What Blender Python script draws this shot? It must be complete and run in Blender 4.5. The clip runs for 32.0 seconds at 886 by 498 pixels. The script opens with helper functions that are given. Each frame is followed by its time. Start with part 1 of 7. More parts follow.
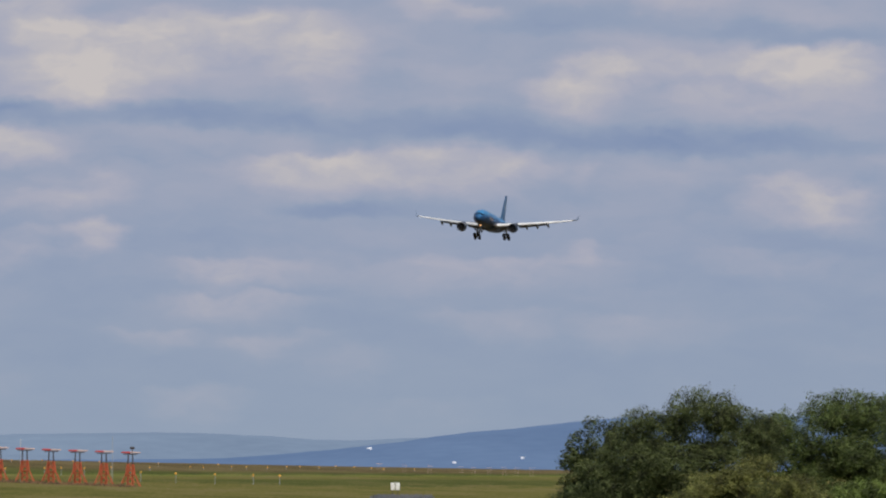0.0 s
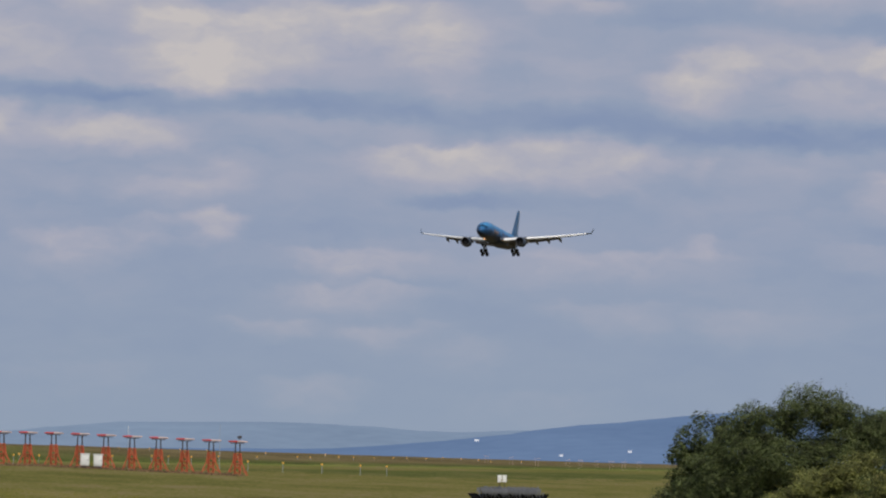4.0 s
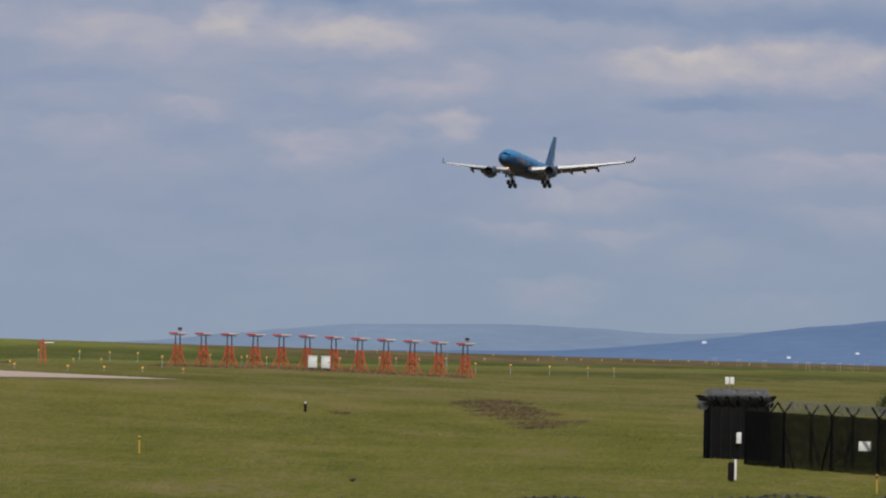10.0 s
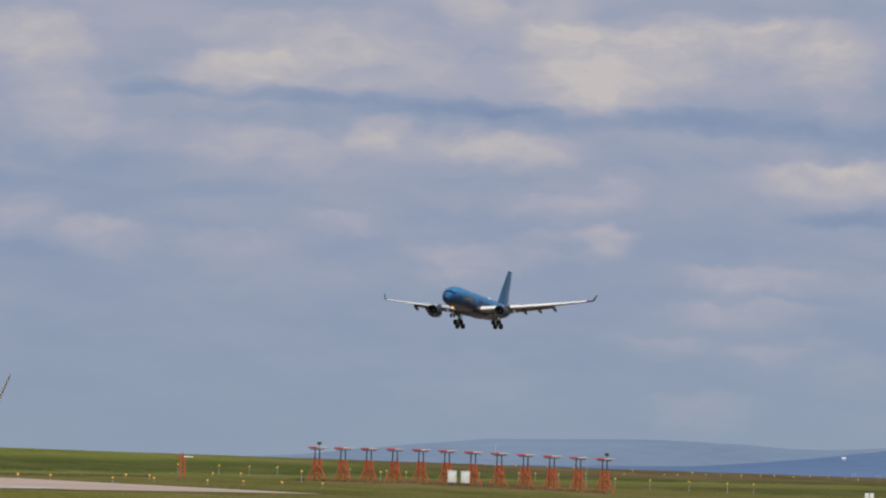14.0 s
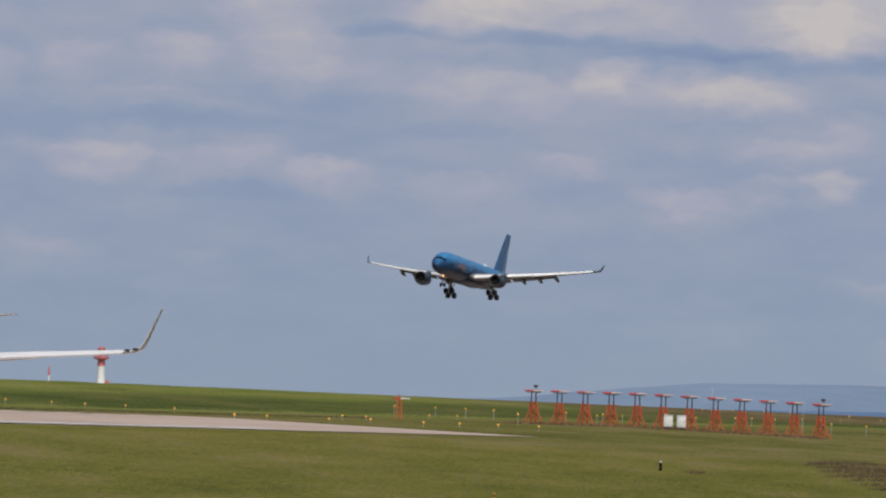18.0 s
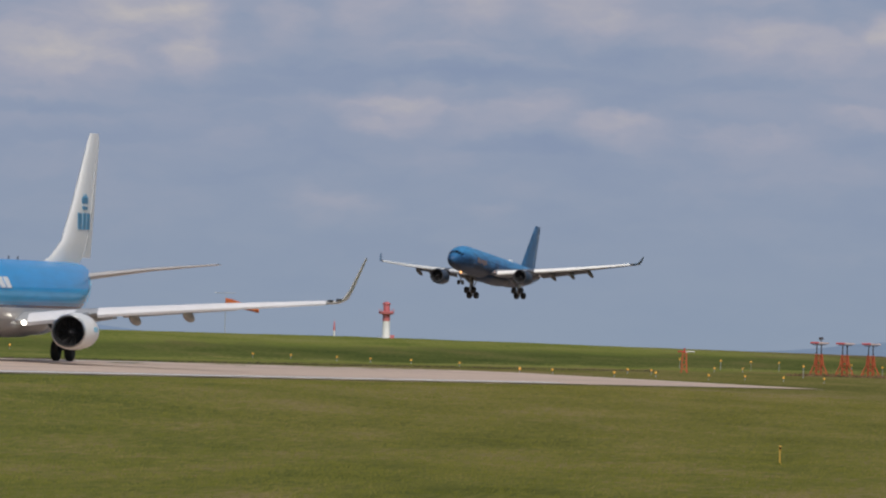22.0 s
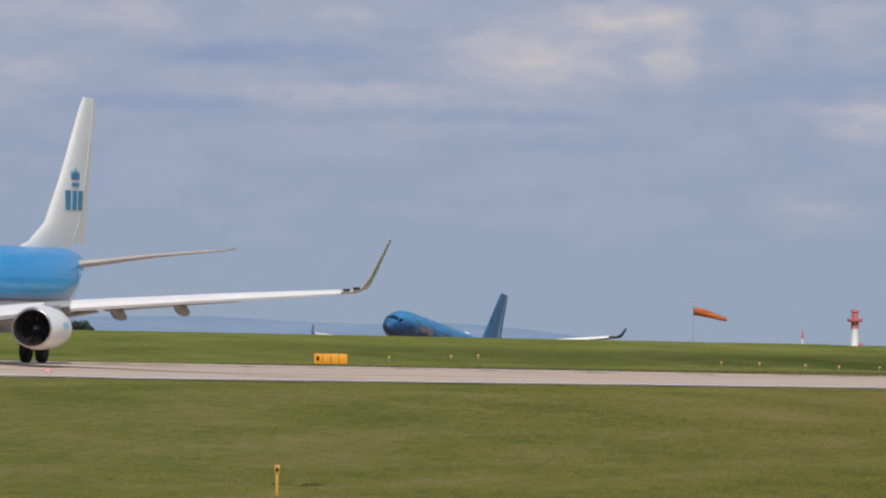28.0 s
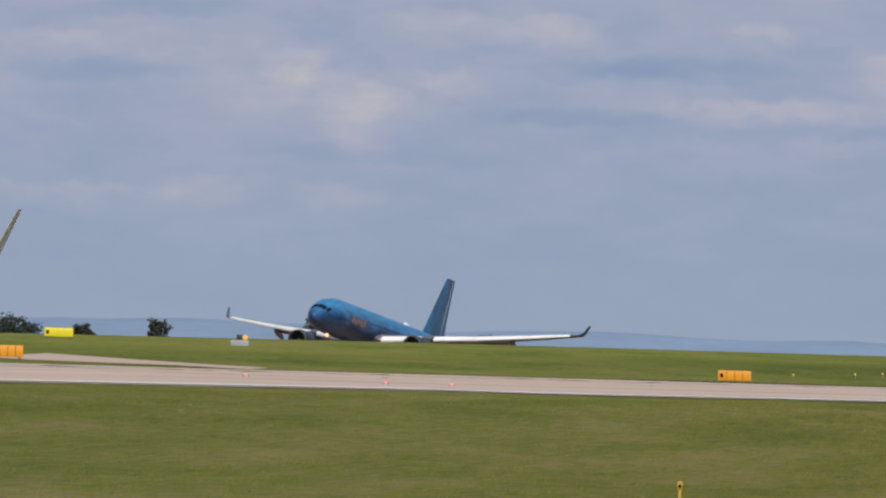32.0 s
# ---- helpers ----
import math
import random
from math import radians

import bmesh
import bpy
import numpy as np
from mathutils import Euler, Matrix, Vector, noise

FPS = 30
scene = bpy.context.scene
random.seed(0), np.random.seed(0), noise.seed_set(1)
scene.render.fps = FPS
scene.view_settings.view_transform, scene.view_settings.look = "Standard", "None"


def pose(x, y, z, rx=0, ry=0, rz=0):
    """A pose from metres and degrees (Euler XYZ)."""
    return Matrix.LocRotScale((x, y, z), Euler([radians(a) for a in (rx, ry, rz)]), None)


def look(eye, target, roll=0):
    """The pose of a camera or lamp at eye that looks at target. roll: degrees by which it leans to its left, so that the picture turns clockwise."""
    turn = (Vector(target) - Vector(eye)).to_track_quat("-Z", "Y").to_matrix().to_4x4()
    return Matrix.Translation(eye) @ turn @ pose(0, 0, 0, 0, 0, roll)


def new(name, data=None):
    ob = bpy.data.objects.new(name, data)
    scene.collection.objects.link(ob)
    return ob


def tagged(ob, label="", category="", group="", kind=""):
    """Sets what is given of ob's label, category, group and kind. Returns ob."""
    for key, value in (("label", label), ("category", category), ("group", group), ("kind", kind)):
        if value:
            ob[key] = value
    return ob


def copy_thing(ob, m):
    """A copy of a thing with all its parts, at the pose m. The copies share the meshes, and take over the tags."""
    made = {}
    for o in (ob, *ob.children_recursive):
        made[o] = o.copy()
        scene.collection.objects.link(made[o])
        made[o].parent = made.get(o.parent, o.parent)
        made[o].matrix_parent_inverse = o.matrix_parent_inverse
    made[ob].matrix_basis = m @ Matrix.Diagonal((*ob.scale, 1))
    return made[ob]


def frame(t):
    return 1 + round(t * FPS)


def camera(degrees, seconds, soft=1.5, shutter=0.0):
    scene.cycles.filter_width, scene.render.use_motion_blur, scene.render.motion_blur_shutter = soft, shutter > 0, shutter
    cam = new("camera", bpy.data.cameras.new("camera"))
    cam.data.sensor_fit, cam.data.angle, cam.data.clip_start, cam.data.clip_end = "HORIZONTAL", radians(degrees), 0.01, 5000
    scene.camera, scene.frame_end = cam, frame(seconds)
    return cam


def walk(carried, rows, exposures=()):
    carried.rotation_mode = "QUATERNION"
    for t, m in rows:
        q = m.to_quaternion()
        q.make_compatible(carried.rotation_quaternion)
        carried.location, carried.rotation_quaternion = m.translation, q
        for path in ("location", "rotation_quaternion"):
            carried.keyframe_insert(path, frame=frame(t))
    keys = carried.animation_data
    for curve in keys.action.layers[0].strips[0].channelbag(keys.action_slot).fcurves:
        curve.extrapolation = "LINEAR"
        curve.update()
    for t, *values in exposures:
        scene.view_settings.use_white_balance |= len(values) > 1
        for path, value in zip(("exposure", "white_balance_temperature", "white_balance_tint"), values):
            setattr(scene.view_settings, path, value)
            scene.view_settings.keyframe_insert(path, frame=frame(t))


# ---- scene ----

# The camera stands on a bank behind the airfield fence and only turns: seconds, turn to the right, tilt up and lean, in degrees.
EYE = 5.0
TURNS = [
    (0.0, 1.7519, 1.0947, 0.341),
    (0.5, 1.7392, 1.2293, 0.551),
    (1.0, 1.7796, 1.2230, 0.730),
    (1.5, 1.6531, 1.3146, 0.977),
    (2.0, 1.5340, 1.3514, 1.034),
    (2.5, 1.3894, 1.1201, 0.964),
    (4.5, 1.0340, 1.0384, 0.990),
    (5.0, 0.9367, 1.0317, 0.725),
    (5.5, 0.7270, 1.0396, 0.904),
    (6.0, 0.5976, 0.8846, 1.101),
    (6.5, 0.5291, 0.8609, 1.313),
    (7.0, 0.3572, 0.8435, 1.481),
    (7.5, 0.2842, 0.8310, 1.445),
    (8.0, 0.2005, 0.7526, 1.380),
    (8.5, -0.0741, 0.6727, 1.429),
    (9.0, 0.1704, 0.4826, 1.166),
    (9.5, 0.2097, 0.3533, 0.971),
    (10.0, -0.1415, 0.4675, 1.027),
    (10.5, -0.0783, 0.5087, 0.821),
    (11.0, -0.4181, 0.5437, 0.888),
    (11.5, -0.5340, 0.7281, 1.029),
    (12.0, -0.5754, 0.7501, 0.995),
    (12.5, -0.6054, 0.8381, 0.947),
    (13.0, -0.8267, 0.9922, 1.146),
    (13.5, -0.9329, 1.1271, 1.187),
    (15.5, -1.1503, 0.9622, 1.375),
    (16.0, -1.5141, 1.0260, 1.461),
    (16.5, -1.6959, 0.8831, 1.424),
    (17.0, -1.7880, 0.7161, 1.441),
    (17.5, -1.8066, 0.5680, 1.439),
    (18.0, -2.1663, 0.7501, 1.699),
    (18.5, -2.6857, 0.8873, 1.841),
    (19.0, -2.7355, 0.7542, 1.830),
    (19.5, -2.8611, 0.5439, 2.037),
    (20.0, -3.0779, 0.5621, 1.938),
    (20.5, -3.1245, 0.4538, 1.807),
    (21.0, -3.2646, 0.5161, 1.582),
    (21.5, -3.5815, 0.5779, 1.363),
    (22.0, -3.7647, 0.4466, 1.359),
    (22.5, -3.7963, 0.2485, 1.260),
    (23.0, -3.9979, 0.1414, 1.329),
    (23.5, -4.1144, 0.0804, 1.163),
    (24.0, -4.4279, 0.3236, 1.093),
    (24.5, -4.6104, 0.1523, 1.116),
    (26.5, -5.4473, 0.2222, 1.134),
    (27.0, -5.7669, 0.3267, 1.058),
    (27.5, -6.0857, 0.4639, 0.968),
    (28.0, -6.4053, 0.4458, 0.906),
    (28.5, -6.4615, 0.5012, 0.872),
    (29.0, -7.0828, 0.6083, 1.012),
    (29.5, -7.2627, 0.6206, 1.107),
    (30.0, -7.6901, 0.7595, 1.107),
    (30.5, -7.8914, 0.6121, 1.101),
    (31.0, -8.2690, 0.4784, 1.089),
    (31.5, -8.3608, 0.5555, 1.220),
    (32.0, -8.6938, 0.4890, 1.486),
]
cam = camera(5.0, 32.0, soft=2.2)
walk(cam, [(t, pose(0, 0, EYE, 90 + tilt, 0, -turn) @ pose(0, 0, 0, 0, 0, lean)) for t, turn, tilt, lean in TURNS],
     exposures=[(0.0, 0.03), (6.0, -0.02), (13.0, -0.03), (16.0, -0.08), (17.0, -0.12), (18.0, -0.02), (20.0, -0.05), (22.0, -0.09), (23.2, -0.10), (24.0, 0.16), (26.6, 0.20), (28.0, 0.12), (32.0, 0.10)])

# ---------------------------------------------------------------- light
SUN_EL, SUN_AZ = 48.0, 166.0      # azimuth from the view's axis, to the right
world = bpy.data.worlds.new("sky")
scene.world = world
world.use_nodes = True
wn = world.node_tree.nodes
sky = wn.new("ShaderNodeTexSky")
sky.sky_type, sky.sun_disc = "NISHITA", False
sky.sun_elevation, sky.sun_rotation = radians(SUN_EL), radians(SUN_AZ)
sky.air_density, sky.dust_density = 1.0, 1.5
world.node_tree.links.new(sky.outputs[0], wn["Background"].inputs[0])
wn["Background"].inputs[1].default_value = 0.085
sun = new("sun", bpy.data.lights.new("sun", "SUN"))
sun.data.energy, sun.data.angle, sun.data.color = 2.7, radians(0.7), (1.0, 0.94, 0.855)
a, e = radians(SUN_AZ), radians(SUN_EL)
sun.matrix_world = look((0, 0, 0), (-math.sin(a) * math.cos(e), -math.cos(a) * math.cos(e), -math.sin(e)))


# ---------------------------------------------------------------- materials
def material(name, colour, rough=0.7, metal=0.0, vary=0.12, scale=2.0, bump=0.0, fine=0.0, coords="Object", stretch=(1, 1, 1), spec=0.5, jitter=0.0):
    """A painted or natural surface: two scales of mottling, optional relief and a shift from piece to piece."""
    m = bpy.data.materials.new(name)
    m.use_nodes = True
    n, l = m.node_tree.nodes, m.node_tree.links
    b = n["Principled BSDF"]
    b.inputs["Roughness"].default_value, b.inputs["Metallic"].default_value = rough, metal
    b.inputs["Specular IOR Level"].default_value = spec
    tc, mp = n.new("ShaderNodeTexCoord"), n.new("ShaderNodeMapping")
    mp.inputs["Scale"].default_value = stretch
    l.new(tc.outputs[coords], mp.inputs["Vector"])
    big, small = n.new("ShaderNodeTexNoise"), n.new("ShaderNodeTexNoise")
    big.inputs["Scale"].default_value, small.inputs["Scale"].default_value = scale, scale * 9
    big.inputs["Detail"].default_value = small.inputs["Detail"].default_value = 5
    for t in (big, small):
        l.new(mp.outputs[0], t.inputs["Vector"])
    mix = n.new("ShaderNodeMix")
    mix.data_type = "FLOAT"
    mix.inputs[0].default_value = 0.4
    l.new(big.outputs[0], mix.inputs[2])
    l.new(small.outputs[0], mix.inputs[3])
    val = n.new("ShaderNodeMapRange")
    val.inputs[1].default_value, val.inputs[2].default_value = 0.3, 0.7
    val.inputs[3].default_value, val.inputs[4].default_value = 1 - vary, 1 + vary
    l.new(mix.outputs[0], val.inputs[0])
    hsv = n.new("ShaderNodeHueSaturation")
    hsv.inputs["Color"].default_value = (*colour, 1)
    if jitter:
        info, mr, mul = n.new("ShaderNodeObjectInfo"), n.new("ShaderNodeMapRange"), n.new("ShaderNodeMath")
        mr.inputs[3].default_value, mr.inputs[4].default_value = 1 - jitter, 1 + jitter
        mul.operation = "MULTIPLY"
        l.new(info.outputs["Random"], mr.inputs[0])
        l.new(mr.outputs[0], mul.inputs[0])
        l.new(val.outputs[0], mul.inputs[1])
        l.new(mul.outputs[0], hsv.inputs["Value"])
    else:
        l.new(val.outputs[0], hsv.inputs["Value"])
    l.new(hsv.outputs[0], b.inputs["Base Color"])
    if bump:
        bp = n.new("ShaderNodeBump")
        bp.inputs["Strength"].default_value, bp.inputs["Distance"].default_value = bump, fine or 0.02
        l.new(small.outputs[0], bp.inputs["Height"])
        l.new(bp.outputs[0], b.inputs["Normal"])
    return m


def glowing(name, colour, strength):
    m = bpy.data.materials.new(name)
    m.use_nodes = True
    b = m.node_tree.nodes["Principled BSDF"]
    b.inputs["Base Color"].default_value = (*colour, 1)
    b.inputs["Emission Color"].default_value = (*colour, 1)
    b.inputs["Emission Strength"].default_value = strength
    return m


def math_node(n, l, op, a, b=None):
    q = n.new("ShaderNodeMath")
    q.operation = op
    for i, v in enumerate((a, b)):
        if v is None:
            continue
        if isinstance(v, (int, float)):
            q.inputs[i].default_value = v
        else:
            l.new(v, q.inputs[i])
    return q.outputs[0]


def ramp(n, l, fac, stops):
    r = n.new("ShaderNodeValToRGB")
    el = r.color_ramp.elements
    while len(el) < len(stops):
        el.new(0.5)
    for e_, (p, c) in zip(el, stops):
        e_.position, e_.color = p, (*c, 1)
    l.new(fac, r.inputs[0])
    return r.outputs[0]


def blend(n, l, fac, a, b, mode="MIX"):
    q = n.new("ShaderNodeMix")
    q.data_type, q.blend_type = "RGBA", mode
    for i, v in ((0, fac), (6, a), (7, b)):
        if isinstance(v, (int, float)):
            q.inputs[i].default_value = v
        elif isinstance(v, tuple):
            q.inputs[i].default_value = (*v, 1)
        else:
            l.new(v, q.inputs[i])
    return q.outputs[2]


# ---------------------------------------------------------------- mesh helpers
def finish(bm, name, mat, smooth=True):
    bmesh.ops.recalc_face_normals(bm, faces=bm.faces)
    me = bpy.data.meshes.new(name)
    bm.to_mesh(me)
    bm.free()
    if smooth:
        me.polygons.foreach_set("use_smooth", [True] * len(me.polygons))
        me.set_sharp_from_angle(angle=radians(40))
    for m in mat if isinstance(mat, (list, tuple)) else (mat,):
        me.materials.append(m)
    return me


def part(name, bm, mat, parent=None, label="", smooth=True, m=None):
    ob = new(name, finish(bm, name, mat, smooth))
    ob.parent = parent
    if m is not None:
        ob.matrix_basis = m
    if label:
        tagged(ob, label)
    return ob


def shared(name, me, parent, m):
    ob = new(name, me)
    ob.parent, ob.matrix_basis = parent, m
    return ob


def base(name, m, label, category, group="", kind=""):
    ob = new(name)
    ob.empty_display_size = 0.3
    ob.matrix_basis = m
    return tagged(ob, label, category, group, kind)


def loft(bm, rings, closed=True, caps=True):
    """Skin of rings of points, each ring of the same length."""
    vs = [[bm.verts.new(p) for p in r] for r in rings]
    k = len(rings[0])
    for a_, b_ in zip(vs, vs[1:]):
        for i in range(k if closed else k - 1):
            j = (i + 1) % k
            bm.faces.new((a_[i], a_[j], b_[j], b_[i]))
    if caps and closed:
        bm.faces.new(vs[0][::-1])
        bm.faces.new(vs[-1])
    return bm


def box(bm, x0, x1, y0, y1, z0, z1, bev=0.0):
    r = bmesh.ops.create_cube(bm, size=1, matrix=Matrix.Translation(((x0 + x1) / 2, (y0 + y1) / 2, (z0 + z1) / 2)) @ Matrix.Diagonal((x1 - x0, y1 - y0, z1 - z0, 1)))
    if bev:
        es = list({e_ for v in r["verts"] for e_ in v.link_edges})
        bmesh.ops.bevel(bm, geom=es, offset=bev, segments=2, affect="EDGES", profile=0.5)
    return bm


def ring(c, r, axis_x, axis_y, k=16, phase=0.0):
    c, ax, ay = Vector(c), Vector(axis_x), Vector(axis_y)
    return [c + ax * (r * math.cos(phase + 2 * math.pi * i / k)) + ay * (r * math.sin(phase + 2 * math.pi * i / k)) for i in range(k)]


def rod(bm, p, q, r, r2=None, k=8):
    p, q = Vector(p), Vector(q)
    d = (q - p).normalized()
    ax = d.orthogonal().normalized()
    ay = d.cross(ax)
    return loft(bm, [ring(p, r, ax, ay, k), ring(q, r if r2 is None else r2, ax, ay, k)])


def lathe(bm, profile, c=(0, 0, 0), axis="x", k=20):
    """A turned form: profile of (distance along the axis, radius)."""
    ax, ay, ad = {"x": ((0, 1, 0), (0, 0, 1), (1, 0, 0)), "y": ((0, 0, 1), (1, 0, 0), (0, 1, 0)), "z": ((1, 0, 0), (0, 1, 0), (0, 0, 1))}[axis]
    return loft(bm, [ring(Vector(c) + Vector(ad) * s, max(r, 0.004), ax, ay, k) for s, r in profile])


# ---------------------------------------------------------------- ground
# u runs along the near runway, away from the camera; v across it, to the right.
S10, C10 = math.sin(radians(10)), math.cos(radians(10))


def uv(u, v):
    return u * S10 + v * C10, u * C10 - v * S10


def soft_step(a, b, x):
    t = np.clip((x - a) / (b - a), 0, 1)
    return t * t * (3 - 2 * t)


def runway_fall(u, v):
    h = 2.3 + 0.0043 * np.clip(u - 388, 0, 251) + 0.0028 * np.clip(u - 639, 0, 900) + 0.0035 * np.clip(u - 400, -70, 0) * np.clip((v + 145) / 10, 0, 1)
    return h - 0.7 * np.clip((-131 - v) / 45, -0.6, 1.2) - 0.30 * np.clip(1 - np.abs(v + 153.5) / 22.5, 0, 1)


def far_runway_fall(u):
    return np.clip(5.9 + 0.016 * (u - 1464), 4.0, 13.0)


def ground_z(u, v):
    """Height of the airfield: the near field, the runway's strip, the bank and its ridge, the far runway beyond."""
    u, v = np.asarray(u, float), np.asarray(v, float)
    dist = np.hypot(u, v)
    field = 4.0 + 0.0033 * (np.clip(u, 100, 400) - 229) + 0.02 * np.clip(v + 70, 0, 60)
    h = field + (runway_fall(u, v) - field) * soft_step(-72, -122, v)
    ridge = 0.66 + 0.0019 * np.clip(u - 800, 0, 220) + 0.0046 * np.clip(u - 1020, 0, 1400)
    rise = 0.35 * np.clip((-186 - v) / 74, 0, 1) + 0.65 * soft_step(-196, -250, v)
    h = h + (ridge - h) * np.clip(rise, 0, 1)
    far = far_runway_fall(u)
    h = h + (far - h) * soft_step(-275, -440, v)
    h = h + soft_step(1900, 4200, dist) * 9.0
    near = 1.65 + (h - 1.65) * soft_step(6, 70, dist)
    return EYE - near


def spot(u, v, lift=0.0):
    x, y = uv(u, v)
    return x, y, float(ground_z(u, v)) + lift


# ---------------------------------------------------------------- sky and distance
def puff_group():
    """A cloud's body, added to those before it: a crisp lit top, fading softly downwards; a shade (gain below nought) is even."""
    g = bpy.data.node_groups.new("cloud_puff", "ShaderNodeTree")
    for name, kind in (("Where", "NodeSocketVector"), ("Before", "NodeSocketFloat"), ("Turn", "NodeSocketFloat"), ("Height", "NodeSocketFloat"), ("Half Width", "NodeSocketFloat"), ("Half Height", "NodeSocketFloat"), ("Gain", "NodeSocketFloat")):
        g.interface.new_socket(name=name, in_out="INPUT", socket_type=kind)
    g.interface.new_socket(name="Sum", in_out="OUTPUT", socket_type="NodeSocketFloat")
    n, l = g.nodes, g.links
    gi, go, sep = n.new("NodeGroupInput"), n.new("NodeGroupOutput"), n.new("ShaderNodeSeparateXYZ")
    l.new(gi.outputs[0], sep.inputs[0])
    op = lambda *k: math_node(n, l, *k)
    lit = op("GREATER_THAN", gi.outputs[6], 0.0)
    dx = op("DIVIDE", op("SUBTRACT", sep.outputs[0], gi.outputs[2]), gi.outputs[4])
    dy = op("DIVIDE", op("SUBTRACT", sep.outputs[1], gi.outputs[3]), gi.outputs[5])
    dy = op("ADD", op("MULTIPLY", dy, 1.45), op("MULTIPLY", op("ABSOLUTE", dy), op("SUBTRACT", op("MULTIPLY", lit, 0.95), 0.2)))
    r2 = op("ADD", op("MULTIPLY", dx, dx), op("MULTIPLY", dy, dy))
    r2 = op("MULTIPLY", r2, op("ADD", r2, 0.4))
    body = op("MULTIPLY", op("POWER", 2.718, op("MULTIPLY", r2, -1.0)), gi.outputs[6])
    l.new(op("ADD", body, gi.outputs[1]), go.inputs[0])
    return g


PUFF = puff_group()


def sky_material():
    """Broken cloud banks lit cream on top, blue-grey beneath; the map runs in degrees of turn and height."""
    m = bpy.data.materials.new("cloudy_sky")
    m.use_nodes = True
    n, l = m.node_tree.nodes, m.node_tree.links
    n.clear()
    out, em = n.new("ShaderNodeOutputMaterial"), n.new("ShaderNodeEmission")
    l.new(em.outputs[0], out.inputs[0])
    tc = n.new("ShaderNodeTexCoord")
    here = tc.outputs["UV"]
    # two scales of billowing push the clouds' outlines about
    for scale, stretch, push in ((1.6, (1.2, 2.4, 1), (0.16, 0.075, 0)), (6.0, (1.0, 1.7, 1), (0.085, 0.050, 0))):
        warp, mp = n.new("ShaderNodeTexNoise"), n.new("ShaderNodeMapping")
        mp.inputs["Scale"].default_value = stretch
        l.new(tc.outputs["UV"], mp.inputs[0])
        warp.inputs["Scale"].default_value, warp.inputs["Detail"].default_value, warp.inputs["Roughness"].default_value = scale, 4, 0.5
        l.new(mp.outputs[0], warp.inputs["Vector"])
        sub, add = n.new("ShaderNodeVectorMath"), n.new("ShaderNodeVectorMath")
        sub.operation, add.operation = "SUBTRACT", "MULTIPLY_ADD"
        l.new(warp.outputs["Color"], sub.inputs[0])
        sub.inputs[1].default_value = (0.5, 0.5, 0.5)
        l.new(sub.outputs[0], add.inputs[0])
        add.inputs[1].default_value = tuple(2 * q for q in push)
        l.new(here, add.inputs[2])
        here = add.outputs[0]
    raw = n.new("ShaderNodeSeparateXYZ")
    l.new(tc.outputs["UV"], raw.inputs[0])

    total = None
    for row in ALL_CLOUDS:
        q = n.new("ShaderNodeGroup")
        q.node_tree = PUFF
        for i, v in enumerate(row):
            q.inputs[i + 2].default_value = v
        l.new(here, q.inputs[0])
        if total is not None:
            l.new(total, q.inputs[1])
        total = q.outputs[0]
    # billows break up the banks; the same billows taken a little higher give each its lit top
    def billow(scale, stretch, detail, rough, lift=0.0):
        t, mm = n.new("ShaderNodeTexNoise"), n.new("ShaderNodeMapping")
        mm.inputs["Scale"].default_value, mm.inputs["Location"].default_value = stretch, (3.1, 1.7 + lift, 0.0)
        t.inputs["Scale"].default_value, t.inputs["Detail"].default_value, t.inputs["Roughness"].default_value = scale, detail, rough
        l.new(here, mm.inputs[0])
        l.new(mm.outputs[0], t.inputs["Vector"])
        return math_node(n, l, "SUBTRACT", t.outputs[0], 0.5)

    big, mid_, small = billow(0.85, (0.8, 2.1, 1), 4, 0.5), billow(2.1, (0.75, 2.1, 1), 5, 0.5), billow(7.0, (0.8, 1.6, 1), 4, 0.5)
    raised = billow(2.1, (0.75, 2.1, 1), 5, 0.5, 0.16)
    body = n.new("ShaderNodeMapRange")
    body.interpolation_type = "SMOOTHSTEP"
    body.inputs[1].default_value, body.inputs[2].default_value = -0.1, 0.8
    l.new(total, body.inputs[0])
    # fewer and paler billows towards the horizon
    height = n.new("ShaderNodeMapRange")
    height.inputs[1].default_value, height.inputs[2].default_value = 0.1, 1.6
    height.inputs[3].default_value, height.inputs[4].default_value = 0.35, 1.0
    l.new(raw.outputs[1], height.inputs[0])
    rough = math_node(n, l, "ADD", math_node(n, l, "MULTIPLY", big, 0.65), math_node(n, l, "MULTIPLY", mid_, 0.75))
    rough = math_node(n, l, "MULTIPLY", rough, height.outputs[0])
    inner = math_node(n, l, "ADD", math_node(n, l, "MULTIPLY", math_node(n, l, "SUBTRACT", mid_, raised), 0.9), math_node(n, l, "MULTIPLY", small, 0.85))
    inner = math_node(n, l, "MULTIPLY", inner, math_node(n, l, "ADD", body.outputs[0], 0.08))
    total = math_node(n, l, "ADD", total, math_node(n, l, "ADD", rough, inner))
    rise = n.new("ShaderNodeMapRange")
    rise.inputs[1].default_value, rise.inputs[2].default_value = 0.2, 2.4
    rise.inputs[3].default_value, rise.inputs[4].default_value = 0.26, 0.42
    l.new(raw.outputs[1], rise.inputs[0])
    fac = math_node(n, l, "ADD", math_node(n, l, "MULTIPLY", total, 0.54), rise.outputs[0])
    col = ramp(n, l, fac, SKY_RAMP)
    low = n.new("ShaderNodeMapRange")
    low.inputs[1].default_value, low.inputs[2].default_value = -0.2, 1.1
    low.inputs[3].default_value, low.inputs[4].default_value = 0.60, 0.0
    l.new(raw.outputs[1], low.inputs[0])
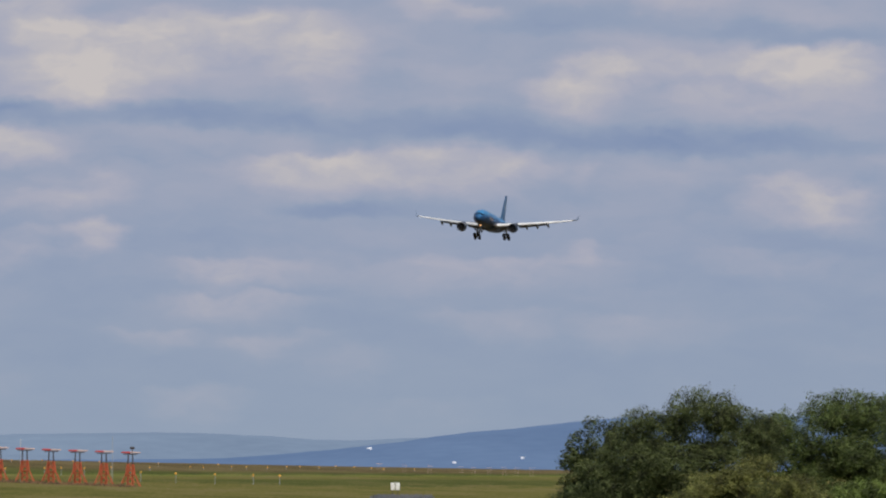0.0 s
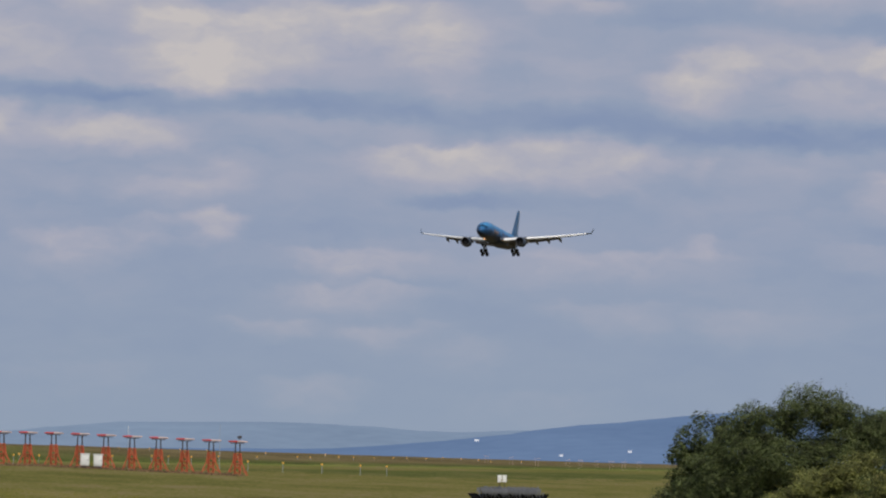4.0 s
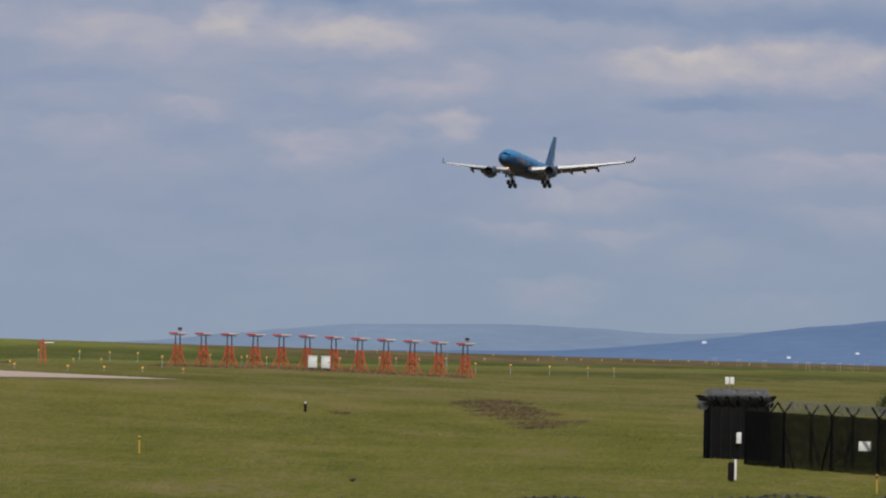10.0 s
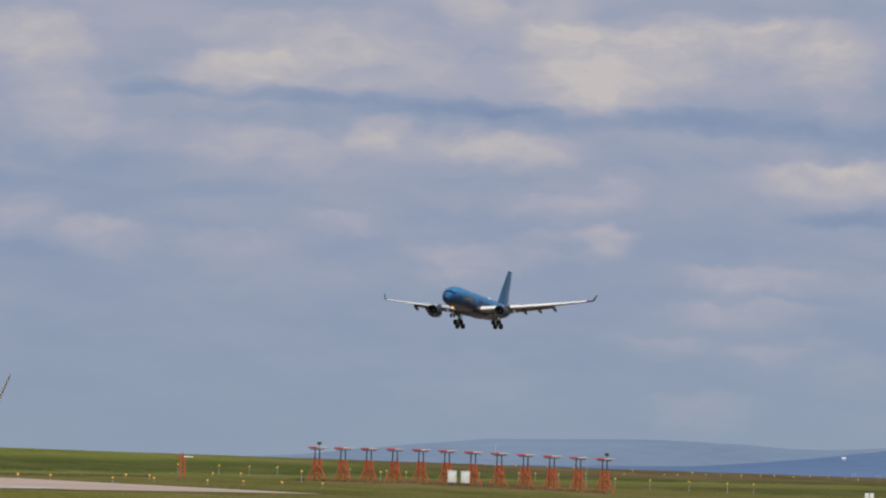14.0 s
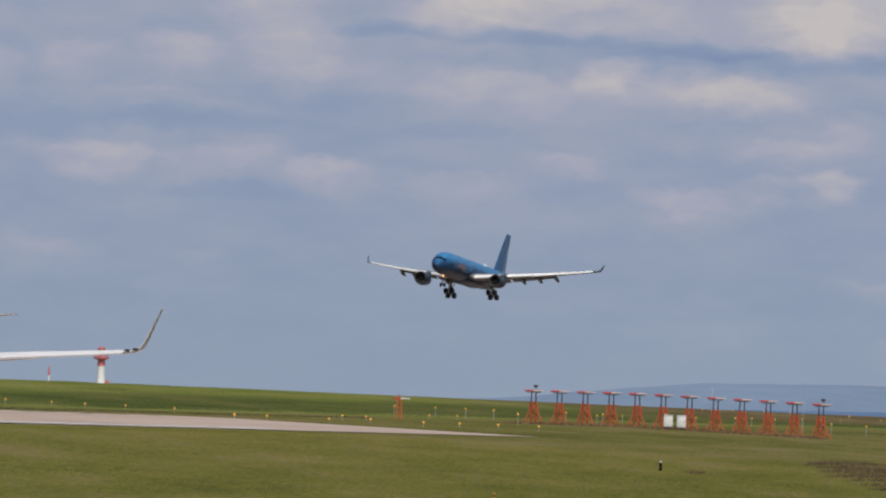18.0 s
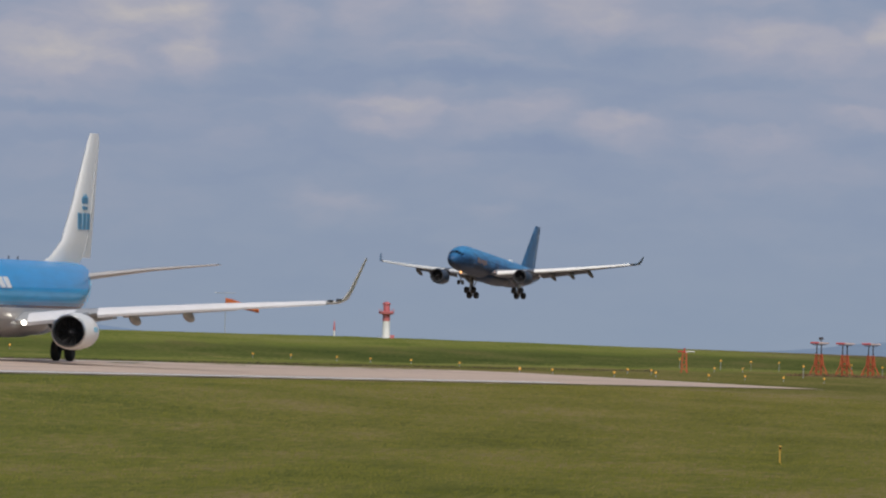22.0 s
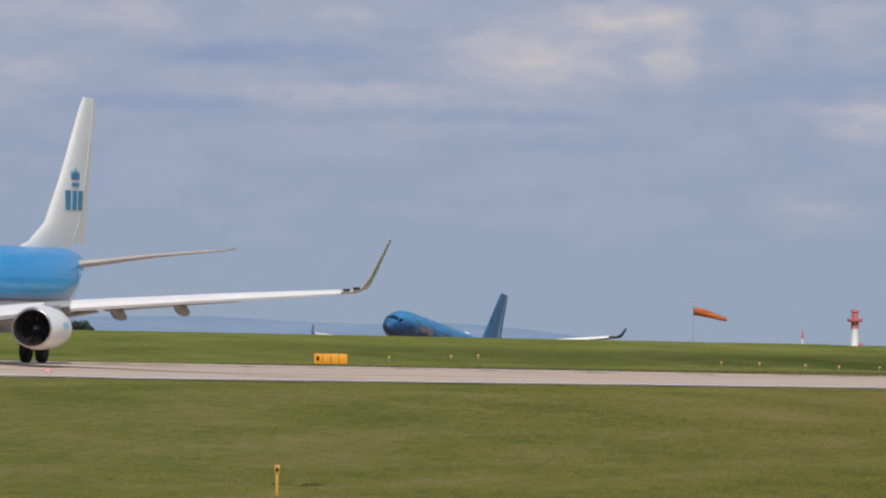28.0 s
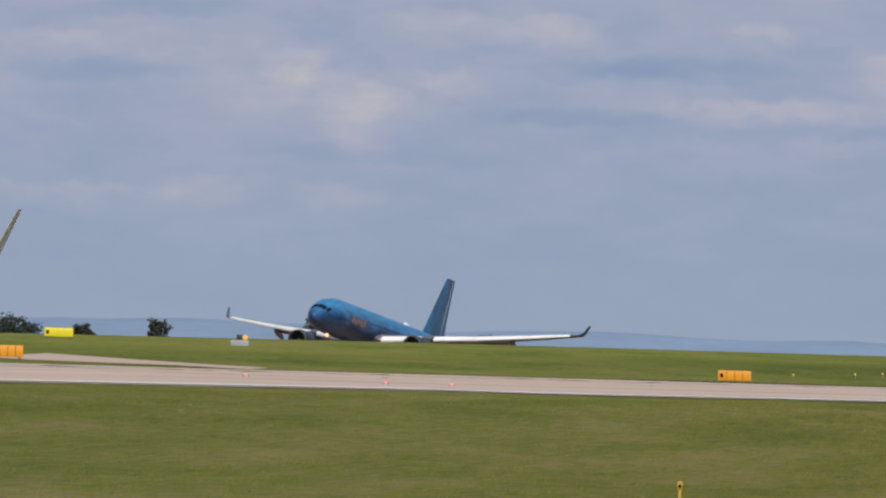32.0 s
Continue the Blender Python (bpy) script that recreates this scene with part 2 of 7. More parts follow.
    col = blend(n, l, low.outputs[0], col, SKY_LOW)
    l.new(col, em.inputs[0])
    em.inputs[1].default_value = 1.0
    return m


# turn and height of each cloud in degrees, its half-widths, and how bright (or, below nought, how dark) it stands out
CLOUDS_EAST = [(1.84, 2.51, 0.17, 0.09, 0.42), (2.13, 2.46, 0.20, 0.07, 0.35), (3.01, 2.75, 0.32, 0.17, 0.47), (3.43, 2.66, 0.43, 0.17, 0.39), (2.8, 2.11, 0.29, 0.18, 0.74),
    (2.58, 2.01, 0.23, 0.11, 0.42), (3.34, 2.15, 0.46, 0.15, 0.42), (3.89, 2.2, 0.35, 0.15, 0.70), (4.17, 2.21, 0.27, 0.17, 0.65), (3.73, 1.98, 0.78, 0.16, 0.28),
    (1.18, 1.58, 0.43, 0.13, 0.60), (1.63, 1.6, 0.35, 0.13, 0.58), (2.08, 1.59, 0.43, 0.16, 0.48), (2.43, 1.56, 0.23, 0.12, 0.35), (2.76, 1.56, 0.10, 0.10, 0.26)]
CLOUDS_LOW = [(3.9, 1.46, 0.32, 0.16, 0.59), (4.19, 1.4, 0.23, 0.16, 0.43), (0.78, 1, 0.39, 0.10, 0.30), (0.72, 0.82, 0.37, 0.09, 0.25), (2.25, 1.01, 0.74, 0.11, 0.39),
    (2.74, 1.12, 0.10, 0.10, 0.30), (2.25, 0.72, 0.43, 0.11, 0.29), (2.96, 0.7, 0.29, 0.10, 0.25), (0.92, 0.58, 0.22, 0.07, 0.25), (0.34, 0.61, 0.27, 0.07, 0.17),
    (1.43, 0.48, 0.23, 0.15, 0.17), (0.57, 0.25, 0.32, 0.15, 0.17), (1.78, 0.21, 0.50, 0.11, 0.17), (3.81, 1.07, 0.46, 0.10, 0.20), (-0.54, 1.71, 0.43, 0.12, 0.30),
    (-0.15, 1.46, 0.43, 0.13, 0.20)]
CLOUDS_CROWN = [(-3.28, 2.31, 0.33, 0.24, 0.74), (-3.02, 1.92, 0.29, 0.24, 0.47), (-2.08, 2.13, 0.43, 0.18, 0.51), (-1.71, 2.36, 0.62, 0.24, 0.47), (-1.22, 2.22, 0.55, 0.23, 0.39),
    (-0.77, 2.49, 0.23, 0.13, 0.60), (-0.29, 2.45, 0.27, 0.18, 0.51), (0.05, 2.28, 0.59, 0.29, 0.67), (-0.2, 2.12, 0.43, 0.18, 0.56), (0.53, 2.37, 0.43, 0.22, 0.47),
    (1.06, 2.36, 0.37, 0.21, 0.65), (1.31, 2.21, 0.23, 0.24, 0.39), (-1.28, 1.79, 0.20, 0.12, 0.58), (-1.85, 1.68, 0.62, 0.16, 0.32), (-0.8, 1.73, 0.59, 0.13, 0.33),
    (-0.41, 1.69, 0.43, 0.11, 0.23)]
CLOUDS_MIDDLE = [(-2.3, 1.76, 0.46, 0.13, 0.19), (1.13, 1.6, 0.32, 0.12, 0.19), (-0.28, 1.38, 0.35, 0.12, 0.26), (0.1, 1.53, 0.23, 0.10, 0.20), (-0.02, 1.2, 0.17, 0.11, 0.73),
    (-0.4, 1.19, 0.23, 0.07, 0.28), (-0.69, 1.09, 0.46, 0.12, 0.26), (0.84, 1.01, 0.46, 0.10, 0.24), (0.78, 0.81, 0.55, 0.10, 0.24), (0.34, 0.61, 0.35, 0.07, 0.17),
    (1.03, 0.6, 0.32, 0.10, 0.19), (-2.83, 1.19, 0.32, 0.11, 0.19), (-2.16, 1.14, 0.33, 0.09, 0.20), (-1.52, 1.26, 0.23, 0.07, 0.13), (-0.83, 0.32, 0.50, 0.12, 0.14),
    (0.54, 0.27, 0.35, 0.12, 0.15)]
CLOUDS_WEST = [(-5.53, 1.82, 0.35, 0.16, 0.28), (-5.27, 1.56, 0.16, 0.12, 0.31),
    (-3.7, 1.86, 0.27, 0.17, 0.33), (-3.88, 1.6, 0.39, 0.07, 0.20), (-4.15, 1.27, 0.30, 0.11, 0.10), (-3.61, 1.24, 0.37, 0.10, 0.27), (-3.28, 1.31, 0.20, 0.10, 0.26),
    (-2.84, 1.21, 0.29, 0.12, 0.22), (-2.11, 1.17, 0.35, 0.07, 0.15), (-1.47, 1.27, 0.20, 0.07, 0.19), (-0.8, 1.08, 0.27, 0.15, 0.26), (-4.46, 0.71, 0.27, 0.10, 0.12),
    (-3.56, 0.68, 0.17, 0.07, 0.13)]
CLOUDS_NORTH = [(-8.89, 1.78, 0.46, 0.12, 0.28), (-8.28, 1.76, 0.32, 0.12, 0.31), (-7.1, 1.76, 0.23, 0.11, 0.28), (-5.94, 1.67, 0.50, 0.22, 0.39), (-6.24, 1.6, 0.43, 0.18, 0.33),
    (-5.28, 1.75, 0.21, 0.20, 0.53), (-5.6, 1.82, 0.35, 0.12, 0.31), (-5.69, 1.5, 0.74, 0.13, 0.26), (-4.73, 1.78, 0.20, 0.13, 0.31), (-4.28, 1.83, 0.23, 0.12, 0.26),
    (-8.82, 1.46, 0.35, 0.12, 0.17), (-7.29, 1.34, 0.50, 0.10, 0.30), (-6.65, 1.33, 0.66, 0.10, 0.26), (-4.16, 1.25, 0.27, 0.13, 0.47), (-7.47, 1.1, 0.39, 0.12, 0.17),
    (-4.47, 0.72, 0.29, 0.16, 0.15)]
CLOUDS_FAR_WEST = [(-9.74, 1.54, 0.20, 0.16, 0.39), (-9.94, 1.43, 0.39, 0.17, 0.33), (-9.38, 1.3, 0.30, 0.22, 0.38), (-9.17, 1.43, 0.46, 0.16, 0.30), (-10.44, 1.64, 0.59, 0.11, 0.26),
    (-11.17, 1.63, 0.39, 0.11, 0.20), (-10.23, 0.84, 0.33, 0.11, 0.28), (-10.71, 0.78, 0.39, 0.11, 0.26), (-9.49, 0.8, 0.23, 0.11, 0.26), (-11.22, 0.79, 0.39, 0.11, 0.17),
    (-10.13, 0.59, 0.43, 0.11, 0.11), (-11.81, 1.44, 0.46, 0.20, 0.31), (-12.39, 1.61, 0.46, 0.23, 0.39), (-12.21, 0.98, 0.59, 0.12, 0.23)]
CLOUDS_SHADE = [(-0.32, 1.85, 0.80, 0.11, -0.44), (0.73, 1.83, 0.59, 0.14, -0.40), (1.72, 1.78, 0.70, 0.14, -0.48), (2.65, 1.71, 0.67, 0.12, -0.40), (3.67, 1.69, 0.77, 0.14, -0.40),
    (2.8, 2.37, 0.91, 0.14, -0.36), (3.92, 2.32, 0.53, 0.11, -0.34), (1.44, 1.32, 0.56, 0.08, -0.22), (1.91, 2.24, 0.42, 0.18, -0.12), (-0.08, 2.61, 0.56, 0.09, -0.36)]
CLOUDS_SHADE_WEST = [(-2.46, 1.97, 0.59, 0.07, -0.40), (-1.63, 1.94, 0.59, 0.07, -0.40), (-0.87, 1.89, 0.59, 0.08, -0.36), (1.35, 1.3, 0.32, 0.07, -0.24), (-2.77, 1.54, 0.56, 0.11, -0.20),
    (-2.52, 1.42, 0.70, 0.11, -0.10), (-4.96, 1.37, 0.80, 0.12, -0.27), (-3.75, 1.43, 0.53, 0.11, -0.30), (-3.41, 1.04, 0.45, 0.07, -0.21), (-7.64, 1.52, 0.53, 0.12, -0.24),
    (-8.12, 1.25, 0.70, 0.08, -0.27), (-6.36, 1.19, 0.98, 0.08, -0.22), (-4.77, 1.47, 0.53, 0.08, -0.18), (-6.32, 1.02, 0.56, 0.07, -0.14), (-10.54, 1.8, 0.80, 0.11, -0.27),
    (-10.95, 1.45, 0.67, 0.11, -0.19), (-9.37, 1.01, 0.85, 0.08, -0.16), (-7.44, 1.52, 0.77, 0.09, -0.16)]
ALL_CLOUDS = CLOUDS_EAST + CLOUDS_LOW + CLOUDS_CROWN + CLOUDS_MIDDLE + CLOUDS_WEST + CLOUDS_NORTH + CLOUDS_FAR_WEST + CLOUDS_SHADE + CLOUDS_SHADE_WEST
SKY_RAMP = [(0.0, (0.205, 0.272, 0.430)), (0.30, (0.285, 0.340, 0.462)), (0.55, (0.380, 0.394, 0.486)), (0.80, (0.468, 0.456, 0.496)), (1.0, (0.548, 0.514, 0.512))]
SKY_LOW = (0.282, 0.352, 0.440)


def sky_sheet():
    r, bm = 4800.0, bmesh.new()
    lay = bm.loops.layers.uv.new("UVMap")
    cols, rows = 60, 14
    grid = []
    for j in range(rows + 1):
        el = -1.2 + 15.2 * j / rows
        grid.append([(bm.verts.new((r * math.sin(radians(az)), r * math.cos(radians(az)), r * math.tan(radians(el)))), (az, el))
                     for az in (-40 + 72 * i / cols for i in range(cols + 1))])
    for j in range(rows):
        for i in range(cols):
            q = [grid[j][i], grid[j][i + 1], grid[j + 1][i + 1], grid[j + 1][i]]
            f = bm.faces.new([v for v, _ in q])
            for lp, (_, c) in zip(f.loops, q):
                lp[lay].uv = c
    me = bpy.data.meshes.new("backdrop")
    bm.to_mesh(me)
    bm.free()
    me.materials.append(sky_material())
    ob = new("backdrop", me)
    ob.location.z = EYE
    return tagged(ob, "distant sky of broken grey and cream clouds", "sky", kind="structure")


backdrop = sky_sheet()


def hill(name, dist, az0, az1, crest, mat, label, seed):
    """A far range of hills: crest(az) gives its height above the eye in degrees."""
    bm, k = bmesh.new(), 160
    rings = []
    for s, (dd, f) in enumerate(((-260, -1), (-120, 0.55), (0, 1.0), (160, 0.4))):
        row = []
        for i in range(k + 1):
            az = radians(az0 + (az1 - az0) * i / k)
            top = math.tan(radians(crest(math.degrees(az)) + 0.012 * noise.fractal((i * 0.15, s * 0.4, seed), 1.0, 2.0, 4))) * dist
            z = EYE + (top * f if f >= 0 and top > 0 else (-16 if f < 0 else top))
            row.append((math.sin(az) * (dist + dd), math.cos(az) * (dist + dd), z))
        rings.append(row)
    loft(bm, rings, closed=False)
    ob = new(name, finish(bm, name, mat))
    return tagged(ob, label, "hill", kind="structure")


def bump_of(x, c, w):
    return math.exp(-((x - c) / w) ** 2)


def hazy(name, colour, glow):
    """Ground seen through kilometres of blue air: the haze is put into its colour and glow."""
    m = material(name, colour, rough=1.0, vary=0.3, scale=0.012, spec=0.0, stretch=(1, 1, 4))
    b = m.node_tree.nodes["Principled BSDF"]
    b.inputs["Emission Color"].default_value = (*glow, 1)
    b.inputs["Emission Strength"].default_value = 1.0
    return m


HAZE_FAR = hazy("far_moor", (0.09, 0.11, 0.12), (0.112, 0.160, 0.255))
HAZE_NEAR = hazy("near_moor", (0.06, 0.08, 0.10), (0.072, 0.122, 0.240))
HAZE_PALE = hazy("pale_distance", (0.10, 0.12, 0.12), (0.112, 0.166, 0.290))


def crest_far(az):
    return -0.10 + 0.132 * float(soft_step(-2.2, -0.5, az)) - 0.02 * bump_of(az, 1.2, 0.5) + 0.02 * bump_of(az, 0.1, 0.5)


def crest_right(az):
    return -0.105 + 0.265 * float(soft_step(0.2, 3.2, az))


def crest_left(az):
    return -0.080 + 0.110 * float(soft_step(-5.1, -6.5, az)) + 0.02 * float(soft_step(-8.5, -10.5, az)) + 0.012 * math.sin(az * 3)


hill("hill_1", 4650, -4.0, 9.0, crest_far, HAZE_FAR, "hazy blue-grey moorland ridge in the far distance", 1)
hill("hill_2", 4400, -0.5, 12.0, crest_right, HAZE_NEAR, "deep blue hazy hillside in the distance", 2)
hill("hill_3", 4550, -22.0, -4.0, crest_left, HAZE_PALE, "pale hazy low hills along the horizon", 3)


# ---------------------------------------------------------------- grass, runway
def ground_material():
    """Mown field, the bank's lighter turf, a rough darker belt at its foot and brown heather on the far ridge; u and v come with the mesh."""
    m = bpy.data.materials.new("airfield_turf")
    m.use_nodes = True
    n, l = m.node_tree.nodes, m.node_tree.links
    b = n["Principled BSDF"]
    b.inputs["Roughness"].default_value, b.inputs["Specular IOR Level"].default_value = 0.95, 0.03
    tc = n.new("ShaderNodeTexCoord")

    def noise_at(scale, stretch, detail=5, turn=0.0):
        t, mp = n.new("ShaderNodeTexNoise"), n.new("ShaderNodeMapping")
        mp.inputs["Rotation"].default_value, mp.inputs["Scale"].default_value = (0, 0, radians(turn)), stretch
        t.inputs["Scale"].default_value, t.inputs["Detail"].default_value = scale, detail
        l.new(tc.outputs["Object"], mp.inputs[0])
        l.new(mp.outputs[0], t.inputs["Vector"])
        return t.outputs[0]

    wide = noise_at(0.022, (1.6, 0.55, 1))
    mid = noise_at(0.16, (1.3, 0.22, 1), 6)
    mown = noise_at(0.30, (0.25, 1.6, 1), 4, 80)
    fine = noise_at(2.6, (1.5, 0.12, 1), 6)
    f = math_node(n, l, "ADD", math_node(n, l, "MULTIPLY", wide, 1.0), math_node(n, l, "MULTIPLY", mid, 1.25))
    f = math_node(n, l, "ADD", f, math_node(n, l, "MULTIPLY", mown, 0.5))
    f = math_node(n, l, "ADD", f, math_node(n, l, "MULTIPLY", fine, 1.5))
    f = math_node(n, l, "SUBTRACT", f, 1.57)

    def tones(c):
        return ramp(n, l, f, [(0.15, c[0]), (0.42, c[1]), (0.62, c[2]), (0.88, c[3])])

    field = tones(TURF_FIELD)
    bank, rough, brown = tones(TURF_BANK), tones(TURF_ROUGH), tones(TURF_BROWN)

    def attr(name):
        q = n.new("ShaderNodeAttribute")
        q.attribute_name = name
        return q.outputs["Fac"]

    def mask(value, lo, hi):
        q = n.new("ShaderNodeMapRange")
        q.interpolation_type = "SMOOTHSTEP"
        q.inputs[1].default_value, q.inputs[2].default_value = lo, hi
        l.new(value, q.inputs[0])
        return q.outputs[0]

    ragged = math_node(n, l, "MULTIPLY", math_node(n, l, "SUBTRACT", math_node(n, l, "ADD", mid, fine), 1.0), 26.0)
    across = math_node(n, l, "ADD", attr("across"), ragged)
    along = attr("along")
    field = blend(n, l, mask(across, -62.0, -120.0), field, tones(TURF_DRY))
    side = math_node(n, l, "ADD", across, math_node(n, l, "MULTIPLY", along, 0.235))
    field = blend(n, l, math_node(n, l, "MULTIPLY", mask(side, -2.0, -32.0), 0.75), field, tones(TURF_LUSH))
    col = blend(n, l, mask(across, -182.0, -190.0), field, bank)
    belt = math_node(n, l, "MULTIPLY", mask(across, -194.0, -201.0), mask(across, -230.0, -222.0))
    worn = math_node(n, l, "ADD", math_node(n, l, "MULTIPLY", mask(along, 660.0, 830.0), 0.60), 0.32)
    col = blend(n, l, math_node(n, l, "MULTIPLY", belt, worn), col, rough)
    heath = math_node(n, l, "MULTIPLY", mask(across, -205.0, -216.0), mask(along, 1060.0, 1230.0))
    col = blend(n, l, heath, col, brown)
    verge = math_node(n, l, "MULTIPLY", math_node(n, l, "MULTIPLY", mask(across, -149.0, -153.0), mask(across, -174.0, -170.0)), math_node(n, l, "MULTIPLY", mask(along, 772.0, 780.0), mask(along, 900.0, 850.0)))
    col = blend(n, l, math_node(n, l, "MULTIPLY", verge, 0.7), col, rough)
    ditch = math_node(n, l, "MULTIPLY", math_node(n, l, "MULTIPLY", mask(across, -134.0, -139.0), mask(across, -160.0, -153.0)), math_node(n, l, "MULTIPLY", mask(along, 850.0, 890.0), mask(along, 1160.0, 1080.0)))
    col = blend(n, l, math_node(n, l, "MULTIPLY", ditch, 0.8), col, rough)
    hollow = math_node(n, l, "MULTIPLY", math_node(n, l, "MULTIPLY", mask(across, -84.0, -74.0), mask(across, -58.0, -66.0)), math_node(n, l, "MULTIPLY", mask(along, 425.0, 450.0), mask(along, 520.0, 490.0)))
    col = blend(n, l, math_node(n, l, "MULTIPLY", hollow, 0.5), col, rough)
    l.new(col, b.inputs["Base Color"])
    bp = n.new("ShaderNodeBump")
    bp.inputs["Strength"].default_value, bp.inputs["Distance"].default_value = 0.5, 0.10
    l.new(fine, bp.inputs["Height"])
    l.new(bp.outputs[0], b.inputs["Normal"])
    return m


TURF_FIELD = [(0.083, 0.090, 0.018), (0.118, 0.120, 0.026), (0.144, 0.137, 0.033), (0.198, 0.156, 0.068)]
TURF_LUSH = [(0.072, 0.094, 0.020), (0.106, 0.126, 0.028), (0.134, 0.146, 0.036), (0.190, 0.165, 0.072)]
TURF_DRY = [(0.099, 0.098, 0.022), (0.140, 0.132, 0.031), (0.166, 0.150, 0.040), (0.213, 0.167, 0.074)]
TURF_BANK = [(0.100, 0.125, 0.024), (0.152, 0.172, 0.034), (0.182, 0.196, 0.043), (0.220, 0.212, 0.066)]
TURF_ROUGH = [(0.044, 0.060, 0.012), (0.066, 0.086, 0.017), (0.088, 0.104, 0.023), (0.132, 0.120, 0.040)]
TURF_BROWN = [(0.085, 0.066, 0.030), (0.128, 0.096, 0.042), (0.155, 0.118, 0.052), (0.190, 0.148, 0.068)]


def ground_sheet():
    az = np.concatenate([np.linspace(-180, -16, 42)[:-1], np.linspace(-16, 9, 201), np.linspace(9, 180, 44)[1:-1]])
    rad = np.concatenate([[0.0], np.geomspace(3, 150, 22), np.linspace(150, 1000, 190)[1:], np.geomspace(1000, 4690, 60)[1:]])
    A, R = np.meshgrid(np.radians(az), rad)
    X, Y = R * np.sin(A), R * np.cos(A)
    U, V = X * S10 + Y * C10, X * C10 - Y * S10
    Z = ground_z(U, V)
    rng = np.random.default_rng(3)
    Z = Z + rng.normal(0, 0.012, Z.shape) * (R > 60)
    nj, ni = X.shape
    verts = np.stack([X, Y, Z], -1).reshape(-1, 3)
    j, i = np.meshgrid(np.arange(nj - 1), np.arange(ni), indexing="ij")
    i2 = (i + 1) % ni
    faces = np.stack([j * ni + i, j * ni + i2, (j + 1) * ni + i2, (j + 1) * ni + i], -1).reshape(-1, 4)
    me = bpy.data.meshes.new("ground")
    me.from_pydata(verts.tolist(), [], faces.tolist())
    me.polygons.foreach_set("use_smooth", [True] * len(me.polygons))
    me.materials.append(ground_material())
    for name, values in (("along", U), ("across", V)):
        me.attributes.new(name, "FLOAT", "POINT").data.foreach_set("value", values.ravel().astype(np.float32))
    me.update()
    return tagged(new("ground", me), "mown grass airfield rising to a low bank", "ground", kind="structure")


ground_sheet()


def concrete_material():
    m = material("runway_concrete", (0.56, 0.425, 0.335), rough=0.85, vary=0.10, scale=0.05, bump=0.2, stretch=(1, 1, 1))
    n, l = m.node_tree.nodes, m.node_tree.links
    b = n["Principled BSDF"]
    old = b.inputs["Base Color"].links[0].from_socket
    tc, mp, t = n.new("ShaderNodeTexCoord"), n.new("ShaderNodeMapping"), n.new("ShaderNodeTexNoise")
    mp.inputs["Scale"].default_value = (0.008, 0.75, 1)       # tyre marks run along the runway
    l.new(tc.outputs["Object"], mp.inputs[0])
    l.new(mp.outputs[0], t.inputs["Vector"])
    t.inputs["Scale"].default_value, t.inputs["Detail"].default_value = 1.0, 5
    f = n.new("ShaderNodeMapRange")
    f.inputs[1].default_value, f.inputs[2].default_value, f.inputs[4].default_value = 0.50, 0.68, 0.75
    l.new(t.outputs[0], f.inputs[0])
    l.new(blend(n, l, f.outputs[0], old, (0.285, 0.215, 0.180)), b.inputs["Base Color"])
    return m


CONCRETE = concrete_material()
WHITE_LINE = material("marking_paint", (0.72, 0.71, 0.68), rough=0.8, vary=0.12, scale=0.4)
TO_UV = Matrix.Rotation(radians(80), 4, "Z")     # local x along the runway, away; local y to its left


def strip(name, u0, u1, v0, v1, lift, mat, du, dv, parent=None, label="", category="", kind=""):
    """A paved strip laid on the ground, in the runway's own axes (x = u, y = -v)."""
    nu, nv = max(1, round((u1 - u0) / du)), max(1, round((v1 - v0) / dv))
    us, vs = np.linspace(u0, u1, nu + 1), np.linspace(v0, v1, nv + 1)
    U, V = np.meshgrid(us, vs, indexing="ij")
    Z = ground_z(U, V) + lift
    me = bpy.data.meshes.new(name)
    k = nv + 1
    top = np.stack([U, -V, Z], -1).reshape(-1, 3)
    faces = [(a_ * k + c, a_ * k + c + 1, (a_ + 1) * k + c + 1, (a_ + 1) * k + c) for a_ in range(nu) for c in range(nv)]
    me.from_pydata(top.tolist(), [], [f[::-1] for f in faces])
    me.materials.append(mat)
    ob = new(name, me)
    if parent is None:
        ob.matrix_basis = TO_UV
    ob.parent = parent
    return tagged(ob, label, category, kind=kind)


runway = strip("runway", -900, 639, -176, -131, 0.03, CONCRETE, 6, 5, label="pale pinkish concrete runway with tyre marks", category="runway", kind="structure")
for v_, u0_, u1_ in ((-132.6, -500, 640), (-174.4, -500, 560)):
    strip("edge_line", u0_, u1_ - 70, v_ - 0.7, v_ + 0.7, 0.055, WHITE_LINE, 6, 1, runway)
for i in range(9):
    strip("centre_line", 560 - 50 * i - 30, 560 - 50 * i, -153.95, -153.05, 0.045, WHITE_LINE, 6, 1, runway)
strip("runway", -400, 3000, -527, -482, 0.06, CONCRETE, 12, 9, label="far concrete runway hidden behind the grassy bank", category="runway", kind="structure")


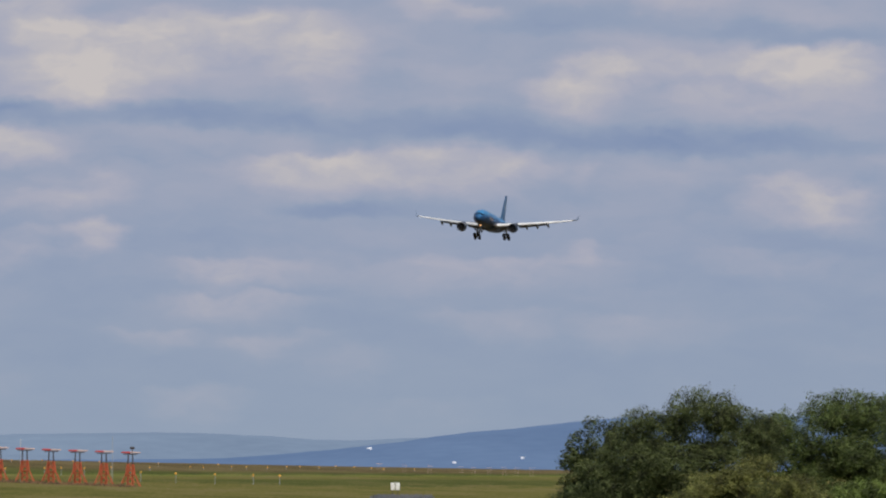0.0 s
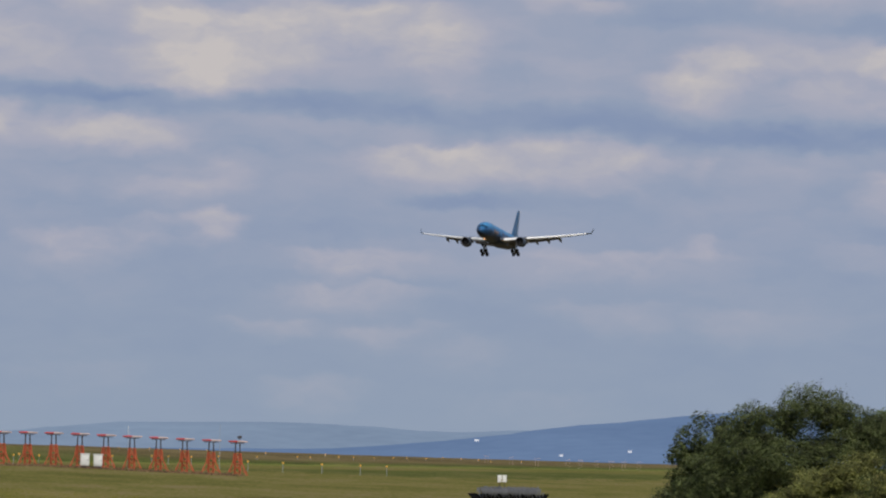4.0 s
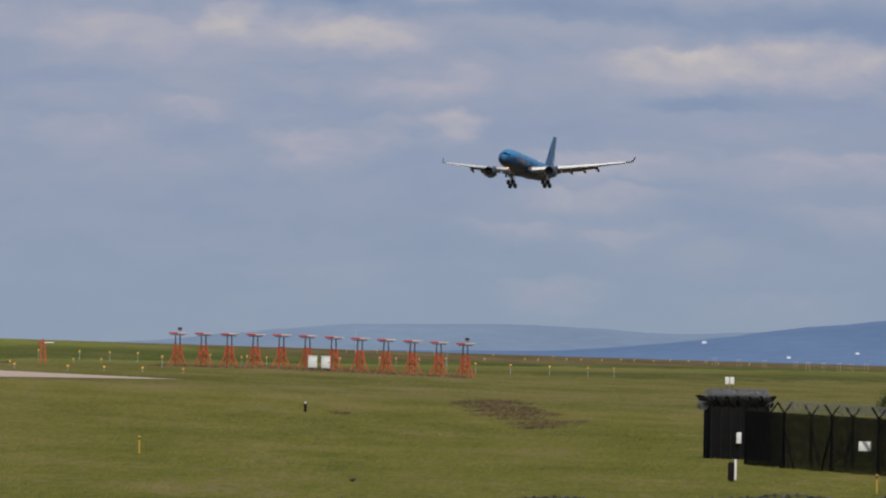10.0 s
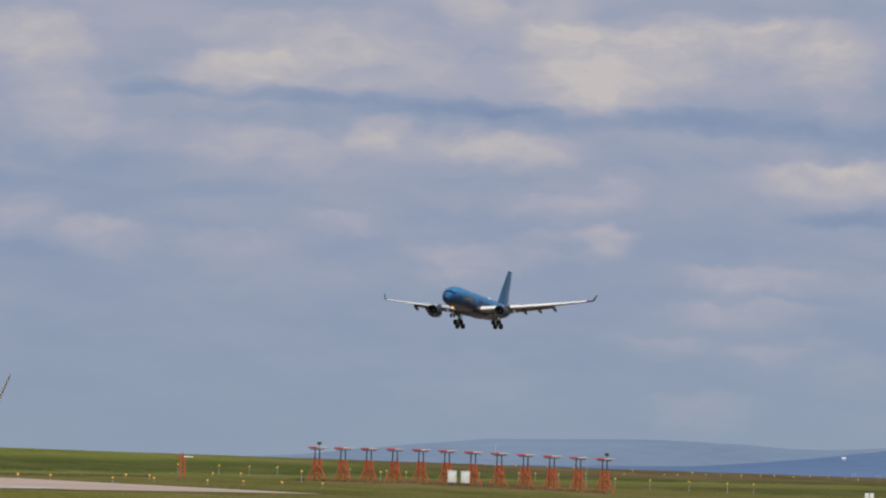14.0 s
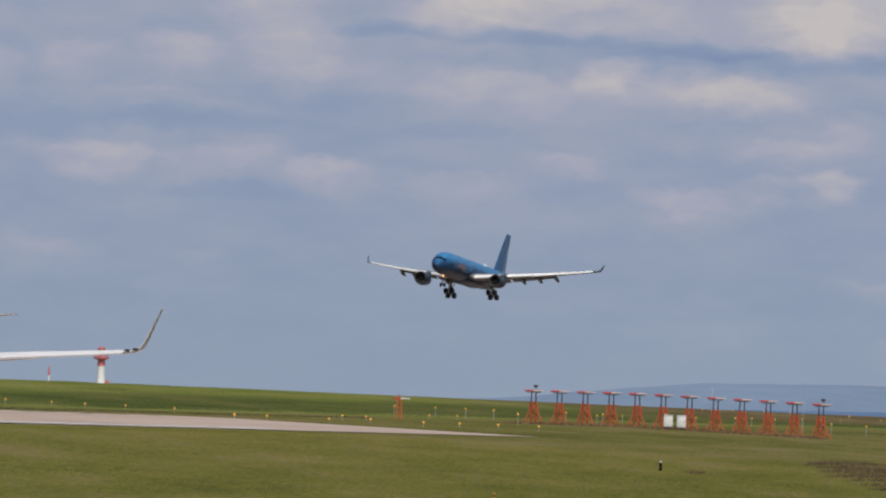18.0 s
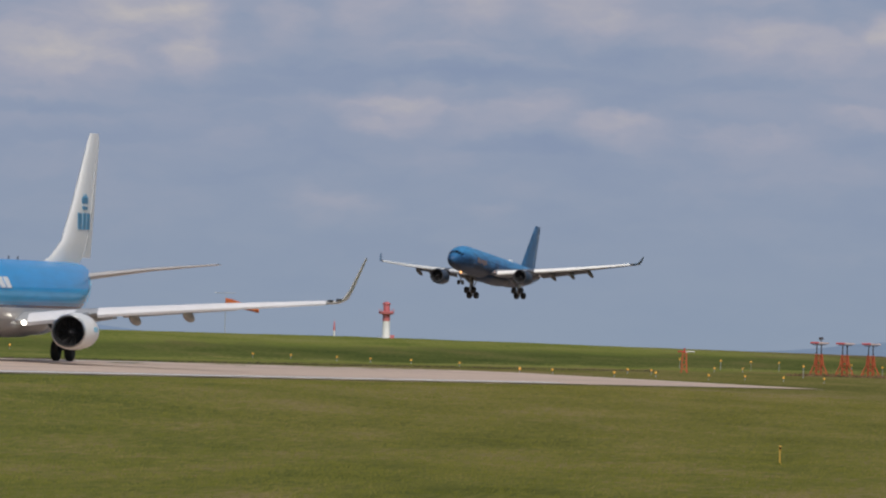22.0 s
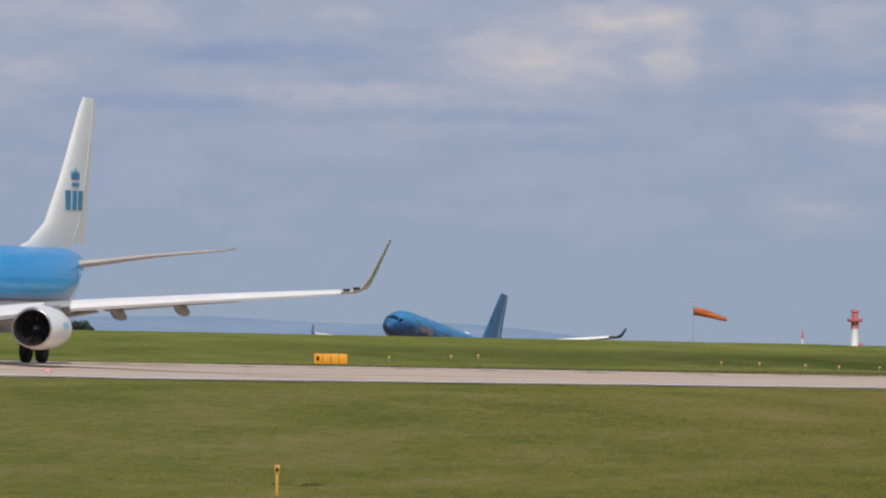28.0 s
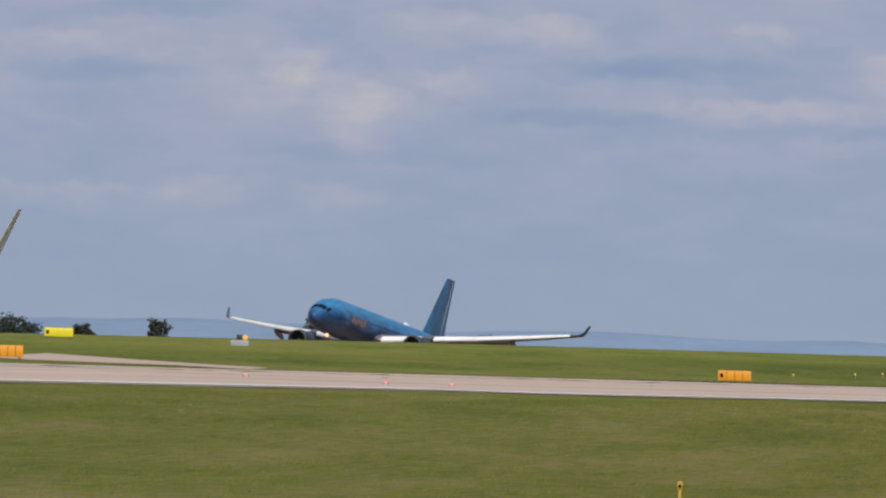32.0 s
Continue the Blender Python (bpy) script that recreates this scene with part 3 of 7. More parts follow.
def taxiway_exit():
    """The pale taxiway that leaves the runway's far edge."""
    bm, k = bmesh.new(), 24
    rows = []
    for i in range(k + 1):
        f = i / k
        u0, v0 = 512 + 95 * f - 42 * f * f, -183 - 33 * f
        u1, v1 = 494 + 30 * f, -177.5 - 27 * f
        rows.append([Vector((*uv(u0, v0), float(ground_z(u0, v0)) + 0.035)), Vector((*uv((u0 + u1) / 2, (v0 + v1) / 2), float(ground_z((u0 + u1) / 2, (v0 + v1) / 2)) + 0.04)), Vector((*uv(u1, v1), float(ground_z(u1, v1)) + 0.035))])
    loft(bm, rows, closed=False)
    tagged(new("road", finish(bm, "road", CONCRETE)), "pale concrete taxiway leaving the runway", "taxiway", kind="structure")


taxiway_exit()


def runway_lamp(u, v):
    """A flush lamp in the runway's surface."""
    rl = base("runway_lamp", pose(*spot(u, v, 0.05)), "small red lamp set in the runway's concrete", "lamp", "runway lamps")
    bm = bmesh.new()
    lathe(bm, [(-0.02, 0.16), (0.02, 0.15), (0.03, 0.05)], (0, 0, 0), "z", 12)
    part("rim", bm, LAMP_RIM, rl)
    bm = bmesh.new()
    lathe(bm, [(0.0, 0.10), (0.05, 0.085), (0.07, 0.03)], (0, 0, 0.02), "z", 10)
    part("lens", bm, RED_LENS, rl, "glowing red lens")


LAMP_RIM = material("lamp_rim", (0.30, 0.29, 0.28), rough=0.5, metal=0.5, vary=0.15)
RED_LENS = glowing("red_lens", (1.0, 0.22, 0.20), 0.45)
for u_, v_ in ((403, -145), (404, -139.1), (411, -138.5)):
    runway_lamp(u_, v_)


# ---------------------------------------------------------------- airliners
def paint(name, colour, rough=0.32, vary=0.05):
    return material(name, colour, rough=rough, vary=vary, scale=0.6, spec=0.5)


def banded_paint(name, bands, rough=0.3, wave=0.0, mottle=0.0):
    """Livery, and any shade painted into it, in bands of height on the fuselage: (height, colour) from the belly up;
    wave lets their edges wander, mottle breaks up their tone.
    """
    m = paint(name, bands[0][1], rough)
    n, l = m.node_tree.nodes, m.node_tree.links
    b = n["Principled BSDF"]
    tc, sep = n.new("ShaderNodeTexCoord"), n.new("ShaderNodeSeparateXYZ")
    l.new(tc.outputs["Object"], sep.inputs[0])
    col = None
    grime = n.new("ShaderNodeTexNoise")
    mp = n.new("ShaderNodeMapping")
    mp.inputs["Scale"].default_value = (0.35, 2.5, 2.5)
    l.new(tc.outputs["Object"], mp.inputs[0])
    l.new(mp.outputs[0], grime.inputs["Vector"])
    grime.inputs["Scale"].default_value, grime.inputs["Detail"].default_value = 1.2, 5
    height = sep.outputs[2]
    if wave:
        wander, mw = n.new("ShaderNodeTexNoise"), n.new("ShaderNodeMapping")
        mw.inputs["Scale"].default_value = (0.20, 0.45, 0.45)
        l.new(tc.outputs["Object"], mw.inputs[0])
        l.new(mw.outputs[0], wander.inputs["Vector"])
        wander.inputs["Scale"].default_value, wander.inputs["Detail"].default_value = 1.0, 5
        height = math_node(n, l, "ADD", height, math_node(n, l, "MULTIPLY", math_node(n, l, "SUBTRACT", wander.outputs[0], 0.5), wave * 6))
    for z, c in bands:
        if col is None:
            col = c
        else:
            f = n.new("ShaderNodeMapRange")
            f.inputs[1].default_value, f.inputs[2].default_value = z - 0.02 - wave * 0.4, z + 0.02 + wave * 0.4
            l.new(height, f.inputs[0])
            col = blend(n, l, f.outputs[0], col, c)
    g = n.new("ShaderNodeMapRange")
    g.inputs[1].default_value, g.inputs[2].default_value, g.inputs[3].default_value, g.inputs[4].default_value = 0.3, 0.7, 0.9 - 0.3 * mottle, 1.06 + 0.5 * mottle
    l.new(grime.outputs[0], g.inputs[0])
    hsv = n.new("ShaderNodeHueSaturation")
    l.new(col, hsv.inputs["Color"])
    l.new(g.outputs[0], hsv.inputs["Value"])
    l.new(hsv.outputs[0], b.inputs["Base Color"])
    return m


WHITE_PAINT = paint("white_aircraft_paint", (0.78, 0.78, 0.77))
GREY_PAINT = paint("grey_wing_paint", (0.48, 0.49, 0.50), 0.4)
PALE_WING = paint("pale_wing_paint", (0.66, 0.67, 0.68), 0.35)
BARE_METAL = material("polished_metal", (0.62, 0.62, 0.63), rough=0.28, metal=1.0, vary=0.06, scale=3)
DARK_METAL = material("dark_metal", (0.10, 0.10, 0.11), rough=0.5, metal=0.6, vary=0.15, scale=3)
# fan and duct near black: the shade inside the intake is in the colour
FAN_BLACK = material("fan_shadow", (0.02, 0.02, 0.022), rough=0.6, vary=0.2, scale=6)
GLASS_DARK = material("cockpit_glass", (0.018, 0.030, 0.050), rough=0.12, vary=0.05, scale=3)
RUBBER = material("tyre_rubber", (0.022, 0.022, 0.023), rough=0.85, vary=0.2, scale=6)
STRUT_GREY = material("strut_paint", (0.15, 0.155, 0.16), rough=0.6, vary=0.15, scale=4)
LANDING_LAMP = glowing("landing_lamp", (1.0, 0.50, 0.20), 1.9)
SEAM = material("seam_grey", (0.16, 0.16, 0.17), rough=0.6, vary=0.1)

FOIL = ((1.0, 0.0), (0.7, 0.055), (0.4, 0.095), (0.15, 0.082), (0.04, 0.046), (0.0, 0.0), (0.04, -0.030), (0.15, -0.048), (0.4, -0.052), (0.7, -0.024))


FIN_FOIL = ((1.0, 0.061), (0.7, 0.082), (0.4, 0.090), (0.15, 0.072), (0.04, 0.040), (0.0, 0.0), (0.04, -0.040), (0.15, -0.072), (0.4, -0.090), (0.7, -0.082), (1.0, -0.061))


def aerofoil(xs, y, z, chord, thick=1.0, up=None):
    """A section at span y whose leading edge is at station xs; up turns it (for fins and winglets)."""
    if up is None:
        return [Vector((-(xs + f * chord), y, z + t * chord * thick)) for f, t in FOIL]
    return [Vector((-(xs + f * chord), y, z)) + Vector(up) * (t * chord * thick) for f, t in FOIL]


def surface(rows, side=1, up=None):
    bm = bmesh.new()
    return loft(bm, [aerofoil(xs, side * y, z, c, t, up) for y, xs, c, z, t in rows])


def between(rows, y):
    for a_, b_ in zip(rows, rows[1:]):
        if a_[0] <= y <= b_[0]:
            f = (y - a_[0]) / (b_[0] - a_[0])
            return [p + f * (q - p) for p, q in zip(a_, b_)]
    return list(rows[-1])


def wheel(parent, c, r, w, tyre_mat=RUBBER):
    bm = bmesh.new()
    lathe(bm, [(-w / 2, r * 0.55), (-w / 2, r * 0.86), (-w * 0.36, r * 0.97), (0, r), (w * 0.36, r * 0.97), (w / 2, r * 0.86), (w / 2, r * 0.55)], c, "y", 20)
    t = part("wheel", bm, tyre_mat, parent)
    bm = bmesh.new()
    lathe(bm, [(-w * 0.46, r * 0.54), (-w * 0.2, r * 0.5), (w * 0.2, r * 0.5), (w * 0.46, r * 0.54)], c, "y", 14)
    part("rim", bm, STRUT_GREY, t, "grey metal wheel rim")


def airliner(name, s, label):
    """One airliner with its origin on the ground below the main wheels; nose towards +x, left wing towards +y."""
    plane = base(name, Matrix(), label, "airliner")
    g = s["gear_x"]
    sh = lambda bm: (bmesh.ops.translate(bm, verts=bm.verts, vec=(g, 0, 0)), bm)[1]
    # fuselage
    bm = bmesh.new()
    loft(bm, [[(-x, ry * math.cos(k), z + rz * math.sin(k)) for k in (2 * math.pi * i / 36 for i in range(36))] for x, z, ry, rz in s["body"]])
    fus = part("fuselage", sh(bm), s["body_mat"], plane)
    # wing box fairing under the belly
    bx0, bx1, bz, bw, bh = s["belly"]
    bm = bmesh.new()
    loft(bm, [[(-(bx0 + (bx1 - bx0) * f), bw * q * math.cos(k), bz + bh * q * math.sin(k)) for k in (2 * math.pi * i / 20 for i in range(20))]
              for f, q in ((0, 0.3), (0.08, 0.7), (0.2, 0.95), (0.35, 1), (0.7, 1), (0.85, 0.9), (0.95, 0.6), (1, 0.25))])
    part("belly_fairing", sh(bm), s["belly_mat"], plane)
    # wings
    W = s["wing"]
    for side in (1, -1):
        wing = part("wing", sh(surface(W, side)), s["wing_mat"], plane)
        tipy, tipx, tipc, tipz, _ = W[-1]
        bm = bmesh.new()
        rows = [(tipy, 0, tipc, tipz), *[(tipy + o, q, c_, tipz + h) for o, h, q, c_ in s["winglet"]]]
        rings = []
        for i, (y, q, c_, z) in enumerate(rows):
            nx = rows[min(i + 1, len(rows) - 1)]
            pv = rows[max(i - 1, 0)]
            d = Vector((0, side * (nx[0] - pv[0]), nx[3] - pv[3])).normalized()
            rings.append(aerofoil(tipx + q, side * y, z, c_, 0.8, up=Vector((0, -d.z * side, abs(d.y))).normalized()))
        loft(bm, rings)
        tip = part("winglet", sh(bm), s["winglet_mat"], wing)
        if s["tip_mark"]:
            for q in (0.16, 0.62):
                bm = bmesh.new()
                box(bm, -(tipx + 0.30), -(tipx + 0.05), side * (tipy + q) - 0.13, side * (tipy + q) + 0.13, tipz + 0.03 + 0.16 * q, tipz + 0.14 + 0.16 * q, 0.01)
                part("winglet_mark", sh(bm), RUBBER, tip, "black mark at the winglet's foot")
        # leading-edge slats and trailing flaps
        for y0, y1 in s["slats"]:
            bm = bmesh.new()
            rings = []
            for y in (y0, y1):
                _, xs, c_, z, _ = between(W, y)
                dx, dz = s["slat_out"] * c_, -0.7 * s["slat_out"] * c_
                rings.append([Vector((-(xs - dx + f * c_ * 0.16), side * y, z + dz * 0.6 + t * c_ * (1 + s["slat_grow"] * y / W[-1][0]))) for f, t in ((1, 0.46e-1), (0.45, 0.05), (0.1, 0.018), (0, -0.012), (0.12, -0.036), (0.5, -0.014))])
            part("slat", sh(loft(bm, rings)), s["slat_mat"], wing)
        for y0, y1 in s["flaps"]:
            bm = bmesh.new()
            rings = []
            for y in (y0, y1):
                _, xs, c_, z, _ = between(W, y)
                fc, a_ = c_ * s["flap_chord"], radians(s["flap_angle"])
                ring_ = []
                for f, t in FOIL:
                    px_, pz_ = f * fc, t * fc * 1.3
                    ring_.append(Vector((-(xs + c_ * s["flap_at"] + px_ * math.cos(a_) + pz_ * math.sin(a_)), side * y, z - 0.03 * c_ - px_ * math.sin(a_) + pz_ * math.cos(a_))))
                rings.append(ring_)
            part("flap", sh(loft(bm, rings)), s["flap_mat"], wing)
        for y in s["fairings"]:
            _, xs, c_, z, _ = between(W, y)
            L = s["fairing_len"]
            bm = bmesh.new()
            x0, drop = xs + c_ * 0.5, s["fairing_drop"]
            loft(bm, [[Vector((-(x0 + L * f), side * y + 0.42 * s["fairing_w"] * q * math.cos(k), z - 0.05 * c_ - drop * f + 0.55 * s["fairing_w"] * q * math.sin(k))) for k in (2 * math.pi * i / 10 for i in range(10))]
                      for f, q in ((0, 0.1), (0.12, 0.6), (0.35, 1), (0.65, 0.9), (0.88, 0.5), (1, 0.08))])
            part("flap_fairing", sh(bm), s["fairing_mat"], wing)
        bm = bmesh.new()
        bmesh.ops.create_icosphere(bm, subdivisions=2, radius=0.09 * s["lamp"], matrix=Matrix.Translation((-tipx - 0.05, side * (tipy - 0.2), tipz + 0.02)))
        part("position_lamp", sh(bm), SEAM, wing)
        # tailplane
        T = s["tail"]
        part("tailplane", sh(surface(T, side)), s["tail_mat"], plane)
        # engine
        ex, ey, ez, er, el_ = s["engine"]
        bm = bmesh.new()
        prof = [(0.0, 0.80), (-0.03, 0.86), (0.0, 0.91), (0.06, 0.95), (0.2, 1.0), (0.45, 1.0), (0.75, 0.92), (1.0, 0.74), (1.0, 0.68), (0.7, 0.7)]
        c = (-ex, side * ey, ez)
        flat = s["engine_flat"]
        rings = [[Vector((-ex - f * el_, side * ey + er * r * math.cos(k), ez + er * r * (math.sin(k) * (flat if math.sin(k) < 0 else 1)))) for k in (2 * math.pi * i / 28 for i in range(28))] for f, r in prof[2:]]
        eng = part("engine", sh(loft(bm, rings, caps=False)), s["engine_mat"], plane)
        bm = bmesh.new()
        rings = [[Vector((-ex - f * el_, side * ey + er * r * math.cos(k), ez + er * r * (math.sin(k) * (flat if math.sin(k) < 0 else 1)))) for k in (2 * math.pi * i / 28 for i in range(28))]
                 for f, r in ((0.03, 0.925), (-0.012, 0.89), (-0.02, 0.85), (-0.005, 0.80), (0.05, 0.77))]
        part("intake_lip", sh(loft(bm, rings, caps=False)), s["lip_mat"], eng, "polished metal intake lip")
        bm = bmesh.new()
        rings = [[Vector((-ex - f * el_, side * ey + er * r * math.cos(k), ez + er * r * math.sin(k) * (flat if math.sin(k) < 0 else 1))) for k in (2 * math.pi * i / 28 for i in range(28))] for f, r in ((0.045, 0.775), (0.22, 0.76))]
        # the fan's blades: one pleated disc closes the duct
        for r in (0.72, 0.45, 0.2):
            rings.append([Vector((-ex - (0.23 + (0.03 if i % 2 else 0.0)) * el_, side * ey + er * r * math.cos(2 * math.pi * i / 28 + 0.3 * (0.76 - r)), ez + er * r * math.sin(2 * math.pi * i / 28 + 0.3 * (0.76 - r)))) for i in range(28)])
        loft(bm, rings, caps=False)
        part("fan", sh(bm), FAN_BLACK, eng, "dark fan inside the intake")
        bm = bmesh.new()
        lathe(bm, [(0, 0.03), (-0.12, 0.1), (-0.3, 0.18), (-0.5, 0.24)], (0, 0, 0), "x", 14)
        bmesh.ops.scale(bm, vec=(el_ * 0.3, er, er), verts=bm.verts)
        bmesh.ops.translate(bm, vec=(-ex - 0.11 * el_, side * ey, ez), verts=bm.verts)
        part("spinner", sh(bm), DARK_METAL, eng, "grey fan spinner")
        bm = bmesh.new()
        lathe(bm, [(0, 0.6), (-0.3, 0.52), (-0.5, 0.4), (-0.75, 0.12), (-0.8, 0.02)], (0, 0, 0), "x", 18)
        bmesh.ops.scale(bm, vec=(el_ * 0.5, er, er), verts=bm.verts)
        bmesh.ops.translate(bm, vec=(-ex - 0.85 * el_, side * ey, ez), verts=bm.verts)
        part("exhaust_cone", sh(bm), DARK_METAL, eng, "dark metal exhaust cone")
        bm = bmesh.new()
        _, wx, wc, wz, _ = between(W, ey)
        prof = [(-(ex + 0.25 * el_), ez + er * 0.9), (-(wx + 0.03 * wc), wz + 0.02 * wc), (-(wx + 0.5 * wc), wz - 0.02 * wc), (-(ex + el_ * 1.15), ez + er * 0.35), (-(ex + 0.8 * el_), ez + er * 0.5)]
        loft(bm, [[Vector((x, side * ey + w * er * 0.16, z)) for x, z in prof] for w in (-1, 1)])
        part("pylon", sh(bm), s["wing_mat"], plane)
        # main gear
        gy, gr, gw = s["main_gear"]
        leg = bmesh.new()
        top = s["gear_top"]
        lean = s["gear_lean"]
        rod(leg, (0, side * (gy - lean * 0.2), top), (0, side * gy, gr), 0.16 * gr / 0.6, k=10)
        rod(leg, (0.05, side * (gy - lean), top), (0, side * gy, gr + 0.5), 0.09 * gr / 0.6, k=8)
        rod(leg, (0.9, side * (gy - lean * 0.3), top), (0.02, side * gy, gr + 0.55), 0.08 * gr / 0.6, k=8)
        gear = part("main_gear", leg, STRUT_GREY, plane, "grey landing gear leg")
        gear.matrix_basis = pose(0, 0, 0)
        tilt = s["bogie_tilt"]
        for bx in s["bogie"]:
            for wy in (-1, 1):
                wheel(gear, (bx * math.cos(tilt), side * gy + wy * gw * 0.75, gr + bx * math.sin(tilt)), gr, gw * 0.8)
        if len(s["bogie"]) > 1:
            bm = bmesh.new()
            rod(bm, (s["bogie"][0] * math.cos(tilt), side * gy, gr + s["bogie"][0] * math.sin(tilt)), (s["bogie"][1] * math.cos(tilt), side * gy, gr + s["bogie"][1] * math.sin(tilt)), 0.2, k=8)
            part("bogie_beam", bm, STRUT_GREY, gear)
        bm = bmesh.new()
        box(bm, -0.7 * gr / 0.6, 0.7 * gr / 0.6, side * (gy + 0.28 * gr) - 0.03, side * (gy + 0.28 * gr) + 0.03, gr * 2.0, top - 0.1, 0.02)
        part("gear_door", bm, s["gear_door_mat"], plane)
    # nose gear
    nx, nr, nw = s["nose_gear"]
    bm = bmesh.new()
    rod(bm, (g - nx, 0, s["nose_top"]), (g - nx, 0, nr), 0.12, k=8)
    rod(bm, (g - nx - 1.0, 0, s["nose_top"]), (g - nx, 0, nr + 0.5), 0.06, k=8)
    ng = part("nose_gear", bm, STRUT_GREY, plane, "grey nose landing gear leg")
    for wy in (-1, 1):
        wheel(ng, (g - nx, wy * nw, nr), nr, nw * 0.9)
    bm = bmesh.new()
    bmesh.ops.create_icosphere(bm, subdivisions=2, radius=0.13 * s["lamp"], matrix=Matrix.Translation((g - nx + 0.25, 0, s["nose_top"] - 0.45)))
    part("landing_lamp", bm, LANDING_LAMP, ng, "glowing landing lamp")
    # fin and rudder
    V = s["fin"]
    bm = bmesh.new()
    loft(bm, [[Vector((-(xs + f * c_ * 0.742), y * c_ * 0.742 * t, z)) for f, y in FIN_FOIL] for z, xs, c_, t in V])
    fin = part("fin", sh(bm), s["fin_mat"], plane)
    bm = bmesh.new()
    rows = V[1:] if s["fillet"] else V
    rings = []
    for z, xs, c_, t in rows:
        x0, x1 = xs + c_ * 0.745, xs + c_
        w = 0.045 * c_ * t
        rings.append([Vector((-x0, w, z)), Vector((-x1, 0.02, z)), Vector((-x1, -0.02, z)), Vector((-x0, -w, z))])
    part("rudder", sh(loft(bm, rings)), s["rudder_mat"], fin)
    bm = bmesh.new()
    loft(bm, [[Vector((-(xs + c_ * 0.738), k * (0.047 * c_ * t + 0.012), z)) for k in (1, -1)] + [Vector((-(xs + c_ * 0.752), k * (0.047 * c_ * t + 0.012), z)) for k in (-1, 1)] for z, xs, c_, t in rows])
    part("rudder_hinge", sh(bm), GREY_PAINT, fin, "grey gap along the rudder's hinge")
    # cockpit windows
    for side in (1, -1):
        for x0, x1, k0, k1 in s["cockpit"]:
            bm = bmesh.new()
            grid = []
            for i in range(4):
                x = x0 + (x1 - x0) * i / 3
                zc, ry, rz = station(s["body"], x)
                grid.append([Vector((-x + 0.02, side * (ry + 0.025) * math.cos(radians(k)), zc + (rz + 0.025) * math.sin(radians(k)))) for k in (k0 + (k1 - k0) * j / 3 for j in range(4))])
            loft(bm, grid, closed=False)
            bmesh.ops.solidify(bm, geom=bm.faces[:], thickness=0.02)
            part("cockpit_window", sh(bm), GLASS_DARK, fus, "dark cockpit glass")
    # cabin windows and doors
    wx0, wx1, step, wz, wh, ww = s["windows"]
    bm = bmesh.new()
    pts = [(math.cos(k) * ww, math.sin(k) * wh) for k in (2 * math.pi * i / 8 for i in range(8))]
    loft(bm, [[(a_, o, b_) for a_, b_ in pts] for o in (-0.012, 0.012)])
    me = finish(bm, "window", s["window_mat"])
    for side in (1, -1):
        x = wx0
        while x < wx1:
            _, ry = skin(s["body"], x, wz)
            shared("window", me, fus, Matrix.Translation((g - x, side * (ry + 0.006), wz)))
            x += step
        for dx, dh in s["doors"]:
            bm = bmesh.new()
            for z_ in (wz - 1.25, wz + dh):
                _, ry = skin(s["body"], dx, z_)
                box(bm, -dx - 0.45, -dx + 0.45, side * ry - 0.012, side * ry + 0.012, z_ - 0.025, z_ + 0.025)
            for x_ in (-0.45, 0.45):
                z_ = wz - 1.25
                while z_ < wz + dh - 0.1:
                    _, ry = skin(s["body"], dx, z_ + 0.12)
                    box(bm, -dx + x_ - 0.025, -dx + x_ + 0.025, side * ry - 0.014, side * ry + 0.014, z_, z_ + 0.24)
                    z_ += 0.24
            part("door_seam", sh(bm), s["seam_mat"], fus, smooth=False)
    return plane


def station(body, x):
    """Centre height and half-sizes of the fuselage at station x."""
    for a_, b_ in zip(body, body[1:]):
        if a_[0] <= x <= b_[0]:
            f = (x - a_[0]) / max(b_[0] - a_[0], 1e-6)
            return tuple(a_[i] + f * (b_[i] - a_[i]) for i in (1, 2, 3))
    return body[-1][1:]


def skin(body, x, z):
    """Half-width of the fuselage at station x and height z."""
    for a_, b_ in zip(body, body[1:]):
        if a_[0] <= x <= b_[0]:
            f = (x - a_[0]) / max(b_[0] - a_[0], 1e-6)
            zc, ry, rz = (a_[i] + f * (b_[i] - a_[i]) for i in (1, 2, 3))
            return zc, ry * math.sqrt(max(0.0, 1 - ((z - zc) / rz) ** 2))
    return body[-1][1], body[-1][2]


# sky blue throughout; belly shade and blue haze are painted in as darker bands
WIDE_BODY_PAINT = banded_paint("sky_blue_shaded_livery", [(0, (0.007, 0.024, 0.060)), (4.3, (0.014, 0.056, 0.140)), (5.0, (0.024, 0.100, 0.235)), (5.7, (0.036, 0.160, 0.345)), (6.6, (0.050, 0.215, 0.430))], 0.46, 0.75, 0.6)
WIDE_BODY_PAINT.node_tree.nodes["Principled BSDF"].inputs["Specular IOR Level"].default_value = 0.3
WIDE_FIN_PAINT = material("deep_blue_fin", (0.026, 0.098, 0.205), rough=0.4, vary=0.75, scale=0.22)
WIDE_RUDDER_PAINT = material("blue_rudder", (0.022, 0.085, 0.185), rough=0.4, vary=0.55, scale=0.22)
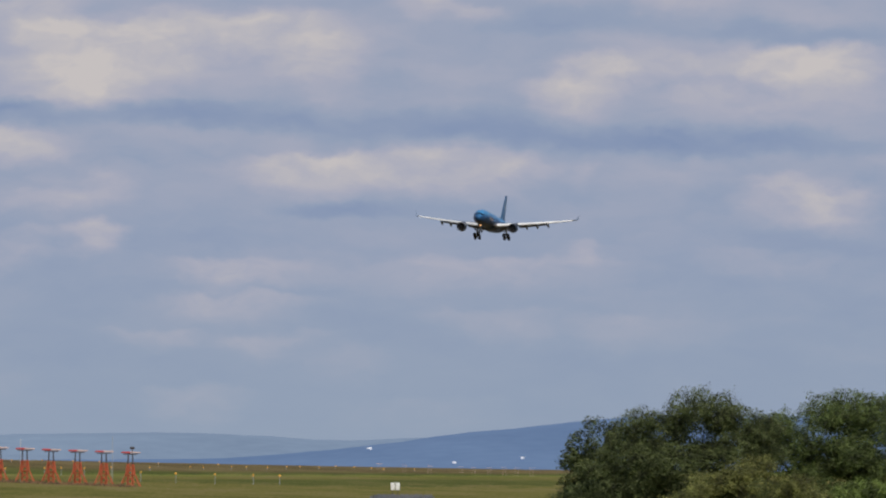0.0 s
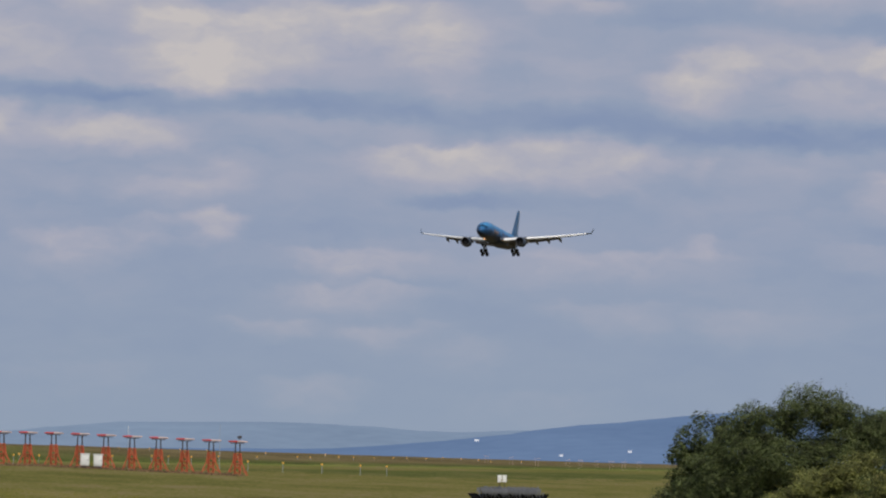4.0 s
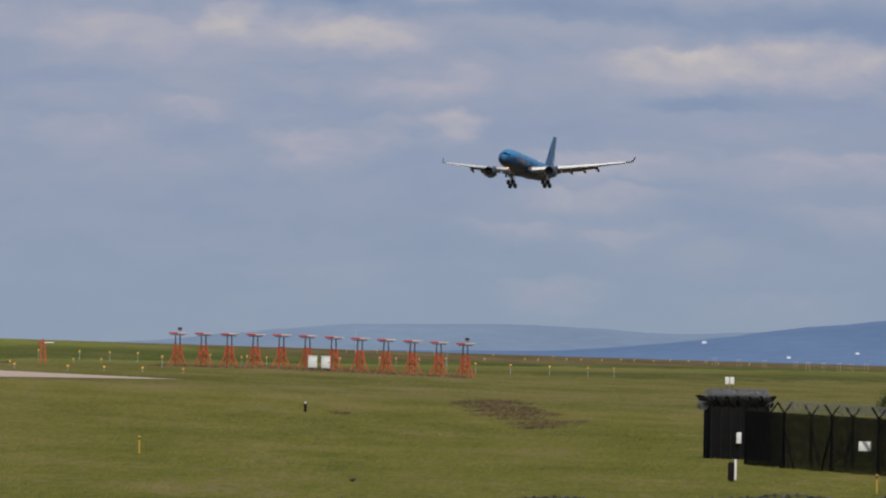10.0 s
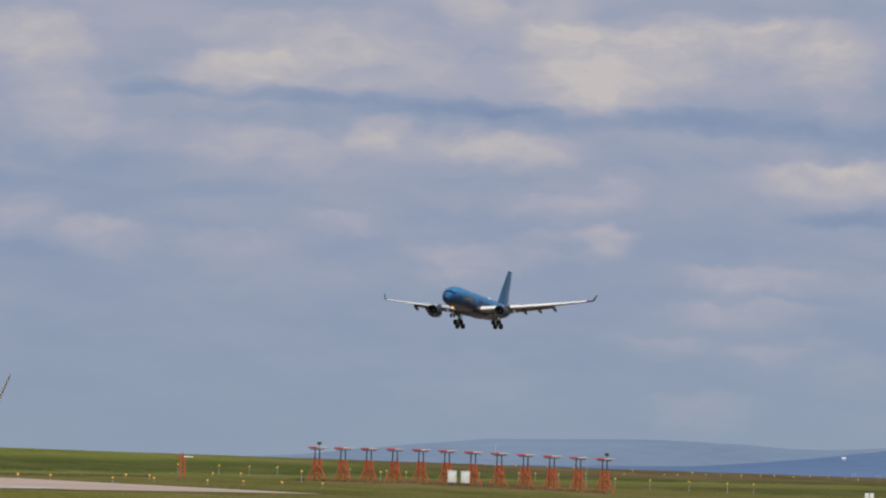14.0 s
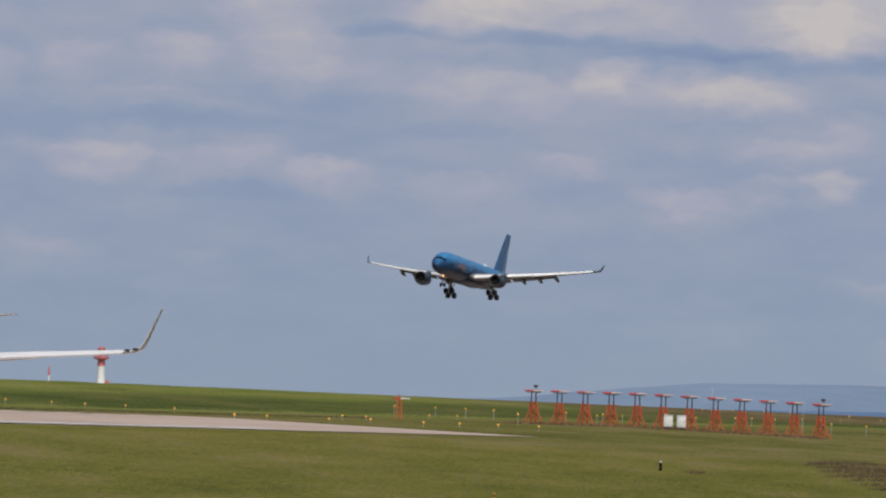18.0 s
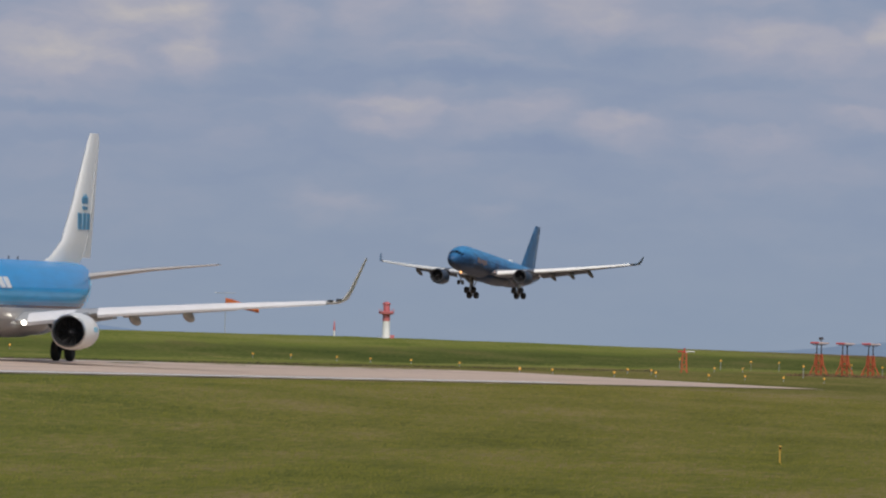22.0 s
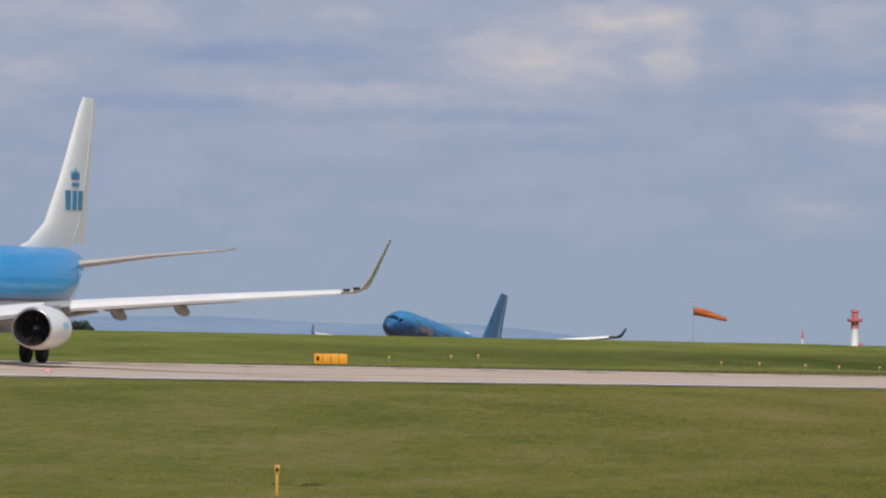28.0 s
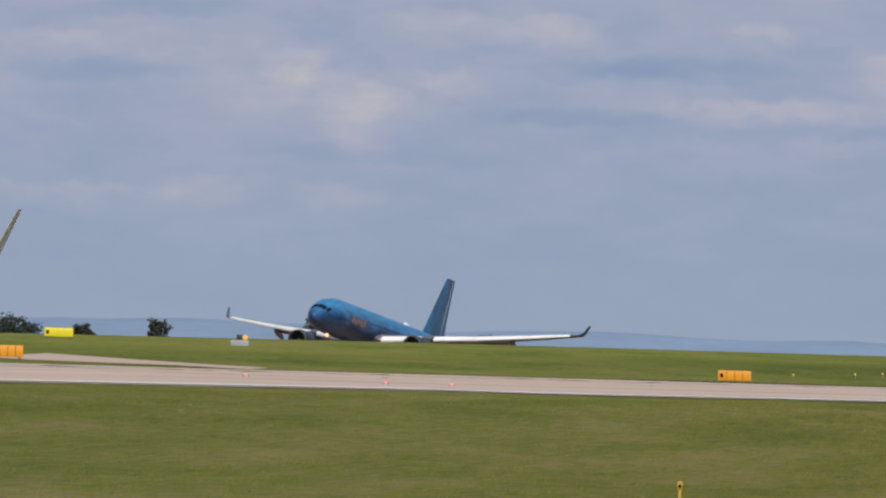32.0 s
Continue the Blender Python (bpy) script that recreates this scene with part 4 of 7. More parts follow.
WIDE = dict(
    gear_x=29.0, tip_mark=False,
    body=[(0, 4.75, 0.05, 0.05), (0.25, 4.77, 0.5, 0.5), (0.9, 4.85, 1.0, 1.0), (2.0, 5.02, 1.55, 1.6), (3.4, 5.25, 2.05, 2.15), (5.2, 5.48, 2.5, 2.55), (7.5, 5.6, 2.76, 2.78), (9.5, 5.62, 2.82, 2.82),
          (37, 5.62, 2.82, 2.82), (41, 5.8, 2.7, 2.64), (45, 6.12, 2.35, 2.3), (49, 6.5, 1.85, 1.9), (53, 6.95, 1.2, 1.35), (56, 7.25, 0.65, 0.8), (57.6, 7.4, 0.25, 0.35)],
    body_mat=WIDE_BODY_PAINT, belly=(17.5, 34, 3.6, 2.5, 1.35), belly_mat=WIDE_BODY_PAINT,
    wing=[(0.0, 18.2, 12.2, 3.9, 1.0), (2.8, 19.8, 10.8, 4.1, 1.0), (9.4, 24.0, 7.4, 5.0, 0.9), (18.0, 29.2, 5.0, 6.2, 0.8), (25.0, 33.4, 3.3, 7.4, 0.8), (28.6, 35.6, 2.3, 8.05, 0.8)],
    # wing darkened and blued: its underside's shade and haze are in the colour
    wing_mat=paint("shaded_under_wing", (0.11, 0.125, 0.155), 0.55), winglet=[(0.5, 0.12, 0.5, 2.1), (0.9, 0.6, 1.3, 1.5), (1.25, 1.9, 2.7, 0.8)], winglet_mat=paint("pale_blue_winglet", (0.085, 0.145, 0.22)),
    slat_out=0.04, slat_grow=0.8, slats=[(3.4, 8.6), (10.2, 15.5), (15.55, 20.9), (20.95, 28.0)], slat_mat=WHITE_PAINT,
    # the flaps' dark grey carries the shadow below the wing
    flaps=[(3.0, 9.0), (9.6, 19.5)], flap_mat=paint("shaded_flap_grey", (0.11, 0.12, 0.145), 0.5), flap_chord=0.24, flap_at=0.86, flap_angle=17,
    fairings=[6.2, 12.2, 15.8, 19.4], fairing_mat=paint("dark_fairing_grey", (0.14, 0.15, 0.16), 0.5), fairing_len=4.4, fairing_drop=1.05, fairing_w=1.0, lamp=2.0,
    tail=[(0.6, 48.2, 6.4, 6.9, 0.9), (5.5, 51.5, 4.2, 7.5, 0.8), (9.7, 54.4, 2.3, 8.0, 0.7)], tail_mat=PALE_WING,
    engine=(17.6, 9.37, 3.1, 1.62, 5.0), engine_flat=1.0, lip_mat=DARK_METAL, engine_mat=paint("engine_cowl_paint", (0.022, 0.045, 0.085), 0.5),
    main_gear=(5.34, 0.72, 1.05), gear_top=4.2, gear_lean=1.6, bogie=(1.0, -1.0), bogie_tilt=radians(27), gear_door_mat=GREY_PAINT,
    nose_gear=(6.7, 0.52, 0.45), nose_top=3.1,
    fin=[(8.0, 44.8, 9.2, 0.85), (12.0, 48.2, 6.7, 0.8), (17.2, 52.6, 3.8, 0.75), (18.0, 53.4, 3.1, 0.5)], fillet=False, fin_mat=WIDE_FIN_PAINT, rudder_mat=WIDE_RUDDER_PAINT,
    cockpit=[(1.5, 2.35, 88, 64), (1.62, 2.5, 62, 41), (2.1, 3.1, 39, 24)],
    windows=(9.0, 46.0, 0.95, 5.95, 0.19, 0.14), window_mat=GLASS_DARK, doors=[(7.6, 0.9), (22.0, 0.9), (46.5, 0.8)], seam_mat=SEAM)

NARROW_BODY_PAINT = banded_paint("light_blue_livery", [(0, (0.46, 0.47, 0.48)), (2.20, (0.62, 0.62, 0.62)), (2.78, (0.010, 0.03, 0.10)), (2.92, (0.03, 0.22, 0.42)), (3.10, (0.02, 0.30, 0.58)), (3.42, (0.06, 0.36, 0.64)), (3.66, (0.0, 0.29, 0.68))], 0.22)
NARROW_BODY_PAINT.node_tree.nodes["Principled BSDF"].inputs["Specular IOR Level"].default_value = 0.14
NARROW = dict(
    gear_x=19.5, tip_mark=True,
    body=[(0, 2.75, 0.04, 0.04), (0.2, 2.76, 0.35, 0.35), (0.8, 2.82, 0.78, 0.8), (1.8, 2.98, 1.2, 1.28), (3.2, 3.18, 1.55, 1.68), (5.0, 3.32, 1.8, 1.92), (6.5, 3.35, 1.88, 2.0),
          (25.5, 3.35, 1.88, 2.0), (28.5, 3.48, 1.74, 1.86), (31.5, 3.8, 1.38, 1.54), (34, 4.14, 0.98, 1.18), (35.6, 4.38, 0.62, 0.86), (36.7, 4.52, 0.38, 0.58), (37.1, 4.58, 0.2, 0.35)],
    body_mat=NARROW_BODY_PAINT, belly=(12.2, 23.5, 2.05, 1.75, 0.85), belly_mat=paint("grey_belly_paint", (0.30, 0.30, 0.31)),
    wing=[(0.0, 12.9, 8.6, 1.95, 0.85), (1.88, 14.2, 7.5, 2.14, 0.72), (5.6, 16.5, 4.9, 2.63, 0.60), (11.0, 19.3, 3.3, 3.04, 0.62), (16.55, 22.2, 1.75, 3.42, 0.8)],
    # wing grey is lowered to paint in the shade of its underside
    wing_mat=paint("shaded_wing_grey", (0.33, 0.34, 0.36), 0.45), winglet=[(0.45, 0.03, 0.22, 1.55), (0.78, 0.20, 0.5, 1.3), (1.02, 0.66, 0.9, 1.0), (1.62, 2.44, 2.2, 0.45)], winglet_mat=paint("winglet_paint", (0.50, 0.48, 0.46)),
    slat_out=0.015, slat_grow=0.65, slats=[(2.1, 4.3), (5.4, 11.0), (11.0, 16.5)], slat_mat=paint("pale_slat_paint", (0.60, 0.60, 0.63), 0.4),
    flaps=[(2.2, 5.3), (5.8, 11.6)], flap_mat=GREY_PAINT, flap_chord=0.24, flap_at=0.82, flap_angle=5,
    fairings=[3.1, 6.5, 9.2], fairing_mat=material("fairing_paint", (0.34, 0.33, 0.31), rough=0.5, vary=0.1), fairing_len=2.7, fairing_drop=0.36, fairing_w=0.54, lamp=1.0,
    # tailplane toned brown-grey: the shadow on its underside is in the colour
    tail=[(0.5, 34.0, 4.1, 4.54, 0.62), (3.6, 36.6, 2.8, 5.04, 0.52), (6.95, 39.0, 1.3, 5.42, 0.45)], tail_mat=paint("shaded_tailplane_grey", (0.44, 0.42, 0.41), 0.4),
    engine=(12.1, 4.83, 1.56, 1.04, 3.9), engine_flat=0.9, lip_mat=BARE_METAL, engine_mat=WHITE_PAINT,
    main_gear=(2.86, 0.565, 0.5), gear_top=2.1, gear_lean=0.9, bogie=(0.0,), bogie_tilt=0.0, gear_door_mat=WHITE_PAINT,
    nose_gear=(3.9, 0.34, 0.22), nose_top=1.7,
    fin=[(5.15, 25.7, 12.3, 0.2), (5.62, 28.4, 9.7, 0.3), (6.5, 31.1, 7.25, 0.52), (8.5, 33.5, 5.35, 0.7), (12.08, 37.0, 2.65, 0.7), (12.48, 37.5, 1.95, 0.45)], fillet=True, fin_mat=WHITE_PAINT, rudder_mat=WHITE_PAINT,
    cockpit=[(1.05, 1.95, 87, 60), (1.2, 2.2, 57, 36), (1.7, 2.8, 33, 18)],
    windows=(5.6, 32.0, 0.51, 3.72, 0.17, 0.115), window_mat=paint("tinted_window", (0.01, 0.29, 0.56), 0.2), doors=[(4.6, 0.75), (32.6, 0.7)], seam_mat=paint("door_outline_paint", (0.12, 0.46, 0.72)))

landing_airliner = airliner("airliner", WIDE, "blue wide-body airliner landing with its wheels down")
taxiing_airliner = airliner("airliner", NARROW, "light-blue and white narrow-body airliner rolling on the runway")


def decal(name, parent, outline, m, mat, label="", depth=0.012):
    """A flat painted shape: outline in its own plane (x, z), laid on a skin."""
    bm = bmesh.new()
    loft(bm, [[(x, o, z) for x, z in outline] for o in (-depth, depth)])
    return part(name, bm, mat, parent, label, smooth=False, m=m)


def oblong(w, h):
    return [(-w / 2, -h / 2), (w / 2, -h / 2), (w / 2, h / 2), (-w / 2, h / 2)]


def crown_shape(w, h):
    return [(-w / 2, 0), (w / 2, 0), (w / 2, h * 0.55), (w * 0.3, h * 0.38), (w * 0.24, h * 0.72), (w * 0.1, h * 0.45), (0, h * 0.85), (-w * 0.1, h * 0.45), (-w * 0.24, h * 0.72), (-w * 0.3, h * 0.38), (-w / 2, h * 0.55)]


def child_named(thing, name):
    return next(o for o in thing.children if o.name.split(".")[0] == name)


def fin_skin(x, z):
    """Half-thickness of the narrow-body's fin at x and height z."""
    V = NARROW["fin"]
    for a_, b_ in zip(V, V[1:]):
        if a_[0] <= z <= b_[0]:
            f = (z - a_[0]) / (b_[0] - a_[0])
            xs, c_, t = (a_[i] + f * (b_[i] - a_[i]) for i in (1, 2, 3))
            q = (NARROW["gear_x"] - x - xs) / (c_ * 0.742)
            for (f0, y0), (f1, y1) in zip(FIN_FOIL, FIN_FOIL[1:6]):
                if f1 <= q <= f0:
                    return (y0 + (y1 - y0) * (q - f0) / (f1 - f0)) * c_ * 0.742 * t
            return 0.061 * c_ * 0.742 * t * max(0.0, 1 - max(0.0, q - 1) / 0.35)
    return 0.1


def fin_decal(name, parent, outline, x, z, side, mat, label=""):
    """A painted shape that follows the fin's skin."""
    bm = bmesh.new()
    loft(bm, [[(x + a_, side * (fin_skin(x + a_, z + b_) + o), z + b_) for a_, b_ in outline] for o in (-0.03, 0.035)])
    return part(name, bm, mat, parent, label, smooth=False)


def narrow_marks():
    """The carrier's crown and bars, drawn plain, on fin, fuselage and engines."""
    fin, fus = child_named(taxiing_airliner, "fin"), child_named(taxiing_airliner, "fuselage")
    ink = paint("mark_blue", (0.015, 0.19, 0.36))
    for side in (1, -1):
        for dx, w in ((-14.75, 0.80), (-15.90, 0.75), (-17.05, 0.90)):
            fin_decal("mark_bar", fin, oblong(w, 0.90), dx, 7.60, side, ink, "blue painted bar")
        fin_decal("mark_crown", fin, crown_shape(1.4, 0.70), -16.0, 8.56, side, ink, "blue painted crown")
        fin_decal("mark_crown_base", fin, oblong(1.25, 0.18), -16.0, 8.33, side, ink)
        for i in range(3):
            _, ry = skin(NARROW["body"], 20.0, 4.1)
            decal("mark_bar", fus, oblong(1.0, 0.62), pose(11.2 - 1.35 * i, side * (ry + 0.01), 4.1, side * 24, 0, 0), WHITE_PAINT, "white painted bar")
        _, ry = skin(NARROW["body"], 20.0, 4.72)
        decal("mark_crown", fus, crown_shape(1.1, 0.4), pose(11.6, side * (ry + 0.01), 4.66, side * 43, 0, 0), WHITE_PAINT, "white painted crown")
        for i in range(3):
            _, ry = skin(NARROW["body"], 34.4 + 0.4 * i, 4.2)
            decal("registration_bar", fus, oblong(0.3, 0.16), pose(-14.9 - 0.4 * i, side * (ry + 0.02), 4.2, side * 6, 0, side * -10), paint("pale_mark", (0.40, 0.62, 0.78)), "pale bar where the registration stands")
    for eng in [o for o in taxiing_airliner.children if o.name.split(".")[0] == "engine"]:
        s_ = 1 if eng.data.vertices[0].co.y > 0 else -1
        for i in range(3):
            decal("cowl_mark", eng, oblong(0.22, 0.26), pose(5.75 - 0.3 * i, s_ * 5.86, 1.72), paint("pale_mark_blue", (0.25, 0.50, 0.66)), "pale blue bar", 0.02)
    # landing lamps at the wing roots, a beacon and a spine aerial
    for s_ in (1, -1):
        bm = bmesh.new()
        bmesh.ops.create_icosphere(bm, subdivisions=2, radius=0.13, matrix=Matrix.Translation((5.35, s_ * 1.95, 1.98)))
        part("wing_root_lamp", bm, WHITE_LAMP, taxiing_airliner, "glowing wing-root lamp")
    for x in (6.0, 1.0, -1.2):
        bm = bmesh.new()
        loft(bm, [[(x + a_ * 0.22, b_ * 0.02, 5.33) for a_, b_ in ((1, 0), (0, 1), (-1, 0), (0, -1))], [(x - 0.1 + a_ * 0.1, b_ * 0.015, 5.54) for a_, b_ in ((1, 0), (0, 1), (-1, 0), (0, -1))]])
        part("aerial", bm, DARK_METAL, fus)


def wide_marks():
    fus = child_named(landing_airliner, "fuselage")
    gold = paint("faded_gold", (0.20, 0.135, 0.115), 0.5)
    for side in (1, -1):
        for i in range(5):
            z = 5.6 - 0.18 * (i % 2)
            _, ry = skin(WIDE["body"], 12.0, z)
            decal("title_bar", fus, oblong(0.95, 1.15 - 0.2 * (i % 3)), pose(19.5 - 1.2 * i, side * (ry + 0.01), z), gold, "dull gold painted bar")
    bm = bmesh.new()
    lathe(bm, [(-0.9, 0.05), (-0.4, 0.5), (0.4, 0.55), (1.0, 0.2), (1.2, 0.03)], (-9.0, 0, 8.35), "x", 12)
    part("radome_hump", bm, WHITE_PAINT, fus, "white dome on the spine")
    for s_ in (1, -1):
        bm = bmesh.new()
        bmesh.ops.create_icosphere(bm, subdivisions=2, radius=0.10, matrix=Matrix.Translation((8.9, s_ * 3.0, 4.1)))
        part("wing_root_lamp", bm, LANDING_LAMP, landing_airliner, "glowing wing-root lamp")


WHITE_LAMP = glowing("white_lamp", (1.0, 0.93, 0.80), 7.0)
narrow_marks()
wide_marks()


# ---------------------------------------------------------------- airfield equipment
def sight(turn, dist):
    """u and v of a spot that lies at a turn (degrees to the right of the view's axis) and a distance from the camera."""
    a_ = radians(turn - 10)
    return dist * math.cos(a_), dist * math.sin(a_)


def facing(u, v, lift=0.0, turn=0.0):
    """A pose on the ground whose -y side looks towards the camera."""
    x, y, z = spot(u, v, lift)
    return pose(x, y, z, 0, 0, turn - math.degrees(math.atan2(x, y)))


ORANGE = material("orange_paint", (0.49, 0.105, 0.042), rough=0.6, vary=0.18, scale=5)
RED = material("red_paint", (0.50, 0.045, 0.035), rough=0.6, vary=0.15, scale=5)
# red paled towards pink, with a kilometre of haze put into the colour
FAR_RED = material("hazed_red_paint", (0.52, 0.150, 0.165), rough=0.7, vary=0.12, scale=4)
OFF_WHITE = material("weathered_white", (0.70, 0.70, 0.68), rough=0.6, vary=0.10, scale=4)
FADED_PINK = material("faded_boom_paint", (0.58, 0.42, 0.38), rough=0.7, vary=0.12, scale=5)
TARRED = material("tarred_post", (0.014, 0.009, 0.009), rough=0.9, vary=0.3, scale=5, spec=0.1)
DARK_POST = material("dark_post", (0.045, 0.035, 0.035), rough=0.7, vary=0.2, scale=5)
YELLOW = material("yellow_paint", (0.52, 0.31, 0.045), rough=0.55, vary=0.12, scale=5)
AMBER = material("amber_paint", (0.80, 0.33, 0.02), rough=0.5, vary=0.10, scale=3)
BRIGHT_YELLOW = material("bright_yellow_paint", (0.80, 0.66, 0.02), rough=0.5, vary=0.08, scale=3)
BLACK = material("black_sheet", (0.010, 0.010, 0.011), rough=0.95, vary=0.3, scale=3, spec=0.05)
GALVANISED = material("galvanised_wire", (0.42, 0.43, 0.45), rough=0.32, metal=0.9, vary=0.3, scale=30)
BLACK_MESH = material("black_mesh", (0.016, 0.015, 0.014), rough=0.9, vary=0.3, scale=3, spec=0.1)
GREY_BOX = material("grey_cabinet", (0.34, 0.36, 0.38), rough=0.6, vary=0.12, scale=3)
AMBER_LENS = glowing("amber_lens", (0.9, 0.45, 0.08), 0.22)


def antenna_stand(lamp_on_top):
    """A frangible orange tower with a dark yoke and a red and white aerial boom."""
    st = base("localizer_antenna", Matrix(), "orange antenna stand with a red and white boom", "antenna", "localizer antennas")
    H = 1.75
    for sx in (-1, 1):
        for sy in (-1, 1):
            bm = bmesh.new()
            rod(bm, (sx * 0.78, sy * 0.55, 0), (sx * 0.36, sy * 0.22, 0.95), 0.034, 0.034, 6)
            rod(bm, (sx * 0.36, sy * 0.22, 0.95), (sx * 0.26, sy * 0.14, H), 0.04, 0.035, 6)
            part("leg", bm, ORANGE, st)
    for sx in (-1, 1):
        bm = bmesh.new()
        rod(bm, (sx * 0.20, 0, 0), (sx * 0.19, 0, H), 0.085, k=8)
        part("mast", bm, ORANGE, st)
        bm = bmesh.new()
        rod(bm, (sx * 0.19, 0, H), (sx * 0.17, 0, 2.52), 0.05, k=8)
        part("yoke_post", bm, DARK_POST, st, "dark upper post")
    for z0, z1, w0, w1 in ((0.12, 0.9, 0.74, 0.36), (0.95, 1.7, 0.34, 0.27)):
        for sgn in (-1, 1):
            bm = bmesh.new()
            rod(bm, (-w0 * sgn, -0.3, z0), (w1 * sgn, -0.18, z1), 0.028, k=6)
            part("brace", bm, ORANGE, st)
    for i in range(5):
        for sgn in (-1, 1):
            bm = bmesh.new()
            rod(bm, (-0.24 * sgn, -0.10, 0.04 + 0.34 * i), (0.24 * sgn, -0.10, 0.36 + 0.34 * i), 0.026, k=5)
            part("lattice_bar", bm, ORANGE, st)
    for z, w in ((0.92, 0.38), (1.7, 0.3)):
        bm = bmesh.new()
        box(bm, -w, w, -0.24, 0.24, z, z + 0.05, 0.01)
        part("deck", bm, ORANGE, st)
    bm = bmesh.new()
    box(bm, -0.55, 0.55, -0.10, 0.10, 2.50, 2.56, 0.01)
    part("crossbar", bm, DARK_POST, st)
    bm = bmesh.new()
    lathe(bm, [(-0.74, 0.03), (-0.70, 0.065), (-0.3, 0.08), (-0.02, 0.08)], (0, 0, 2.66), "x", 10)
    part("boom_end", bm, RED, st, "red end of the boom")
    bm = bmesh.new()
    lathe(bm, [(-0.02, 0.08), (0.70, 0.055), (0.80, 0.03)], (0, 0, 2.655), "x", 10)
    part("boom", bm, FADED_PINK, st, "faded pinkish white end of the boom")
    for i in range(5):
        bm = bmesh.new()
        x = -0.58 + 0.28 * i
        rod(bm, (x, -0.5 + 0.06 * i, 2.66), (x, 0.5 - 0.06 * i, 2.66), 0.018, k=5)
        part("dipole", bm, FADED_PINK if i > 2 else RED, st)
    if lamp_on_top:
        bm = bmesh.new()
        box(bm, -0.02, 0.32, -0.12, 0.12, 2.92, 3.12, 0.03)
        rod(bm, (0.15, 0, 2.6), (0.15, 0, 2.95), 0.03, k=6)
        part("obstruction_lamp", bm, DARK_POST, st, "dark obstruction lamp housing")
    return st


plain_stand, lamp_stand = antenna_stand(False), antenna_stand(True)
for i in range(12):
    u_, v_ = 793 - 0.55 * i, -163.2 + 2.215 * i
    m_ = facing(u_, v_, 0, -4 + 1.5 * math.sin(i * 2.1))
    if i == 0:
        lamp_stand.matrix_basis = m_
    elif i == 1:
        plain_stand.matrix_basis = m_
    else:
        copy_thing(lamp_stand if i == 11 else plain_stand, m_)


def cabinet(u, v):
    cb = base("equipment_cabinet", facing(u, v), "white equipment cabinet on a dark plinth by the antennas", "cabinet", "white cabinets")
    bm = bmesh.new()
    box(bm, -0.3, 0.3, -0.25, 0.25, 0, 0.22, 0.02)
    part("plinth", bm, DARK_POST, cb, "dark plinth")
    bm = bmesh.new()
    box(bm, -0.35, 0.35, -0.3, 0.3, 0.22, 1.12, 0.02)
    part("body", bm, OFF_WHITE, cb)
    bm = bmesh.new()
    box(bm, -0.40, 0.40, -0.36, 0.34, 1.12, 1.18, 0.02)
    part("roof", bm, OFF_WHITE, cb)
    bm = bmesh.new()
    box(bm, -0.29, 0.29, -0.325, -0.30, 0.28, 1.05, 0.008)
    part("door", bm, OFF_WHITE, cb)
    bm = bmesh.new()
    box(bm, 0.2, 0.24, -0.35, -0.325, 0.6, 0.75, 0.005)
    part("handle", bm, DARK_POST, cb)


cabinet(783, -150.3)
cabinet(783, -149.25)


def monitor_post(u, v):
    """The single orange stand with a white arm beside the antennas."""
    st = base("monitor_antenna", facing(u, v), "orange monitor stand with a white horizontal arm", "antenna")
    for sx in (-1, 1):
        bm = bmesh.new()
        rod(bm, (sx * 0.22, 0, 0), (sx * 0.15, 0, 1.60), 0.06, 0.05, 8)
        part("leg", bm, ORANGE, st)
    for i in range(4):
        bm = bmesh.new()
        s_ = 1 if i % 2 else -1
        rod(bm, (-0.22 * s_, 0, 0.15 + 0.34 * i), (0.2 * s_, 0, 0.46 + 0.34 * i), 0.03, k=6)
        part("brace", bm, ORANGE, st)
    bm = bmesh.new()
    rod(bm, (0, 0, 1.5), (0, 0, 1.98), 0.06, k=8)
    part("mast_head", bm, RED, st)
    bm = bmesh.new()
    lathe(bm, [(-0.55, 0.02), (-0.5, 0.05), (0.1, 0.06)], (0, 0, 1.68), "x", 8)
    part("arm_end", bm, RED, st)
    bm = bmesh.new()
    lathe(bm, [(0.1, 0.06), (0.8, 0.05), (0.85, 0.02)], (0, 0, 1.68), "x", 8)
    part("arm", bm, OFF_WHITE, st, "white arm")


monitor_post(*sight(-2.388, 803))


def slim_pole(u, v, h, mat, label):
    sp = base("slim_pole", facing(u, v), label, "mast")
    bm = bmesh.new()
    rod(bm, (0, 0, -0.05), (0, 0, h), 0.022, 0.014, 8)
    part("pole", bm, mat, sp)
    bm = bmesh.new()
    lathe(bm, [(0, 0.015), (0.06, 0.03), (0.14, 0.012)], (0, 0, h), "z", 8)
    part("tip", bm, mat, sp)


slim_pole(789.6, -148.12, 3.3, OFF_WHITE, "thin white pole behind the orange antennas")
slim_pole(*sight(-0.107, 824), 3.7, GREY_BOX, "thin dark grey mast beyond the orange antennas")


def ridge_bar(u, v):
    """A short approach-light bar seen over the ridge."""
    rb = base("approach_light_bar", facing(u, v), "thin pinkish light bar standing on the far ridge", "lamp", "ridge light bars")
    for sx in (-1, 1):
        bm = bmesh.new()
        rod(bm, (sx * 0.22, 0, -0.1), (sx * 0.20, 0, 1.15), 0.012, k=6)
        part("stake", bm, FADED_PINK, rb)
    bm = bmesh.new()
    rod(bm, (-0.40, 0, 1.15), (0.40, 0, 1.15), 0.020, k=6)
    part("crossbar", bm, FADED_PINK, rb)
    return rb


